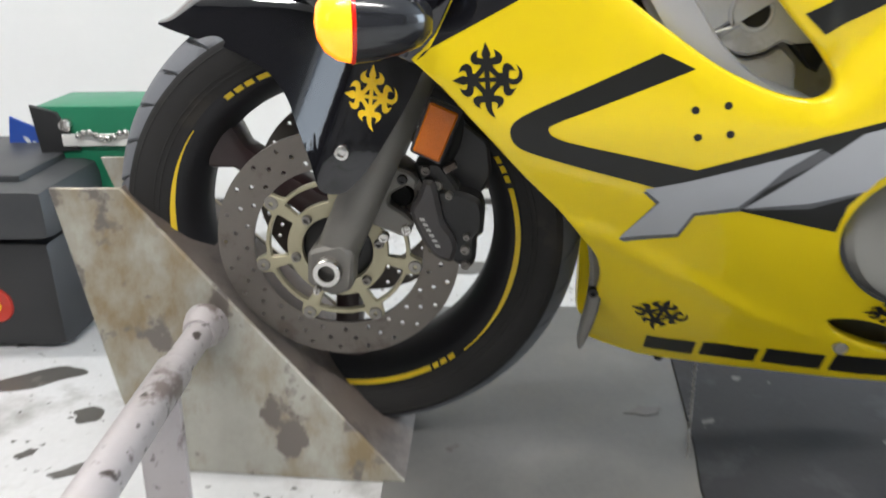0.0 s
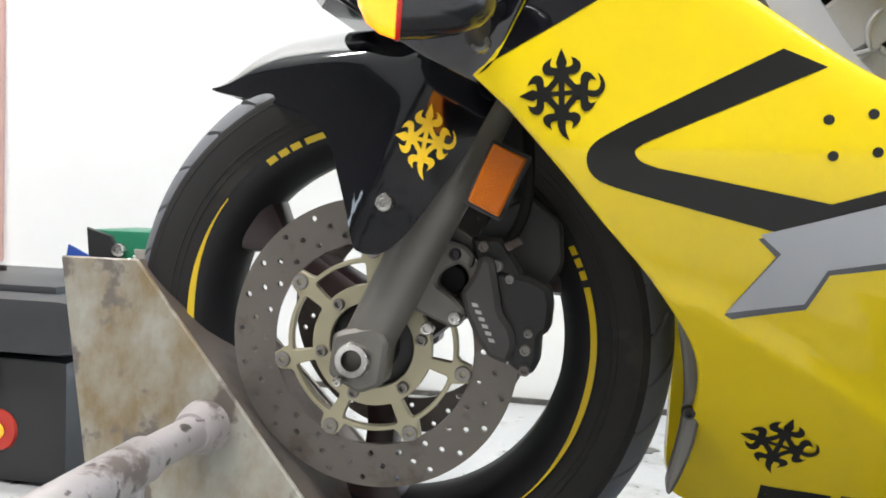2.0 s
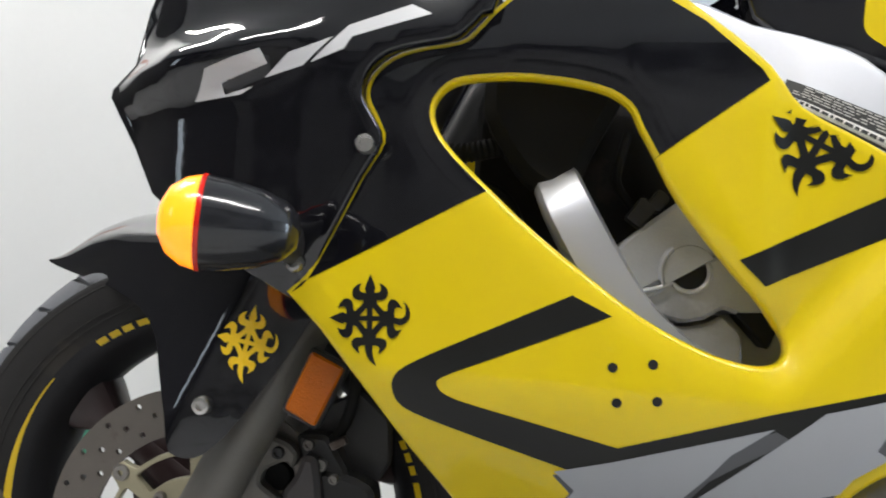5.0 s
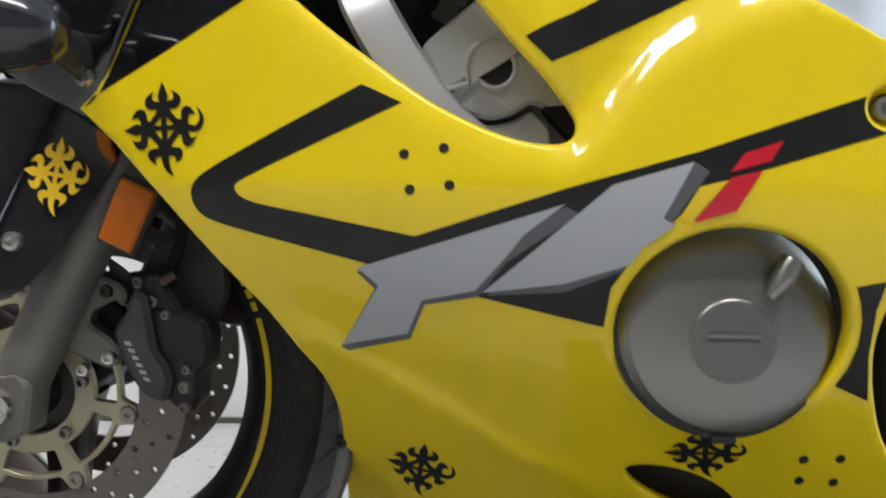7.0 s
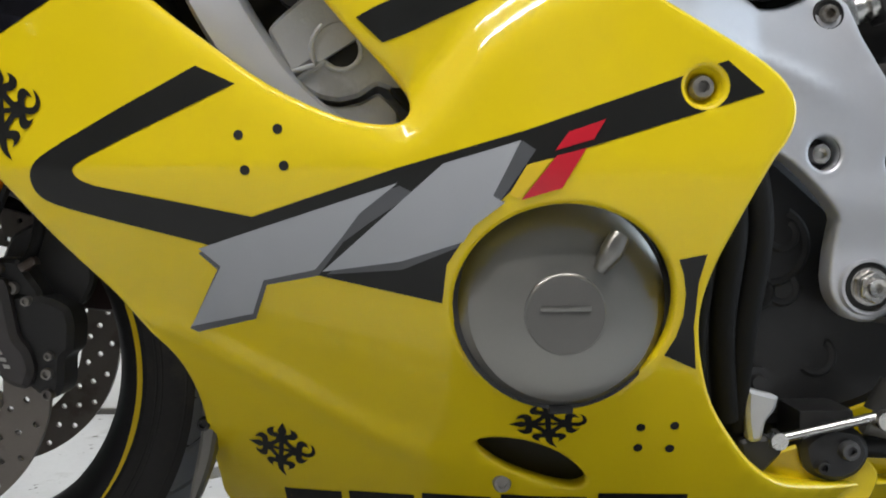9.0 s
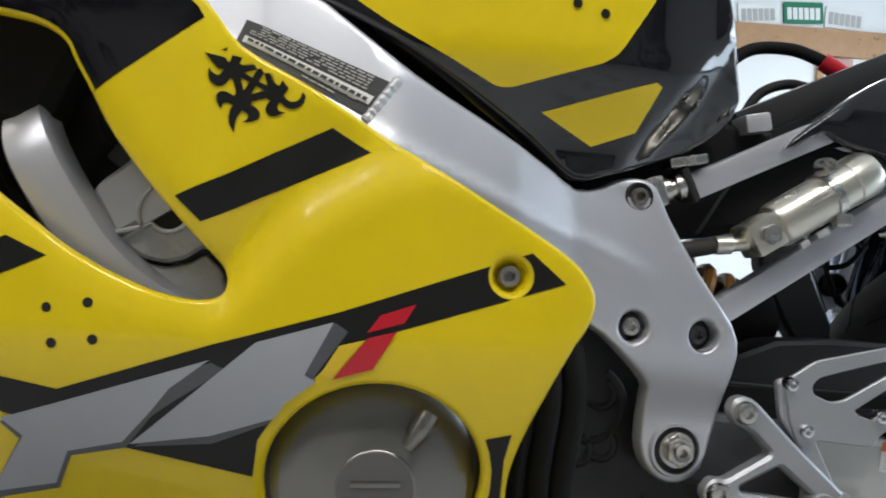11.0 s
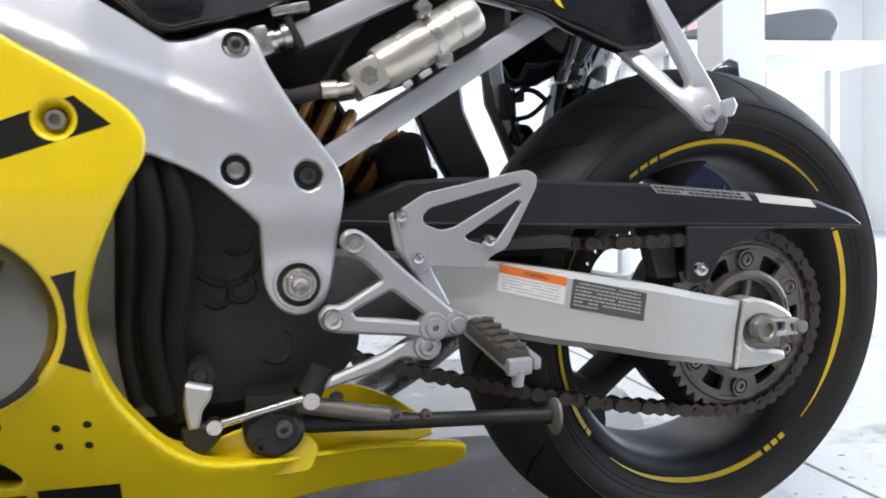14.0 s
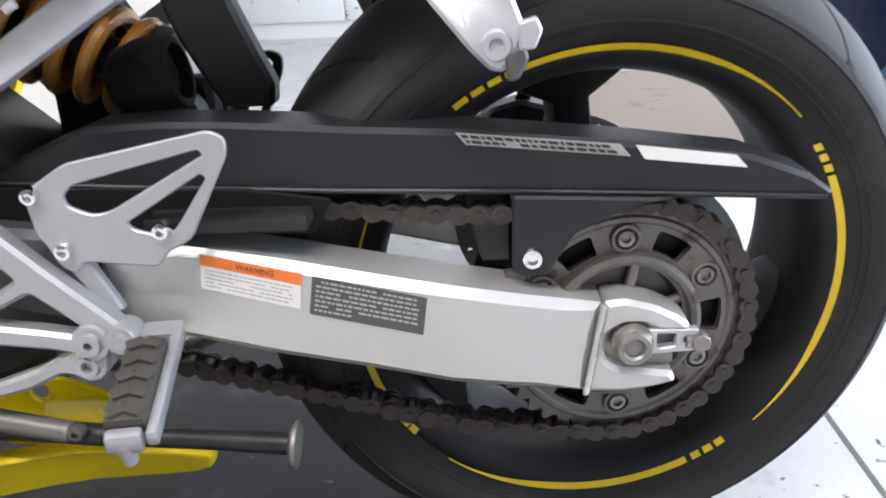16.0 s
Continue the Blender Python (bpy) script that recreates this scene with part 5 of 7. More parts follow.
part("wiring", bm, HOSE, bike, "black wire behind the intake")
bm = bmesh.new()
tube(bm, spline([(.38, -.15, .70), (.372, -.16, .66), (.385, -.155, .64)], 5), .004, 8)
part("wiring", bm, HOSE, bike, "black wire behind the intake")
bm = bmesh.new()
box(bm, (.30, -.145, .722), (.008, .006, .008), .001)
part("clip", bm, STEEL, bike, "small steel clip")
bm = bmesh.new()
box(bm, (.36, MID, .66), (.22, .30, .20), .03)
part("airbox", bm, GRIME_BLACK, bike, "black airbox behind the intake")
bm = bmesh.new()
box(bm, (.40, MID, .42), (.05, .24, .22), .01)
part("radiator", bm, BLACK_METAL, bike, "black radiator")

bm = bmesh.new()
plate(bm, rounded([(.66, .50), (.74, .52), (.80, .50), (.84, .42), (.90, .40), (.92, .33), (.86, .25), (.80, .22), (.66, .215)], .02), -.07, .12, bevel=.015)
part("gearbox_case", bm, BLACK_METAL, engine, "black gearbox case")

# round engine cover in its cut-out
cy = fairing_skin(*COVER_C)
bm = bmesh.new()
COVER_AX = Vector((0, .94, .34))
lathe(bm, [(.0737, .004), (.0748, .000), (.0795, .000), (.0800, .004), (.0805, .05), (.067, .05)], (COVER_C[0], cy + .016, COVER_C[1]), axis=COVER_AX, segs=56)
part("cover_well", bm, BLACK_PLASTIC, engine)
bm = bmesh.new()
lathe(bm, [(0, -.018), (.0287, -.018), (.0292, -.0175), (.0294, -.0155), (.056, -.011), (.069, -.006), (.0762, .002), (.0773, .012), (.0773, .04)], (COVER_C[0] + .001, cy + .014, COVER_C[1] - .001), axis=COVER_AX, segs=72)
cover = part("engine_cover", bm, ENGINE_GREY, engine, "round grey engine cover", 25)
bm = bmesh.new()
lathe(bm, [(0, -.0186), (.0279, -.0186), (.0283, -.0178)], (COVER_C[0] + .001, cy + .014, COVER_C[1] - .001), axis=COVER_AX, segs=60)
part("cover_disc", bm, ENGINE_DISC, cover, "slightly darker round disc")
bm = bmesh.new()
tube(bm, [(.632, cy - .006, .445), (.625, cy - .008, .433), (.617, cy - .006, .420)], [.0075, .0085, .005], 14)
part("cover_boss", bm, ENGINE_GREY, cover)
bm = bmesh.new()
box(bm, (.594, cy - .0050, .393), (.036, .0008, .0035), .0002)
part("lettering_bar", bm, ENGINE_GREY, cover)
bm = bmesh.new()
box(bm, (.594, cy + .024, .316), (.018, .02, .007), .002)
part("cover_clip", bm, BLACK_METAL, cover)

# ---- frame beam and pivot plate ----
def frame_ridge(x, z):
    """Height above the long ridge of the beam, rounded at the ridge, which dies out over the pivot plate."""
    d = z - curve(x, [.42, .60, .698, .754, .812, .862, .92], [.735, .640, .600, .581, .556, .535, .51])
    return (d + math.sqrt(d * d + .00003)) * .5 * (1 - .7 * ease(.80, .87, x)) - .016 * math.exp(-(d / .0065) ** 2) * (1 - ease(.79, .84, x))


def frame_skin(x, z):
    return -(curve(x, [.42, .5, .6, .7, .76, .85], [.208, .226, .230, .208, .180, .172]) - .22 * frame_ridge(x, z) - .03 * ease(.50, .40, z))


BEAM = [(.40, .80), (.464, .775), (.530, .757), (.556, .741), (.614, .699), (.668, .670), (.703, .651), (.733, .634), (.760, .619), (.785, .622), (.803, .630), (.820, .632), (.834, .626), (.844, .600), (.872, .551), (.901, .510), (.908, .484), (.903, .448), (.898, .41), (.890, .382), (.872, .370), (.855, .373), (.843, .386), (.838, .405), (.837, .445), (.834, .460), (.812, .482), (.788, .503), (.764, .516), (.735, .528), (.70, .54), (.62, .60), (.52, .66), (.42, .71)]
bm = bmesh.new()
sheet(bm, [tuple(p) for p in spline(BEAM, 2, True)], frame_skin, 0, [ring_points(.879, .5005, .0170, 26), ring_points(.814, .507, .0170, 26)], .008, ((.002, .0008), (.0035, .003), (.0035, .020)))
beam = part("frame_beam", bm, ALU, bike, "brushed aluminium frame beam", 55)
bm = bmesh.new()
sheet(bm, [tuple(p) for p in spline(BEAM, 2, True)], frame_skin, 0, (), .03, ((.003, .0012), (.005, .04)), mirror=MID)
part("frame_beam", bm, ALU, bike, "", 55)
for x, z, m in ((.814, .507, STEEL), (.879, .5005, BLACK_METAL)):
    bm = bmesh.new()
    lathe(bm, [(.0136, .003), (.0135, .024), (0, .024)], (x, frame_skin(x, z), z), segs=26)
    part("bolt_well", bm, CAST_DARK, beam)
    socket_bolt("bolt", x, frame_skin(x, z) + (.013 if m is STEEL else .020), z, .0088, beam, STEEL if m is STEEL else CAST_DARK, .007)
bm = bmesh.new()
lathe(bm, [(0, -.001), (.0105, -.001), (.0115, -.003), (.0125, -.002), (.013, .001)], (.820, frame_skin(.82, .619) + .0005, .619), segs=26)
part("bolt_seat", bm, BLACK_METAL, beam)
socket_bolt("bolt", .820, frame_skin(.82, .619) - .0005, .619, .0078, beam, HUB_METAL, .005)
bm = bmesh.new()
lathe(bm, [(0, -.004), (.0205, -.004), (.0215, -.0015)], (.867, frame_skin(.867, .397), .397), segs=36)
part("pivot_recess", bm, GROOVE, beam)
bm = bmesh.new()
lathe(bm, [(.0205, -.0035), (.0212, -.006), (.0235, -.0055), (.025, .0005)], (.867, frame_skin(.867, .397), .397), segs=36)
part("pivot_lip", bm, ALU, beam)
bm = bmesh.new()
py = frame_skin(.867, .397) - .004
lathe(bm, [(0, -.001), (.0158, -.001), (.0165, 0)], (.868, py, .397), segs=30)
hex_nut(bm, .868, py - .001, .397, .0140, .008)
lathe(bm, [(.0035, -.010), (.004, -.014), (.0075, -.0145), (.0085, -.0125), (.0085, -.008)], (.868, py, .397), segs=20)
part("pivot_nut", bm, STEEL, beam, "large steel pivot nut")
bm = bmesh.new()
pts = [(.603 - .026 * k / 36, .695 - .036 * k / 36) for k in range(37)]
tube(bm, [(x, frame_skin(x, z) + .001, z) for x, z in pts], [.0034 + .0011 * abs(math.sin(k * .62 + .4 * math.sin(k * .9))) for k in range(37)], 10)
part("weld_bead", bm, ALU_CAST, beam, "silver weld bead")
# identification plate: writing as plain bars
vin = [(.487, .733), (.596, .692), (.577, .664), (.479, .713)]
bm = bmesh.new()
sheet(bm, dense(vin, .008), frame_skin, -.0015, (), .008)
plate_ob = part("label_plate", bm, PRINT_BLACK, beam, "black identification label")


def label_bars(parent, q, rows, mat, skin, off, seed=1, fill_w=(.5, .95), name="print_bar"):
    """Plain bars of writing in the four-cornered label q (top left, top right, bottom right, bottom left)."""
    rnd = random.Random(seed)
    a, b, c, d = [Vector(p) for p in q]
    bm = bmesh.new()
    for v0, v1, u0, u1 in rows:
        u = u0
        while u < u1:
            w = rnd.uniform(.02, .07)
            if u + w > u1:
                break
            if rnd.random() < fill_w[1]:
                pts = [a.lerp(b, s).lerp(d.lerp(c, s), t) for s, t in ((u, v0), (u + w, v0), (u + w, v1), (u, v1))]
                sheet(bm, [tuple(p) for p in pts], skin, off, (), None)
            u += w + .012
    return tagged(part(name, bm, mat, parent, "rows of unreadable print", 60), kind="stuff")


label_bars(plate_ob, vin, [(.05 + .085 * k, .09 + .085 * k, .12 if k < 3 else .06, .92) for k in range(5)] + [(.74, .78, .5, .9), (.86, .90, .5, .8)], PRINT_GREY, frame_skin, -.0028, 5)
bm = bmesh.new()
a, b, c, d = [Vector(p) for p in vin]
strip = [a.lerp(b, s).lerp(d.lerp(c, s), t) for s, t in ((.04, .55), (.98, .50), (.98, .74), (.04, .80))]
sheet(bm, dense(strip, .006), frame_skin, -.0024, (), .006)
part("number_strip", bm, WHITE_LABEL, plate_ob, "pale strip with unreadable marks")
label_bars(plate_ob, vin, [(.60, .70, .07, .96)], PRINT_BLACK, frame_skin, -.0042, 9)

# ---- behind the fairing: hoses and crankcase ----
bm = bmesh.new()
plate(bm, rounded([(.70, .53), (.80, .52), (.88, .45), (.935, .385), (.93, .315), (.90, .285), (.85, .27), (.79, .265), (.72, .27), (.69, .35)], .02), -.10, .10, bevel=.012)
case = part("crankcase", bm, BLACK_METAL, bike, "black sprocket cover and crankcase")
for r, c in ((.034, (.80, .43)), (.013, (.812, .440)), (.013, (.790, .388)), (.013, (.813, .392)), (.015, (.845, .33))):
    bm = bmesh.new()
    lathe(bm, [(r - .0035, -.1005), (r - .001, -.1022), (r + .0015, -.1022), (r + .004, -.1)], (c[0], 0, c[1]), segs=28, start=-140, end=60)
    part("cover_ring", bm, BLACK_METAL, case)
for pts, r in (([(.735, -.17, .52), (.742, -.175, .45), (.733, -.175, .37), (.742, -.16, .29)], .0105), ([(.755, -.165, .52), (.765, -.17, .45), (.752, -.17, .36), (.752, -.15, .28)], .0105), ([(.722, -.18, .50), (.718, -.18, .42), (.712, -.18, .36), (.718, -.17, .30)], .007)):
    bm = bmesh.new()
    tube(bm, spline(pts, 6), r, 12)
    part("coolant_hose", bm, HOSE, bike, "black rubber hose")
bm = bmesh.new()
plate(bm, rounded([(.757, .316), (.784, .309), (.781, .298), (.773, .288), (.770, .272), (.760, .271), (.757, .292)], .003), -.168, -.152, bevel=.003)
arm_ob = part("shift_arm", bm, ALU_CAST, bike, "cast shift shaft arm")
bm = bmesh.new()
plate(bm, rounded([(.752, .272), (.785, .276), (.790, .262), (.772, .243), (.756, .250)], .006), -.164, -.150, (), .003)
part("clamp_end", bm, BLACK_METAL, arm_ob, "black clamp end")
bm = bmesh.new()
lathe(bm, [(0, -.006), (.006, -.006), (.0075, -.002), (.013, -.002), (.0135, .03)], (.772, -.150, .318), segs=22)
part("shaft_boss", bm, BLACK_METAL, arm_ob, "black splined shaft boss")

# ---- hanger, heel plate, pedal, peg ----
bm = bmesh.new()
HZ = -.163
plate(bm, rounded([(.905, .436), (.910, .447), (.921, .449), (.931, .443), (.966, .408), (1.012, .366), (1.026, .352), (1.018, .340), (.99, .338), (.96, .344), (.90, .351), (.886, .355), (.882, .367), (.891, .378), (.903, .376), (.945, .399), (.926, .418), (.912, .424)], .005), HZ - .008, HZ + .010,
      [rounded([(.915, .3705), (.953, .389), (.987, .3605), (.979, .356), (.955, .360), (.917, .365)], .004)], .003)
hanger = part("footpeg_hanger", bm, HANGER_ALU, bike, "silver cast footpeg hanger")
socket_bolt("bolt", .918, HZ - .009, .435, .010, hanger, STEEL, .006)
socket_bolt("bolt", .895, HZ - .009, .365, .010, hanger, STEEL, .006)
bm = bmesh.new()
lathe(bm, [(0, -.006), (.003, -.006), (.0032, -.012), (.0085, -.012), (.0092, -.008), (.0135, -.008), (.0145, -.006), (.0145, .012)], (.992, HZ - .004, .351), segs=28)
lathe(bm, [(0, -.013), (.006, -.013), (.0065, -.009), (.0105, -.009), (.0115, -.007), (.0115, .012)], (1.015, HZ - .004, .353), segs=28)
part("peg_mount", bm, HANGER_ALU, hanger)
HEEL = rounded([(.959, .461), (.973, .469), (.991, .480), (1.095, .500), (1.106, .494), (1.105, .482), (1.089, .453), (1.072, .422), (1.055, .415), (1.047, .403), (.992, .409), (.984, .400), (.975, .406), (.967, .425), (.965, .444)], .006)
bm = bmesh.new()
plate(bm, HEEL, -.160, -.155, [rounded([(.987, .457), (.994, .465), (1.086, .487), (1.089, .483), (1.018, .445), (1.005, .443), (.989, .450)], .005), rounded([(1.028, .436), (1.085, .470), (1.089, .467), (1.062, .430), (1.053, .426), (1.034, .431)], .005)], .001)
heel = part("heel_plate", bm, HANGER_ALU, bike, "silver cut-out heel plate")
for x, z in ((.9655, .459), (.981, .418), (1.053, .431)):
    socket_bolt("bolt", x, -.160, z, .0065, heel, CHROME, .006)
bm = bmesh.new()
plate(bm, rounded([(.956, .461), (.970, .465), (.976, .440), (.990, .417), (1.014, .368), (1.001, .366), (.978, .402), (.960, .428)], .004), -.1565, -.147, bevel=.002)
part("heel_arm", bm, HANGER_ALU, hanger, "silver arm between hanger and heel plate")
peg0, peg1 = Vector((1.033, -.158, .3515)), Vector((1.047, -.262, .330))
ax = (peg1 - peg0).normalized()
bm = bmesh.new()
sidev = Vector((ax.y, -ax.x, 0)).normalized()
upv = sidev.cross(ax).normalized()
turn = Matrix((sidev, ax, upv)).transposed()
box(bm, (peg0 + peg1) / 2 + upv * .002 + ax * .006, (.027, .085, .014), .004, turn)
peg = part("footpeg", bm, PEG_RUBBER, bike, "folding footpeg with worn rubber")
for k in range(5):
    for g in (-1, 1):
        bm = bmesh.new()
        box(bm, peg0 + ax * (.026 + .017 * k) + upv * .010 + sidev * .006 * g, (.012, .010, .004), .0012, turn @ Matrix.Rotation(radians(24 * g), 3, "Z"))
        part("tread_block", bm, PEG_RUBBER, peg)
bm = bmesh.new()
box(bm, (peg0 + peg1) / 2 - upv * .008, (.018, .108, .009), .003, turn)
box(bm, (peg0 + peg1) / 2 - upv * .003 - sidev * .0175, (.008, .112, .012), .003, turn)
box(bm, peg0 - upv * .003 - sidev * .006, (.030, .018, .014), .004, turn)
box(bm, peg1 - upv * .004, (.024, .010, .016), .004, turn)
tube(bm, [peg1 - upv * .006, peg1 - upv * .022], [.006, .005], 12)
part("peg_bar", bm, HANGER_ALU, peg)
bm = bmesh.new()
plate(bm, rounded([(.884, .296), (.890, .308), (.945, .327), (.972, .343), (.990, .346), (.999, .335), (.994, .319), (.978, .317), (.962, .322), (.938, .310)], .006), -.166, -.152, bevel=.003)
lathe(bm, [(0, -.170), (.004, -.170), (.0045, -.175), (.008, -.175), (.0095, -.171), (.0125, -.171), (.0135, -.169), (.0135, -.145)], (.986, 0, .332), segs=24)
pedal = part("shift_lever", bm, HANGER_ALU, bike, "silver shift lever")
bm = bmesh.new()
tube(bm, [(.785, -.163, .273), (.868, -.163, .291)], .0042, 10)
lathe(bm, [(0, -.006), (.008, -.006), (.009, .006), (0, .006)], (.872, -.166, .289), segs=20)
lathe(bm, [(0, -.006), (.007, -.006), (.008, .006), (0, .006)], (.783, -.166, .273), segs=20)
part("shift_rod", bm, STEEL, pedal, "thin steel shift rod")
bm = bmesh.new()
tube(bm, [(.872, -.155, .292), (.884, -.155, .318)], [.012, .010], 14)
part("rod_boot", bm, RUBBER, pedal)

# side stand folded up
bm = bmesh.new()
tube(bm, [(.84, -.132, .260), (.90, -.135, .2565), (.97, -.139, .252)], [.0105, .0095, .009], 14)
tube(bm, [(.97, -.139, .252), (1.05, -.142, .248), (1.119, -.144, .2435)], [.0082, .0080, .0088], 14)
stand = part("side_stand", bm, BLACK_METAL, bike, "folded black side stand")
bm = bmesh.new()
plate(bm, rounded([(.806, .268), (.832, .284), (.858, .278), (.868, .258), (.858, .240), (.836, .232), (.812, .242)], .010), -.158, -.120, (), .005)
knuckle = part("stand_knuckle", bm, BLACK_METAL, stand, "black pivot knuckle")
socket_bolt("bolt", .846, -.1585, .262, .0085, knuckle, CAST_DARK, .007)
socket_bolt("bolt", .824, -.1585, .248, .006, knuckle, BLACK_METAL, .006)
bm = bmesh.new()
lathe(bm, [(0, -.004), (.014, -.004), (.019, -.001), (.019, .002), (0, .004)], (1.124, -.145, .243), axis=(1, 0, -.08), segs=22)
part("foot", bm, HUB_METAL, stand, "worn steel foot")
bm = bmesh.new()
tube(bm, [(.862, -.150, .282), (.864, -.150, .2816), (.948, -.150, .2625), (.950, -.150, .262)], [.007, .0088, .0088, .007], 16)
part("return_spring", bm, FORK_GREY, stand, "grey spring sleeve")
socket_bolt("bolt", .955, -.152, .2635, .0062, stand, SPROCKET_STEEL, .006)
socket_bolt("bolt", .986, -.151, .2605, .0052, stand, SPROCKET_STEEL, .006)
bm = bmesh.new()
box(bm, (.835, -.12, .268), (.05, .05, .05), .008)
part("stand_bracket", bm, BLACK_METAL, stand)

# ---- swingarm, chain, sprocket ----
ARM_TOP = [(.992, .4165), (1.022, .4135), (1.068, .407), (1.129, .396), (1.211, .379), (1.252, .371), (1.315, .3555), (1.366, .3435)]
ARM_LOW = [(1.353, .268), (1.315, .277), (1.249, .2905), (1.185, .305), (1.12, .318), (1.047, .336), (1.022, .343), (.992, .351)]
ARM = ARM_TOP + ARM_LOW


def arm_inset(x):
    """The arm draws in towards the axle."""
    return curve(x, [1.02, 1.25, 1.30, 1.36, 1.45], [.0, .0, .0085, .0225, .028])


def drawn_in(bm):
    for v in bm.verts:
        v.co.y += arm_inset(v.co.x)
    return bm


bm = bmesh.new()
plate(bm, dense([Vector(p) for p in ARM], .02), -.140, -.082, bevel=.007)
bmesh.ops.triangulate(bm, faces=bm.faces[:])
arm = part("swingarm", drawn_in(bm), ALU_WARM, bike, "pale aluminium swingarm", 30)
bm = bmesh.new()
plate(bm, ARM, 2 * MID + .098, 2 * MID + .140, bevel=.005)
part("swingarm_arm", bm, ALU_WARM, arm)
# front end of the arm; dark colour stands in for what the metal reflects
bm = bmesh.new()
plate(bm, rounded([(.88, .43), (.98, .420), (1.055, .411), (1.050, .340), (.95, .350), (.88, .365)], .008), -.134, -.09, bevel=.006)
part("swingarm_dark_front", bm, CAST_DARK, arm, "front of the swingarm, its dark reflection put into the colour")
bm = bmesh.new()
box(bm, (1.0, MID, .38), (.10, .24, .05), .012)
part("swingarm_bridge", bm, ALU_WARM, arm)
END = rounded([(1.368, .345), (1.384, .3465), (1.407, .340), (1.426, .330), (1.4355, .322), (1.434, .3165), (1.412, .3175), (1.398, .3245), (1.383, .3245), (1.372, .318), (1.3675, .306), (1.370, .295), (1.380, .2875), (1.392, .286), (1.4235, .2815), (1.4265, .272), (1.408, .268), (1.383, .2655), (1.354, .2675)], .004)
bm = bmesh.new()
plate(bm, END, -.139, -.100, bevel=.004)
part("dropout", drawn_in(bm), ALU_WARM, arm, "bare aluminium dropout")
bm = bmesh.new()
plate(bm, rounded([(1.362, .330), (1.425, .330), (1.425, .284), (1.362, .284)], .003), -.127, -.104)
part("dropout_slot", drawn_in(bm), HUB_METAL, arm, "grey axle slot plate")
bm = bmesh.new()
tube(bm, [(1.3675 - .0135 * k / 60, -.1402, .3445 - .077 * k / 60) for k in range(61)], [.0026 + .0003 * math.sin(k * .9) for k in range(61)], 8)
part("weld_bead", drawn_in(bm), ALU_WARM, arm, "pale weld bead")
bm = bmesh.new()
plate(bm, rounded([(1.396, .3205), (1.442, .3185), (1.443, .300), (1.396, .2985)], .002), -.139, -.130, [rounded([(1.4095, .3165), (1.424, .3155), (1.424, .305), (1.4095, .3035)], .002), ring_points(1.434, .3095, .0035, 12)], .001)
part("chain_adjuster", drawn_in(bm), ALU_CAST, arm, "slotted steel chain adjuster")
bm = bmesh.new()
lathe(bm, [(.0072, -.150), (.009, -.152), (.0128, -.152), (.0142, -.150), (.0142, -.142), (.0165, -.141), (.0165, -.136)], (1.390, 0, .310), segs=28)
hex_nut(bm, 1.390, -.140, .310, .0165, .008)
part("axle_nut", drawn_in(bm), HUB_METAL, arm, "steel rear axle nut")
bm = bmesh.new()
lathe(bm, [(0, -.1478), (.0080, -.1478)], (1.390, 0, .310), segs=20)
part("bore", drawn_in(bm), GROOVE, arm)
bm = bmesh.new()
tube(bm, [(1.432, -.139, .309), (1.449, -.139, .308)], .0055, 12)
hex_nut(bm, 1.443, -.136, .309, .008, .01)
part("adjuster_bolt", drawn_in(bm), HUB_METAL, arm)
bm = bmesh.new()
tube(bm, [(1.390, -.11, .310), (1.360, .19, .330)], .0125, 20)
part("rear_axle", bm, STEEL, arm)
bm = bmesh.new()
box(bm, (1.09, -.12, .424), (.12, .035, .012), .003)
part("chain_slider", bm, BLACK_PLASTIC, arm)

LAB_SKIN = lambda x, z: -.1402 + arm_inset(x)
L1 = [(1.070, .4055), (1.143, .3875), (1.139, .3585), (1.067, .378)]
bm = bmesh.new()
sheet(bm, L1, LAB_SKIN, -.0006, (), None)
lab1 = part("warning_label", bm, WHITE_LABEL, arm, "white and orange warning label")
A, B, C, D = [Vector(p) for p in L1]
bm = bmesh.new()
sheet(bm, [tuple(A.lerp(D, .02)), tuple(B.lerp(C, .02)), tuple(B.lerp(C, .34)), tuple(A.lerp(D, .32))], LAB_SKIN, -.0011, (), None)
part("label_band", bm, ORANGE_LABEL, lab1, "orange band")
label_bars(lab1, L1, [(.42 + .11 * k, .455 + .11 * k, .05, .93) for k in range(5)], PRINT_GREY, LAB_SKIN, -.0011, 4)
font = bpy.data.curves.new("warning_text", "FONT")
font.body, font.size, font.align_x, font.align_y, font.extrude = "WARNING", .0058, "CENTER", "CENTER", .0001
tmp = new("warning_text", font)
dg = bpy.context.evaluated_depsgraph_get()
me = bpy.data.meshes.new_from_object(tmp.evaluated_get(dg))
bpy.data.objects.remove(tmp)
bm = bmesh.new()
bm.from_mesh(me)
mid = (A + B + C + D) / 4
slope = math.atan2(B.y - A.y, B.x - A.x)
cpt = A.lerp(B, .54).lerp(D.lerp(C, .54), .18)
for v in bm.verts:
    u, w = v.co.x, v.co.y
    v.co = Vector((cpt.x + u * math.cos(slope) - w * math.sin(slope), -.1416 + arm_inset(cpt.x) - v.co.z, cpt.y + u * math.sin(slope) + w * math.cos(slope)))
part("warning_text", bm, PRINT_BLACK, lab1, "the word WARNING in dark print")
L2 = [(1.1505, .385), (1.234, .3645), (1.2295, .3345), (1.1455, .3545)]
bm = bmesh.new()
sheet(bm, L2, LAB_SKIN, -.0006, (), None)
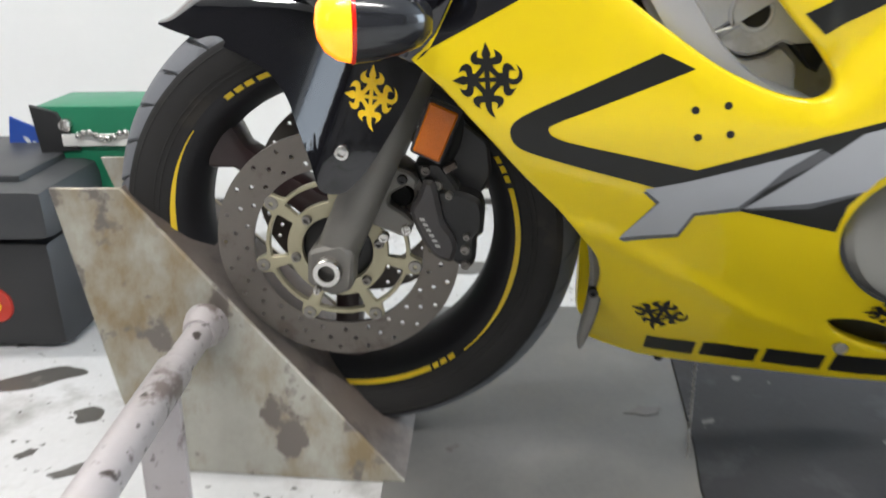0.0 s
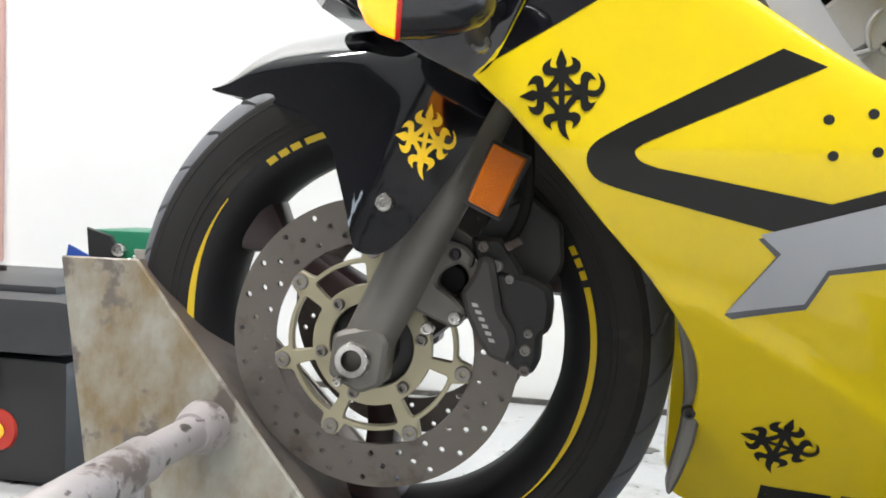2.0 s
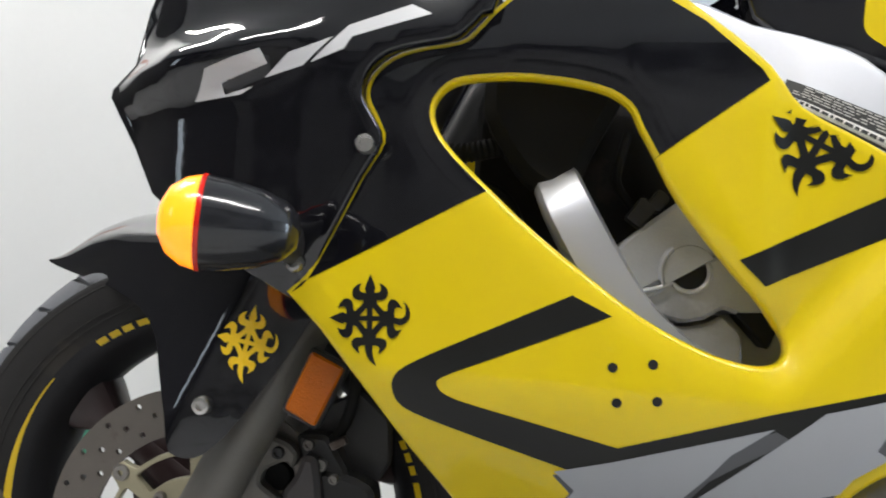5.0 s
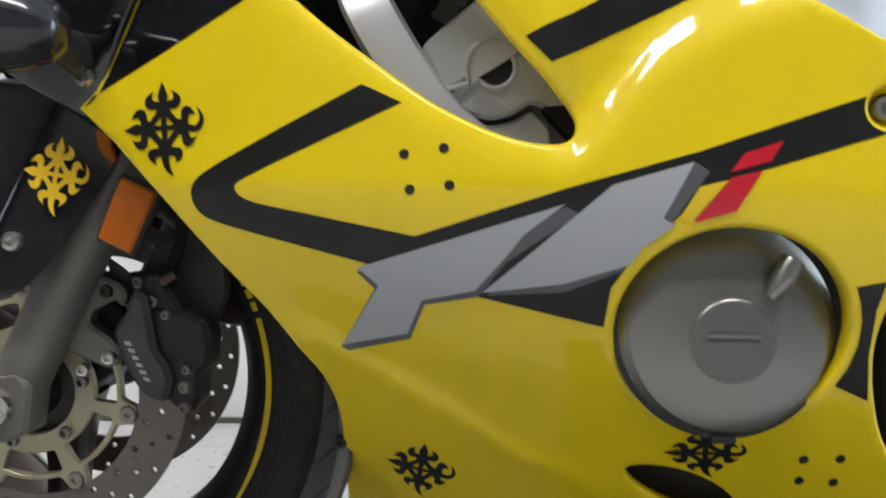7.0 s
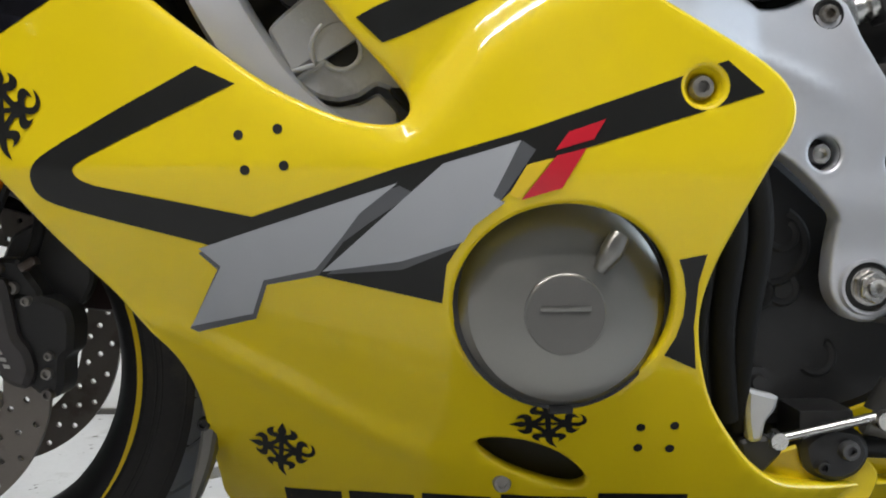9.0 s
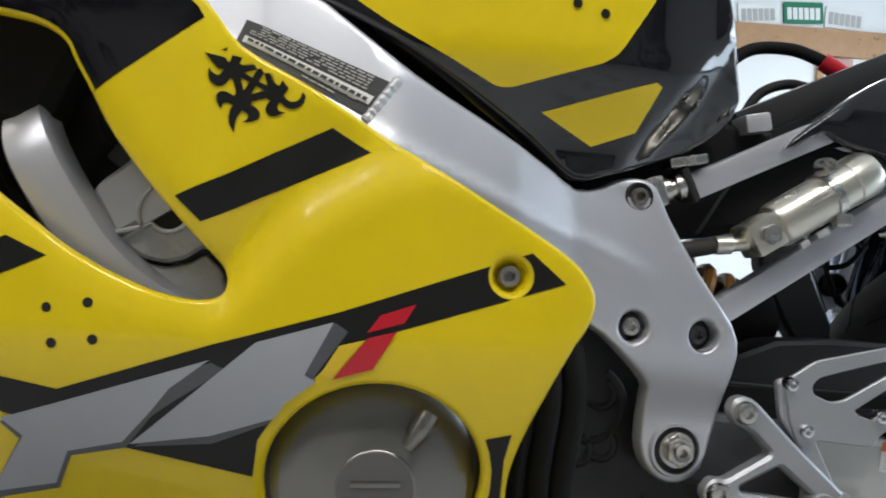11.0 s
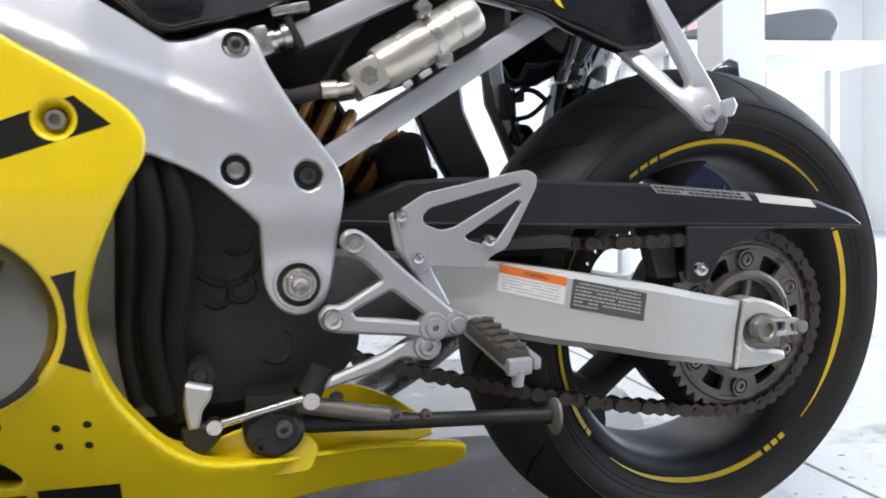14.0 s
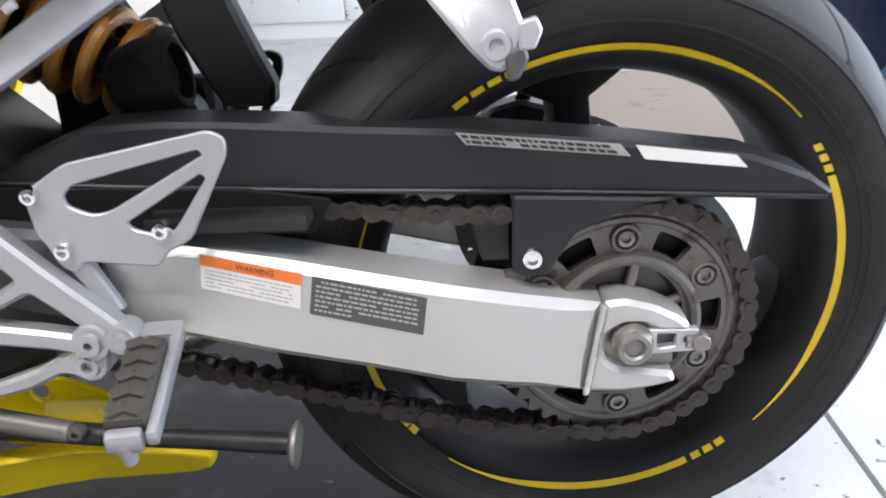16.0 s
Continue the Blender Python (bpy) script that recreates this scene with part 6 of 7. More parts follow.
lab2 = part("notice_label", bm, LABEL_DARK, arm, "dark grey notice label with unreadable print")
label_bars(lab2, L2, [(.08 + .125 * k, .135 + .125 * k, .04, .95 if k < 6 else .4) for k in range(7)], PRINT_GREY, LAB_SKIN, -.0011, 8)

GUARD = [(.905, .461), (.945, .478), (.985, .4925), (1.04, .4945), (1.091, .4925), (1.182, .4855), (1.265, .4805), (1.384, .4675), (1.474, .4545), (1.519, .4375), (1.536, .424), (1.531, .419), (1.423, .4235), (1.30, .4295), (1.169, .4345), (1.03, .442), (.905, .449)]
bm = bmesh.new()
plate(bm, GUARD, -.104, -.050, bevel=.004)
guard = part("chain_guard", bm, GUARD_PLASTIC, bike, "long black plastic chain guard")
bm = bmesh.new()
tube(bm, [(.91, -.105, .4535), (1.03, -.1055, .4455), (1.17, -.1055, .4385), (1.30, -.1055, .4335), (1.42, -.1055, .4275), (1.53, -.105, .4215)], .0022, 8)
part("guard_rib", bm, GUARD_PLASTIC, guard)
bm = bmesh.new()
plate(bm, rounded([(1.299, .432), (1.298, .372), (1.305, .367), (1.324, .368), (1.332, .380), (1.345, .401), (1.381, .4175), (1.42, .426)], .004), -.113, -.104, bevel=.002)
part("guard_flap", bm, GUARD_PLASTIC, guard)
socket_bolt("bolt", 1.313, -.1135, .3835, .0085, guard, CHROME, .006)
bm = bmesh.new()
plate(bm, rounded([(1.26, .43), (1.298, .43), (1.298, .372), (1.275, .372)], .003), -.09, -.06, bevel=.002)
part("inner_guard", bm, BLACK_PLASTIC, guard)
GL = lambda x, z: -.1046
bm = bmesh.new()
sheet(bm, [(1.258, .4795), (1.378, .4665), (1.386, .457), (1.266, .470)], GL, 0, (), None)
gl = part("guard_label", bm, PRINT_GREY, guard, "worn grey label with unreadable print")
label_bars(gl, [(1.258, .4795), (1.378, .4665), (1.386, .457), (1.266, .470)], [(.15, .42, .02, .97), (.58, .85, .02, .97)], PRINT_BLACK, GL, -.0006, 12)
bm = bmesh.new()
sheet(bm, [(1.389, .4655), (1.462, .4555), (1.471, .4455), (1.396, .4545)], GL, -.0003, (), None)
part("guard_label", bm, WHITE_LABEL, guard, "white label")

SPR = (1.381, .3105)
SY = -.069
teeth = []
NT = 43
for i in range(NT * 6):
    a = 2 * math.pi * i / (NT * 6)
    r = .1045 + .0045 * math.cos(a * NT)
    teeth.append((SPR[0] + r * math.cos(a), SPR[1] + r * math.sin(a)))
windows = []
for k in range(6):
    m = 60 * k + 60
    arc = [m - 11 + 22 * i / 5 for i in range(6)]
    windows.append(rounded([(SPR[0] + .084 * math.cos(radians(a)), SPR[1] + .084 * math.sin(radians(a))) for a in arc] + [(SPR[0] + .066 * math.cos(radians(a)), SPR[1] + .066 * math.sin(radians(a))) for a in reversed(arc)], .005, 2))
bm = bmesh.new()
plate(bm, teeth, SY - .0035, SY + .0035, [ring_points(*SPR, .052, 40)] + windows, 0)
sprocket = part("sprocket", bm, SPROCKET_STEEL, rear, "dark steel rear sprocket")
bm = bmesh.new()
lathe(bm, [(.088, -.0035), (.090, -.0055), (.0935, -.0055), (.0955, -.0035)], (SPR[0], SY, SPR[1]), segs=72)
lathe(bm, [(.055, -.004), (.056, -.012), (.060, -.014), (.064, -.012), (.065, -.003)], (SPR[0], SY, SPR[1]), segs=60)
lathe(bm, [(.012, -.012), (.022, -.014), (.026, -.010), (.028, .006), (.048, .010), (.054, .002), (.056, -.004)], (SPR[0], SY, SPR[1]), segs=60)
part("sprocket_carrier", bm, SPROCKET_STEEL, rear, "grimy cast sprocket carrier")
for k in range(6):
    a = radians(18 + 60 * k + 12)
    lb = bmesh.new()
    lathe(lb, [(.0085, -.004), (.0095, -.0075), (.0118, -.0075), (.013, -.003)], (SPR[0] + .0765 * math.cos(a), SY, SPR[1] + .0765 * math.sin(a)), segs=20)
    part("bolt_boss", lb, SPROCKET_STEEL, rear)
    socket_bolt("bolt", SPR[0] + .0765 * math.cos(a), SY - .003, SPR[1] + .0765 * math.sin(a), .0078, rear, HUB_METAL, .005)
    b = radians(18 + 60 * k)
    bm = bmesh.new()
    tube(bm, [(SPR[0] + .026 * math.cos(b), SY + .0, SPR[1] + .026 * math.sin(b)), (SPR[0] + .052 * math.cos(b), SY + .002, SPR[1] + .052 * math.sin(b))], .0045, 8)
    part("carrier_rib", bm, HUB_METAL, rear)
bm = bmesh.new()
lathe(bm, [(.03, .0), (.098, .0), (.122, .025), (.115, .06), (.05, .08)], (SPR[0], SY + .012, SPR[1]), segs=60)
part("rear_hub", bm, RIM_BLACK, rear)
brake_disc(RC[0], RC[2], .165, .110, .07, rear, 2, 2, "rear brake disc")
front.matrix_basis = FRONT_LEAN
rear.matrix_basis = REAR_LEAN

# chain: rollers in one mesh, each outer link a piece of its own
chain_path = []
p0, p1 = Vector((.93, .305)), Vector((SPR[0] - .006, SPR[1] - .1055))
sag = .011
run = []
for i in range(60):
    t = i / 60
    q = p0.lerp(p1, t)
    run.append(Vector((q.x, q.y - sag * 4 * t * (1 - t))))
for i in range(50):
    a = radians(-93 + 183 * i / 49)
    run.append(Vector((SPR[0] + .1055 * math.cos(a), SPR[1] + .1055 * math.sin(a))))
q0, q1 = run[-1], Vector((.95, .425))
for i in range(1, 60):
    t = i / 60
    q = q0.lerp(q1, t)
    run.append(Vector((q.x, q.y - .004 * 4 * t * (1 - t))))
PITCH = .0159
pins, acc = [run[0]], 0.0
for a, b in zip(run, run[1:]):
    seg = (b - a).length
    while acc + seg >= PITCH:
        t = (PITCH - acc) / seg
        a = a.lerp(b, t)
        seg = (b - a).length
        pins.append(a.copy())
        acc = 0.0
    acc += seg
def chain_point(q):
    p = Vector((q.x, SY, q.y))
    return p.lerp(REAR_LEAN @ p, ease(1.12, 1.32, q.x))


pins = [chain_point(q) for q in pins]
bm = bmesh.new()
for q in pins:
    lathe(bm, [(0, -.0125), (.0036, -.0125), (.0036, -.0075), (.0058, -.0075), (.0058, .0075), (.0036, .0075), (.0036, .0125), (0, .0125)], q, segs=8)
chain = part("drive_chain", bm, CHAIN_STEEL, bike, "rusty greasy drive chain")
bm = bmesh.new()
lobe = [radians(-120 + 240 * i / 8) for i in range(9)]
eight = [(.00795 + .0078 * math.cos(a), .0078 * math.sin(a)) for a in lobe] + [(0, .0048)] + [(-.00795 - .0078 * math.cos(a), .0078 * math.sin(a)) for a in reversed(lobe)] + [(0, -.0048)]
plate(bm, eight, -.0105, -.0080)
plate(bm, eight, .0080, .0105)
link0 = part("link", bm, CHAIN_STEEL, chain)
for k in range(len(pins) - 1):
    a, b = pins[k], pins[k + 1]
    m = (a + b) / 2
    ang = math.atan2(b.z - a.z, b.x - a.x)
    o = link0 if k == 0 else new("link", link0.data)
    o.parent = chain
    o.matrix_basis = Matrix.Translation((m.x, m.y + (-.0012 if k % 2 else .0022), m.z)) @ Matrix.Rotation(-ang, 4, "Y")

# ---- subframe, canister, shock ----
def bar(bm, a, b, w, h, bevel=.003):
    a, b = Vector(a), Vector(b)
    d = (b - a)
    t = d.normalized()
    s = Vector((0, 1, 0))
    u = t.cross(s).normalized()
    s = u.cross(t).normalized()
    return box(bm, (a + b) / 2, (d.length, w, h), bevel, Matrix((t, s, u)).transposed())


for y, tag in ((-.132, "lower silver subframe rail"), (2 * MID + .132, "")):
    bm = bmesh.new()
    bar(bm, (.895, y, .512), (1.40, y + (.03 if y < 0 else -.03), .815), .022, .024)
    sub = part("subframe_rail", bm, ALU, bike, tag)
    bm = bmesh.new()
    bar(bm, (.876, y, .631), (1.035, y, .703), .02, .024)
    bar(bm, (1.03, y, .700), (1.30, y + (.02 if y < 0 else -.02), .79), .02, .022)
    part("subframe_upper_rail", bm, ALU, bike, "upper silver subframe rail" if y < 0 else "")
    bm = bmesh.new()
    box(bm, (.843, y - .002, .626), (.020, .026, .030), .006, Matrix.Rotation(radians(-16), 3, "Y"))
    lathe(bm, [(0, -.010), (.0105, -.010), (.0125, -.008), (.0125, -.002), (.009, -.001), (.009, .004), (.013, .005), (.013, .012), (0, .012)], (.859, y - .002, .630), axis=(.95, 0, .31), segs=22)
    if y < 0:
        box(bm, (.871, y - .006, .655), (.036, .024, .009), .002, Matrix.Rotation(radians(-11), 3, "Y"))
    part("rail_clevis", bm, STEEL, sub, "bright steel clevis")
    bm = bmesh.new()
    box(bm, (.874, y - .002, .634), (.008, .03, .034), .004, Matrix.Rotation(radians(-24), 3, "Y"))
    part("rubber_bush", bm, RUBBER, sub)
# passenger peg bracket: one casting with two arms that spread inwards above
def bracket_depth(x, z):
    side = ease(-.018, .018, x - (1.287 - (z - .55) * .72))
    return (.62 + (.24 - .62) * side) * max(0.0, z - .552)


bm = bmesh.new()
fork = [(1.126, .716), (1.149, .716), (1.186, .674), (1.222, .630), (1.255, .590), (1.262, .580), (1.269, .577), (1.273, .583), (1.266, .600), (1.252, .632), (1.236, .668), (1.219, .705), (1.240, .705), (1.259, .664), (1.277, .627), (1.2975, .583), (1.306, .561), (1.3035, .548), (1.293, .533), (1.284, .534), (1.272, .546), (1.242, .581), (1.203, .627), (1.165, .672)]
plate(bm, rounded(fork, .003, 2), -.177, -.161, bevel=.0028)
bmesh.ops.triangulate(bm, faces=bm.faces[:])
for v in bm.verts:
    v.co.y += bracket_depth(v.co.x, v.co.z)
bracket = part("passenger_bracket", bm, ALU, bike, "silver passenger footpeg bracket", 30)
bm = bmesh.new()
lathe(bm, [(0, -.174), (.0045, -.174), (.005, -.1795), (.0085, -.1795), (.0100, -.177), (.0100, -.17)], (1.2885, 0, .5495), segs=22)
part("bracket_boss", bm, ALU, bracket, "hollow boss")
bm = bmesh.new()
plate(bm, rounded([(1.3015, .5635), (1.313, .5665), (1.3165, .5585), (1.312, .5475), (1.302, .5465)], .002), -.184, -.172, bevel=.0015)
part("peg_lug", bm, ALU, bracket, "silver hinge lug")
bm = bmesh.new()
plate(bm, rounded([(1.293, .546), (1.306, .5495), (1.3085, .541), (1.302, .5285), (1.2945, .527)], .003), -.180, -.164, bevel=.002)
part("peg_pin", bm, CAST_DARK, bracket, "grey hinge pin block")

# silver canister strapped along the lower rail
ca, cb = Vector((.930, -.150, .586)), Vector((1.050, -.140, .655))
cd = (cb - ca).normalized()
bm = bmesh.new()
L = (cb - ca).length
lathe(bm, [(0, 0), (.014, 0), (.016, .002), (.016, .024), (.0200, .026), (.0215, .030), (.0215, L - .028), (.0223, L - .027), (.0223, L - .006), (.020, L), (0, L + .001)], ca, axis=cd, segs=36)
can = part("fuel_filter", bm, CANISTER, bike, "silver metal canister with a strap")
bm = bmesh.new()
lathe(bm, [(.0216, L * .60), (.0232, L * .60), (.0232, L * .66), (.0216, L * .66)], ca, axis=cd, segs=36, closed=True)
box(bm, ca + cd * L * .63 + Vector((.010, -.010, -.022)), (.016, .012, .012), .002)
part("strap", bm, STEEL, can)
bm = bmesh.new()
for f, w in ((.30, .012), (.45, .016), (.58, .010)):
    box(bm, ca + cd * L * f + Vector((.012, -.010, -.0225)), (w * .8, .005, .006), .0015, Matrix.Rotation(radians(-30), 3, "Y"))
part("rail_tab", bm, ALU_CAST, can, "small welded tabs")
socket_bolt("clamp_screw", .994, -.160, .654, .0085, can, STEEL, .010)
bm = bmesh.new()
hex_nut(bm, .939, -.166, .591, .0095, .008)
part("banjo_nut", bm, STEEL, can)
bm = bmesh.new()
bar(bm, ca - cd * .006, ca + cd * .026, .032, .032, .004)
part("end_block", bm, CANISTER, can)
bm = bmesh.new()
tube(bm, [(.926, -.150, .583), (.912, -.150, .581), (.911, -.150, .581), (.897, -.149, .580)], [.0065, .0065, .0085, .0085], 12)
part("fitting", bm, CANISTER, can)
bm = bmesh.new()
tube(bm, spline([(.897, -.148, .580), (.87, -.14, .575), (.83, -.11, .575), (.80, -.06, .58)], 5), .0075, 12)
part("fuel_hose", bm, RUBBER, can)
label_bars(can, [(.975, .625), (1.0, .64), (1.006, .630), (.981, .615)], [(.1, .3, .05, .9), (.5, .7, .05, .9)], PRINT_GREY, lambda x, z: -.1680, 0, 3)

bm = bmesh.new()
lathe(bm, [(.0227, L * .76), (.0227, L * .93)], ca, axis=cd, segs=10, start=100, end=190)
part("canister_label", bm, WHITE_LABEL, can, "white paper label")

# shock absorber with an orange spring
sa, sb = Vector((1.000, MID, .508)), Vector((.800, MID, .590))
bm = bmesh.new()
axis = (sb - sa).normalized()
across = Vector((0, 1, 0)).cross(axis).normalized()
pts = []
for k in range(170):
    t = k / 169
    a = t * 2 * math.pi * 7.2
    pts.append(sa.lerp(sb, .06 + .86 * t) + Vector((0, 1, 0)) * .039 * math.cos(a) + across * .039 * math.sin(a))
tube(bm, pts, .0072, 8)
shock = part("shock_spring", bm, SPRING_ORANGE, bike, "orange shock absorber spring")
bm = bmesh.new()
tube(bm, [sa, sa.lerp(sb, .4), sa.lerp(sb, .41), sb], [.019, .019, .013, .013], 22)
tube(bm, [sa.lerp(sb, .95), sa.lerp(sb, 1.0)], .046, 22)
tube(bm, [sa - axis * .004, sa + axis * .010], .044, 22)
part("shock_body", bm, BLACK_METAL, shock)
bm = bmesh.new()
lathe(bm, [(0, 0), (.020, .002), (.030, .012), (.034, .030), (.034, .052), (.030, .060), (.024, .061), (.022, .050), (0, .050)], (.968, MID - .03, .505), axis=(.93, 0, .18), segs=26)
part("shock_clevis", bm, GRIME_BLACK, shock, "rounded black lower mount")

# black plastic behind the pivot: battery box, inner fender
bm = bmesh.new()
box(bm, (.80, MID + .02, .60), (.12, .20, .16), .015)
part("battery_box", bm, GRIME_BLACK, bike, "black battery box under the tank")
bm = bmesh.new()
plate(bm, rounded([(.86, .60), (.87, .69), (1.00, .70), (1.13, .70), (1.13, .66), (1.07, .628), (1.00, .604), (.94, .592)], .012), -.03, .12, bevel=.01)
part("inner_fender", bm, GRIME_BLACK, bike, "black inner rear fender")
bm = bmesh.new()
plate(bm, rounded([(.88, .42), (.88, .60), (.935, .60), (.965, .55), (.99, .50), (1.03, .50), (1.03, .42)], .015), .065, .10, bevel=.006)
part("linkage_cover", bm, GRIME_BLACK, bike, "black cover behind the shock")
bm = bmesh.new()
lathe(bm, [(.005, -.004), (.008, -.006), (.012, -.006), (.013, -.002), (.018, -.002), (.020, -.005), (.022, -.004), (.023, .02)], (1.003, .045, .468), segs=28)
part("linkage_bearing", bm, CAST_DARK, bike, "dark linkage bearing")
bm = bmesh.new()
plate(bm, rounded([(.79, .60), (.79, .70), (.90, .705), (.985, .695), (.935, .635), (.905, .588)], .01), -.098, -.05, bevel=.006)
part("tank_tray", bm, GRIME_BLACK, bike, "black tray under the tank")
bm = bmesh.new()
plate(bm, rounded([(.905, .452), (1.10, .444), (1.165, .434), (1.15, .407), (.905, .415)], .004), -.112, -.107, bevel=.001)
part("chain_shield", bm, HOSE, bike, "black inner chain shield")
# far-side footrest guard and brake pedal
bm = bmesh.new()
plate(bm, rounded([(1.015, .665), (1.080, .665), (1.074, .600), (1.077, .572), (1.092, .535), (1.106, .503), (1.104, .484), (1.062, .484), (1.050, .503), (1.031, .540), (1.020, .568)], .005), -.004, .022, bevel=.004)
far = part("far_hanger", bm, BLACK_METAL, bike, "black far-side footrest hanger")
bm = bmesh.new()
ringp = [(1.03, .505), (1.068, .512), (1.080, .506), (1.079, .49), (1.055, .438), (1.02, .438)]
plate(bm, rounded(ringp, .008), .15, .158, [rounded([(1.045, .500), (1.066, .504), (1.071, .498), (1.060, .488)], .004), rounded([(1.055, .482), (1.066, .484), (1.05, .446), (1.035, .446)], .004)], .001)
lathe(bm, [(0, -.004), (.008, -.004), (.010, -.002), (.015, -.002), (.017, -.006), (.020, -.006), (.022, 0), (.022, .02)], (1.003, .14, .452), segs=24)
part("far_heel_plate", bm, BLACK_METAL, far)
# rear brake caliper glimpsed through the wheel
bm = bmesh.new()
plate(bm, rounded([(1.272, .430), (1.286, .448), (1.318, .456), (1.346, .448), (1.342, .424), (1.30, .416)], .006), .125, .165, bevel=.004)
cal = part("rear_caliper", bm, BLACK_METAL, bike, "black rear brake caliper")
bm = bmesh.new()
tube(bm, spline([(1.318, .14, .450), (1.326, .138, .468), (1.330, .136, .480)], 4), .0075, 10)
part("caliper_hose", bm, HOSE, cal)
bm = bmesh.new()
lathe(bm, [(0, -.012), (.005, -.012), (.006, -.008), (.0085, -.007), (.0095, 0), (.0095, .01)], (1.268, .128, .438), segs=18)
part("banjo_bolt", bm, CHROME, cal, "bright banjo bolt")
# exhaust can on the far side
bm = bmesh.new()
ea, eb = Vector((1.268, .20, .50)), Vector((1.348, .21, .72))
tube(bm, [ea.lerp(eb, .54), ea.lerp(eb, .56), ea.lerp(eb, .95), eb], [.040, .043, .046, .042], 32)
ex = part("exhaust_can", bm, CHROME, bike, "polished exhaust silencer")
bm = bmesh.new()
tube(bm, [ea, ea.lerp(eb, .10), ea.lerp(eb, .50), ea.lerp(eb, .53)], [.030, .038, .043, .042], 32)
part("exhaust_sleeve", bm, CHROME_DARK_REFLECTION, ex, "chromed lower sleeve, dark reflection put into its colour")
bm = bmesh.new()
tube(bm, [ea.lerp(eb, .50), ea.lerp(eb, .505), ea.lerp(eb, .565), ea.lerp(eb, .57)], [.044, .047, .047, .044], 32)
part("exhaust_clamp", bm, CHROME, ex, "bright clamp ring")
socket_bolt("clamp_screw", 1.278, .152, .618, .007, ex, STEEL, .008)
bm = bmesh.new()
tube(bm, spline([(.80, .10, .20), (.95, .14, .21), (1.13, .19, .30), (1.22, .20, .42), (1.268, .20, .50)], 5), .025, 18)
part("exhaust_pipe", bm, STEEL, ex)
bm = bmesh.new()
plate(bm, rounded([(1.140, .665), (1.172, .665), (1.180, .600), (1.196, .570), (1.214, .540), (1.213, .520), (1.186, .512), (1.172, .545), (1.152, .592)], .006), .150, .158, (), .002)
shield = part("far_mount_plate", bm, SIDING, bike, "pale mounting plate on the far side")
bm = bmesh.new()
plate(bm, rounded([(1.140, .665), (1.150, .665), (1.160, .592), (1.180, .545), (1.193, .514), (1.180, .510), (1.166, .545), (1.146, .592)], .003), .140, .150, (), .002)
part("plate_edge", bm, FORK_GREY, shield, "grey folded edge")
bm = bmesh.new()
box(bm, (1.177, .138, .590), (.018, .02, .040), .003)
box(bm, (1.188, .136, .600), (.020, .018, .014), .003)
box(bm, (1.172, .136, .612), (.012, .018, .012), .002)
part("connector", bm, BLACK_PLASTIC, shield)
bm = bmesh.new()
lathe(bm, [(.005, .012), (.005, -.006), (.011, -.009), (.0145, -.004), (.0155, .012)], (1.196, .134, .549), segs=22)
tube(bm, spline([(1.200, .135, .540), (1.203, .137, .530), (1.212, .140, .525)], 4), .006, 10)
part("hose_union", bm, HOSE, shield, "black hose union")
for pts in ([(1.182, .13, .600), (1.195, .125, .608), (1.212, .125, .606), (1.232, .13, .592)], [(1.182, .13, .570), (1.200, .125, .573), (1.216, .125, .583), (1.235, .13, .600)], [(1.180, .13, .575), (1.180, .125, .560), (1.186, .125, .545), (1.190, .13, .535)]):
    bm = bmesh.new()
    tube(bm, spline(pts, 6), .0035, 8)
    part("cable", bm, HOSE, shield)

# ---- tank, seat, tail ----
def tank_skin(x, z):
    d = (x - .803) * .77 - (z - .655) * .64      # behind the crease of the rear corner
    scoop = .44 * max(0.0, min(d, .022)) + .10 * max(0.0, d - .022) + .006 * ease(.050, .057, d)
    return scoop -(.163 + .02 * math.sin(max(0, min(1, (x - .5) / .38)) * math.pi) + .03 * ease(.64, .74, z) - .25 * max(0, z - .80) ** 1.3 * 2 - .25 * max(0.0, x - .80) ** 1.1)


TANK = [(.47, .79), (.537, .765), (.60, .735), (.66, .70), (.72, .662), (.757, .634), (.79, .640), (.83, .652), (.872, .668), (.912, .698), (.905, .74), (.89, .80), (.87, .90), (.74, .98), (.58, .97), (.47, .90)]
bm = bmesh.new()
sheet(bm, [tuple(p) for p in spline(TANK, 3, True)], tank_skin, 0, (), .007, ((.002, .001), (.004, .004), (.004, .03)))
tank = part("fuel_tank", bm, BLACK_PAINT, bike, "black fuel tank with yellow panels", 60)
bm = bmesh.new()
sheet(bm, [tuple(p) for p in spline(TANK, 3, True)], tank_skin, 0, (), .03, ((.004, .004),), mirror=MID)
part("tank_side", bm, BLACK_PAINT, tank, "", 60)
bm = bmesh.new()
box(bm, (.69, MID, .80), (.36, .24, .30), .06)
part("tank_core", bm, BLACK_PAINT, tank)
decal("yellow_panel", rounded([(.545, .775), (.573, .756), (.600, .739), (.683, .698), (.695, .698), (.771, .722), (.783, .730), (.816, .779), (.84, .84), (.80, .93), (.60, .93), (.55, .85)], .01), YELLOW, tank, skin=tank_skin, label="yellow tank panel")
decal("yellow_panel", [(.723, .681), (.821, .712), (.827, .709), (.808, .671), (.769, .657)], YELLOW, tank, skin=tank_skin)
for x, z in ((.745, .767), (.769, .761)):
    bm = bmesh.new()
    lathe(bm, [(0, 0), (.004, 0)], (x, tank_skin(x, z) - .0018, z), segs=14)
    part("dot", bm, BLACK_VINYL, tank)


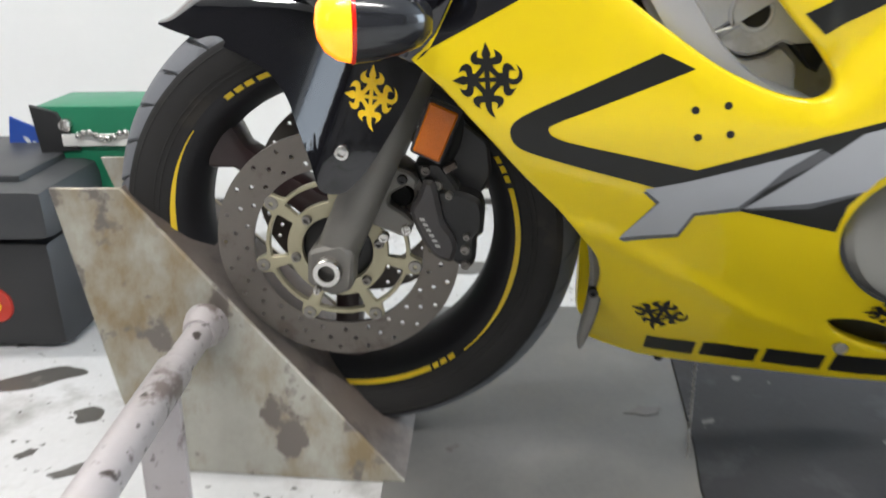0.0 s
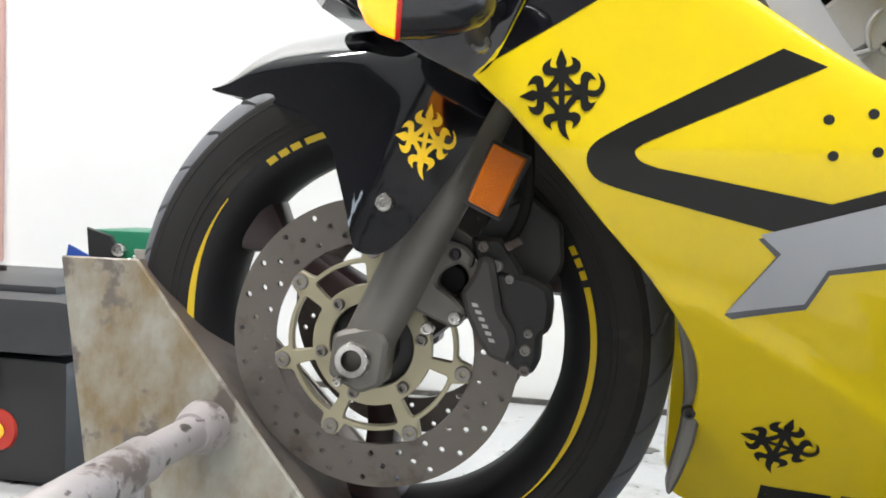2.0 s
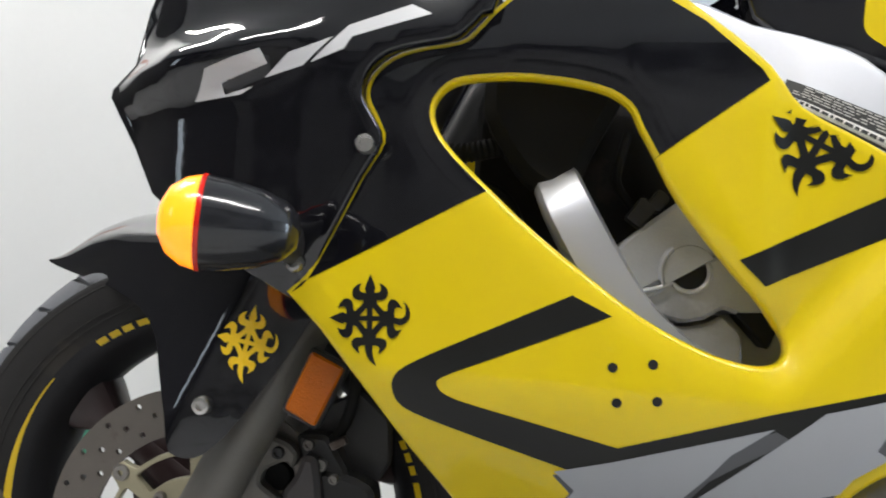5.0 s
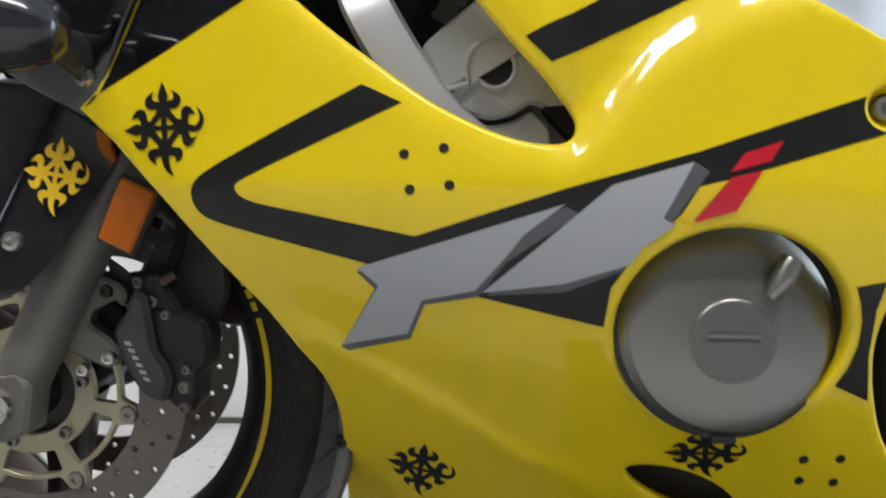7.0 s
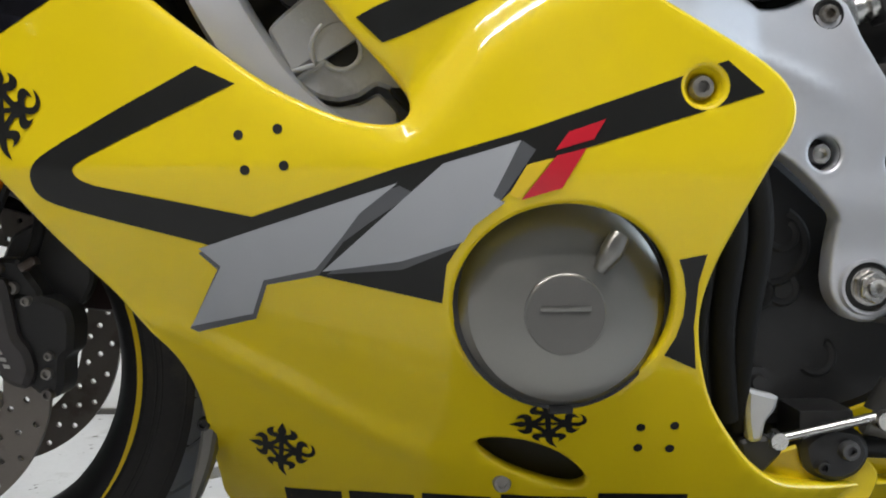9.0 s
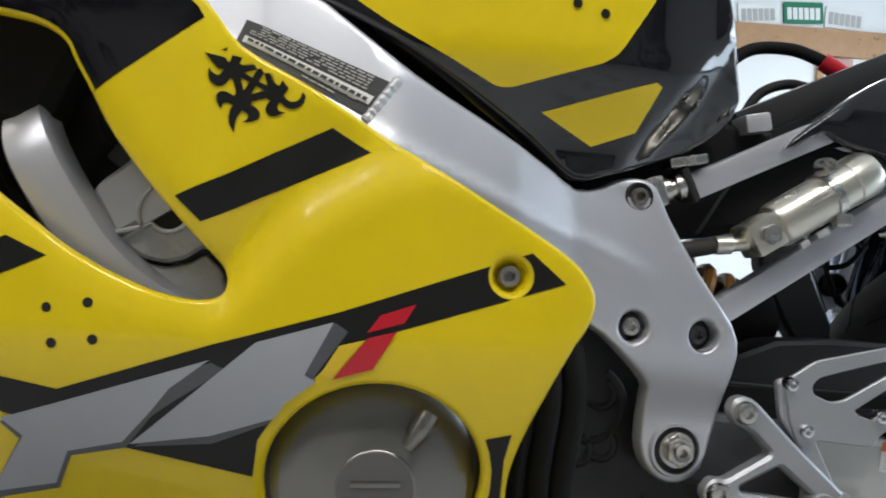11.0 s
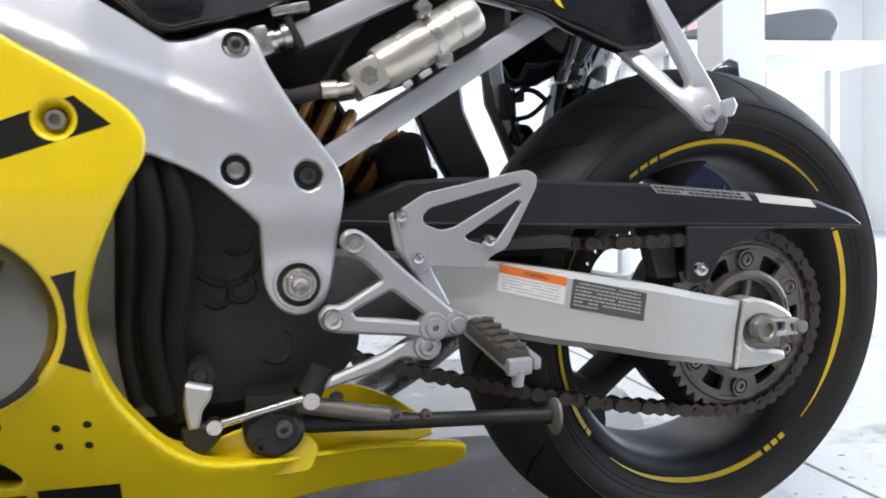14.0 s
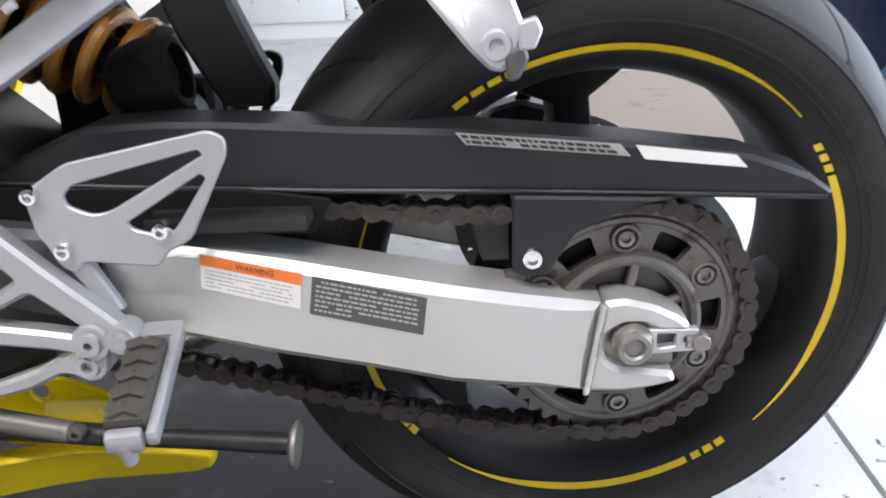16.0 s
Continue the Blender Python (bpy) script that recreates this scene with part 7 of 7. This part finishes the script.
def tail_skin(x, z):
    return -(.150 - .02 * ease(.66, .80, z) - .3 * max(0.0, z - .74) - .10 * max(0, x - 1.2))


TAIL = [(.965, .672), (1.000, .690), (1.021, .681), (1.079, .667), (1.12, .657), (1.168, .637), (1.24, .625), (1.40, .72), (1.58, .83), (1.60, .87), (1.45, .86), (1.25, .81), (1.171, .782), (1.122, .763), (1.062, .738), (1.005, .702)]
bm = bmesh.new()
sheet(bm, [tuple(p) for p in spline(TAIL, 3, True)], tail_skin, 0, (), .016, ((.002, .001), (.003, .004), (.003, .02)))
tail = part("tail_cowl", bm, BLACK_PAINT, bike, "glossy black tail cowl with a yellow emblem", 60)
bm = bmesh.new()
sheet(bm, [tuple(p) for p in spline(TAIL, 3, True)], tail_skin, 0, (), .03, ((.003, .004),), mirror=MID)
part("tail_side", bm, BLACK_PAINT, tail, "", 60)
emblem(1.132, .693, .037, .033, tail_skin, YELLOW_VINYL, tail, 4)
bm = bmesh.new()
box(bm, (1.27, MID, .80), (.40, .2, .06), .02, Matrix.Rotation(radians(-18), 3, "Y"))
part("seat_pan", bm, BLACK_PLASTIC, bike, "black seat pan")
bm = bmesh.new()
bar(bm, (.95, -.06, .700), (1.12, -.05, .775), .05, .03)
part("seat_rail_cover", bm, BLACK_PLASTIC, bike, "black cover along the seat rail")
# loose battery leads where the seat is off
bm = bmesh.new()
tube(bm, spline([(.955, -.04, .70), (.955, -.03, .76), (.99, -.02, .795), (1.04, -.02, .80), (1.075, -.03, .785)], 6), .0068, 12)
lead = part("battery_lead", bm, HOSE, bike, "loose black battery lead with a red cap")
bm = bmesh.new()
tube(bm, [(1.07, -.03, .787), (1.095, -.035, .770)], .010, 12)
part("red_cap", bm, RED_VINYL, lead, "red cap")
bm = bmesh.new()
tube(bm, spline([(.985, -.02, .72), (1.01, -.01, .752), (1.045, -.01, .765), (1.075, -.02, .755)], 6), .0055, 10)
part("thin_lead", bm, RUBBER, lead)
bm = bmesh.new()
box(bm, (.955, -.10, .700), (.026, .03, .018), .003, Matrix.Rotation(radians(-10), 3, "Y"))
part("seat_latch", bm, ALU_CAST, bike, "silver seat latch")
for x, y, z0, z1, r in ((.696, -.10, .195, .160, .0075), (.711, -.10, .195, .172, .006), (.684, -.10, .195, .172, .006), (.39, -.05, .19, .160, .006)):
    bm = bmesh.new()
    tube(bm, [(x, y, z0), (x, y, z1)], [r, r * .85], 12)
    part("drain_stub", bm, HOSE, bike, "short black drain stub under the belly")
bm = bmesh.new()
pts = [(.436 + .0012 * math.sin(k * 1.9), -.05 + .0012 * math.cos(k * 1.9), .185 - .0028 * k) for k in range(62)]
tube(bm, pts, .0017, 6)
part("hanging_cord", bm, HUB_METAL, bike, "thin twisted cord hanging under the belly")

# ---- wheel chock ----
chock = rigid("wheel_chock", (-.15, MID, 0), "worn painted steel wheel chock holding the front wheel", "wheel chock")


def solid(bm, near, depth):
    """A plate from its near corners (in the world), thickened by depth along y."""
    a = [bm.verts.new(p) for p in near]
    b = [bm.verts.new((p[0], p[1] + depth, p[2])) for p in near]
    bm.faces.new(a)
    bm.faces.new(list(reversed(b)))
    for i in range(len(a)):
        bm.faces.new((a[i], a[(i + 1) % len(a)], b[(i + 1) % len(b)], b[i]))
    return bm


bm = bmesh.new()
solid(bm, [(-.362, -.042, .378), (-.270, -.042, .378), (.076, -.102, .0), (-.262, -.088, .0), (-.30, -.072, .10)], .006)
bmesh.ops.bevel(bm, geom=bm.edges[:], offset=.0015, segments=1, affect="EDGES")
part("side_plate", bm, CHOCK_STEEL, chock)
bm = bmesh.new()
solid(bm, [(-.362, .102, .378), (-.270, .102, .378), (.076, .162, .0), (-.262, .148, .0), (-.30, .132, .10)], .006)
part("side_plate", bm, CHOCK_STEEL, chock)
bm = bmesh.new()
vs = [bm.verts.new(p) for p in ((-.270, -.036, .378), (-.270, .102, .378), (.070, .155, .0), (.076, -.096, .0), (-.277, -.036, .371), (-.277, .102, .371), (.061, .155, .0), (.067, -.096, .0))]
for f in ((0, 1, 2, 3), (7, 6, 5, 4), (0, 4, 5, 1), (1, 5, 6, 2), (2, 6, 7, 3), (3, 7, 4, 0)):
    bm.faces.new([vs[i] for i in f])
part("ramp", bm, RAMP_STEEL, chock, "dirty sloping plate")
bm = bmesh.new()
tube(bm, [(-.166, -.085, .216), (-.1655, -.098, .2165), (-.165, -.116, .217)], [.028, .0255, .020], 24)
tube(bm, [(-.165, -.112, .217), (-.160, -.215, .2195)], [.0168, .0168], 24)
strut = part("strut", bm, PIPE_STEEL, chock, "scuffed round steel strut")
bm = bmesh.new()
tube(bm, [(-.1605, -.205, .2192), (-.160, -.209, .2193), (-.151, -.40, .2185), (-.144, -.56, .217), (-.1438, -.564, .217)], [.0185, .0208, .0208, .0208, .0185], 24)
part("sleeve", bm, PIPE_STEEL, strut, "wider outer pipe")
bm = bmesh.new()
box(bm, (-.174, -.235, .103), (.052, .010, .206), .003, Matrix.Rotation(radians(2), 3, "Y"))
part("leg", bm, PIPE_STEEL, chock, "pale flat steel leg under the strut")
bm = bmesh.new()
box(bm, (-.172, -.235, .004), (.11, .07, .008), .002)
part("foot_plate", bm, CHOCK_STEEL, chock)
# ---- tool case by the wall ----
tc = rigid("tool_case", (-.86, .30, 0), "dark grey plastic tool case with a red sticker", "tool case")
bm = bmesh.new()
box(bm, (-.90, .42, .10), (.70, .36, .20), .03)
part("case_base", bm, CASE_BLACK, tc)
bm = bmesh.new()
box(bm, (-.90, .42, .245), (.72, .38, .09), .025)
box(bm, (-.90, .42, .292), (.60, .28, .02), .008)
part("lid", bm, CASE_GREY, tc, "domed grey lid")
bm = bmesh.new()
lathe(bm, [(0, 0), (.03, 0), (.032, .004)], (-.665, .236, .085), segs=24)
sticker = part("sticker", bm, RED_STICKER, tc, "round red sticker")
bm = bmesh.new()
lathe(bm, [(0, 0), (.013, 0)], (-.665, .2345, .085), segs=20)
part("sticker_middle", bm, REFLECTIVE, sticker)
bm = bmesh.new()
box(bm, (-.68, .228, .165), (.035, .018, .06), .006)
part("latch", bm, STEEL, tc, "metal latch")

# green and black bin behind the case
gb = rigid("green_bin", (-.54, .45, 0), "green and black plastic bin with a bolt", "bin")
bm = bmesh.new()
box(bm, (-.535, .50, .30), (.22, .14, .17), .008)
part("bin_body", bm, GREEN, gb)
bm = bmesh.new()
plate(bm, [(-.648, .388), (-.60, .375), (-.565, .306), (-.64, .30)], .424, .434, bevel=.002)
part("end_cap", bm, CASE_BLACK, gb)
bm = bmesh.new()
box(bm, (-.535, .50, .107), (.20, .13, .214), .008)
part("bin_stand", bm, CASE_BLACK, gb)
bm = bmesh.new()
box(bm, (-.52, .424, .325), (.15, .006, .022), .002)
part("white_strip", bm, WHITE_LABEL, gb)
socket_bolt("bolt", -.585, .424, .352, .012, gb, STEEL, .008)
bm = bmesh.new()
for k in range(10):
    a = 2 * math.pi * k / 10
    bmesh.ops.create_uvsphere(bm, u_segments=8, v_segments=6, radius=.006, matrix=Matrix.Translation((-.56 + .011 * k, .415, .335 + .006 * math.sin(k))))
part("bead_chain", bm, STEEL, gb)
bm = bmesh.new()
plate(bm, [(-.735, .352), (-.69, .332), (-.665, .288), (-.70, .272), (-.745, .30)], .50, .504)
bp = single("blue_plate", bm, BLUE, "small blue and white number plate behind the case", "plate")
bm = bmesh.new()
plate(bm, [(-.715, .315), (-.705, .31), (-.695, .29), (-.705, .294)], .498, .4999)
plate(bm, [(-.697, .306), (-.687, .301), (-.677, .282), (-.687, .286)], .498, .4999)
part("plain_bar", bm, WHITE_LABEL, bp, "white bar")

# rusty drive chain heap lying on the case
bm = bmesh.new()
for k in range(150):
    rnd = random.Random(k)
    a, r = k * .31, .035 + .075 * ((k * 7) % 31) / 31
    box(bm, (-.93 + r * 1.5 * math.cos(a), .36 + r * .7 * math.sin(a), .309 + .010 * (k // 50) + rnd.uniform(0, .004)), (.015, .011, .010), .002, Matrix.Rotation(a + rnd.uniform(-.5, .5), 3, "Z"))
single("old_chain", bm, CHAIN_STEEL, "old rusty chain heaped on the tool case", "chain")

# ---- far wall: plank base, wooden board, plates ----
far_wall = bpy.data.objects["wall_far"]
wood = slab("wood_board", .66, 1.9, FAR_Y - .030, FAR_Y - .003, .10, .30, WOOD, "", "", bevel=.004)
tagged(wood, "bare reddish wooden board at the base of the white wall", "board", kind="structure")
for row, (z0, z1) in enumerate(((.10, .30), (.305, .50), (.505, .70), (.705, .90))):
    x = -.9 + .25 * (row % 2)
    while x < (.6 if row == 0 else 2.4):
        w = random.Random(int(x * 100) + row).uniform(.5, 1.0)
        x1 = min(x + w, .65 if row == 0 else 2.5)
        slab("plank", x, x1 - .008, FAR_Y - .022, FAR_Y - .003, z0, z1, PLANK_WHITE, "", "", far_wall, .003)
        x = x1
beam_board = slab("wall_board", 2.6, 5.2, FAR_Y - .05, FAR_Y - .003, 2.17, 2.36, WOOD, "", "", bevel=.004)
tagged(beam_board, "bare wooden beam along the top of the white wall", "beam", kind="structure")
for k, (px, pz, tilt, dark) in enumerate(((2.94, 2.46, 20, 0), (3.16, 2.44, 14, 0), (3.50, 2.44, -5, 0), (3.84, 2.47, -3, 1), (4.16, 2.45, 4, 0))):
    p = rigid("license_plate", (px, FAR_Y - .01, pz), "old dark green number plate nailed to the far wall" if dark else "old white number plate nailed to the far wall", "license plate", "number plates on the wall")
    ct, st = math.cos(radians(tilt)), math.sin(radians(tilt))
    layer = .005 * (k % 2)

    def tilted(x0, x1, z0, z1):
        return [(px + u * ct + w * st, pz - u * st + w * ct) for u, w in ((x0, z0), (x1, z0), (x1, z1), (x0, z1))]
    bm = bmesh.new()
    plate(bm, rounded(tilted(-.15, .15, -.076, .076), .012), FAR_Y - .012 - layer, FAR_Y - .003, bevel=.001)
    part("plate_sheet", bm, GREEN if dark else WHITE_LABEL, p)
    bm = bmesh.new()
    for i in range(6):
        plate(bm, tilted(-.125 + .043 * i, -.092 + .043 * i, -.05, .035), FAR_Y - .0145 - layer, FAR_Y - .0125 - layer)
    part("number_bars", bm, WHITE_LABEL if dark else PRINT_GREY, p, "plain bars")

# ---- far right: leaning blue panel, post, outside ----
slab("door_post", 2.44, 2.60, 1.62, 1.78, 0.0, CEILING_Z, WALL_WHITE, "white door post", "post")
def blue_skin(x, z):
    return 1.58 + .06 * math.cos((x - 2.2) * 9) + .05 * (z - .3)
bm = bmesh.new()
sheet(bm, spline([(2.06, .62), (2.10, .50), (2.13, .34), (2.20, .16), (2.33, .0), (2.42, .0), (2.43, .25), (2.44, .55), (2.46, .85), (2.34, .78), (2.20, .68)], 4, True), blue_skin, 0, (), .03, ((.003, .002), (.006, .012)))
bp2 = single("body_panel", bm, DEEP_BLUE, "dark blue glossy body panel leaning against the post", "body panel", sharp=60)
# blue-white reflection low on the panel, painted as a paler sheet
bm = bmesh.new()
sheet(bm, spline([(2.41, .45), (2.38, .28), (2.32, .16), (2.33, .03), (2.39, .02), (2.41, .16)], 4, True), blue_skin, -.004, (), .03)
part("painted_reflection", bm, REFLECTION_BLUE, bp2, "pale blue reflection painted on the panel")

# white work table with a loose seat on it, boards on the far wall
table = rigid("work_table", (3.2, 2.6, 0), "white work table against the garage wall", "table")
bm = bmesh.new()
box(bm, (3.25, 2.6, 1.02), (1.3, .6, .06), .006)
part("tabletop", bm, WALL_WHITE, table)
for x, y in ((2.66, 2.36), (3.84, 2.36), (2.66, 2.84), (3.84, 2.84)):
    bm = bmesh.new()
    box(bm, (x, y, .495), (.05, .05, .99), .004)
    part("leg", bm, WALL_WHITE, table)
bm = bmesh.new()
plate(bm, spline([(2.70, 1.06), (2.74, 1.10), (3.05, 1.165), (3.45, 1.22), (3.56, 1.17), (3.54, 1.09), (3.46, 1.052), (3.1, 1.05), (2.8, 1.05)], 4, True), 2.42, 2.70, bevel=.03)
single("loose_cushion", bm, SEAT_GREY, "loose dark grey padded cushion lying on the white table", "cushion")
for x, w, m in ((3.95, .05, WOOD), (4.08, .14, PINK), (4.62, .12, PINK)):
    b = slab("wall_batten", x, x + w, FAR_Y - .028, FAR_Y - .003, .9, 2.16, m, "", "", bevel=.003)
    tagged(b, "upright wooden batten on the white wall", "batten", kind="structure")
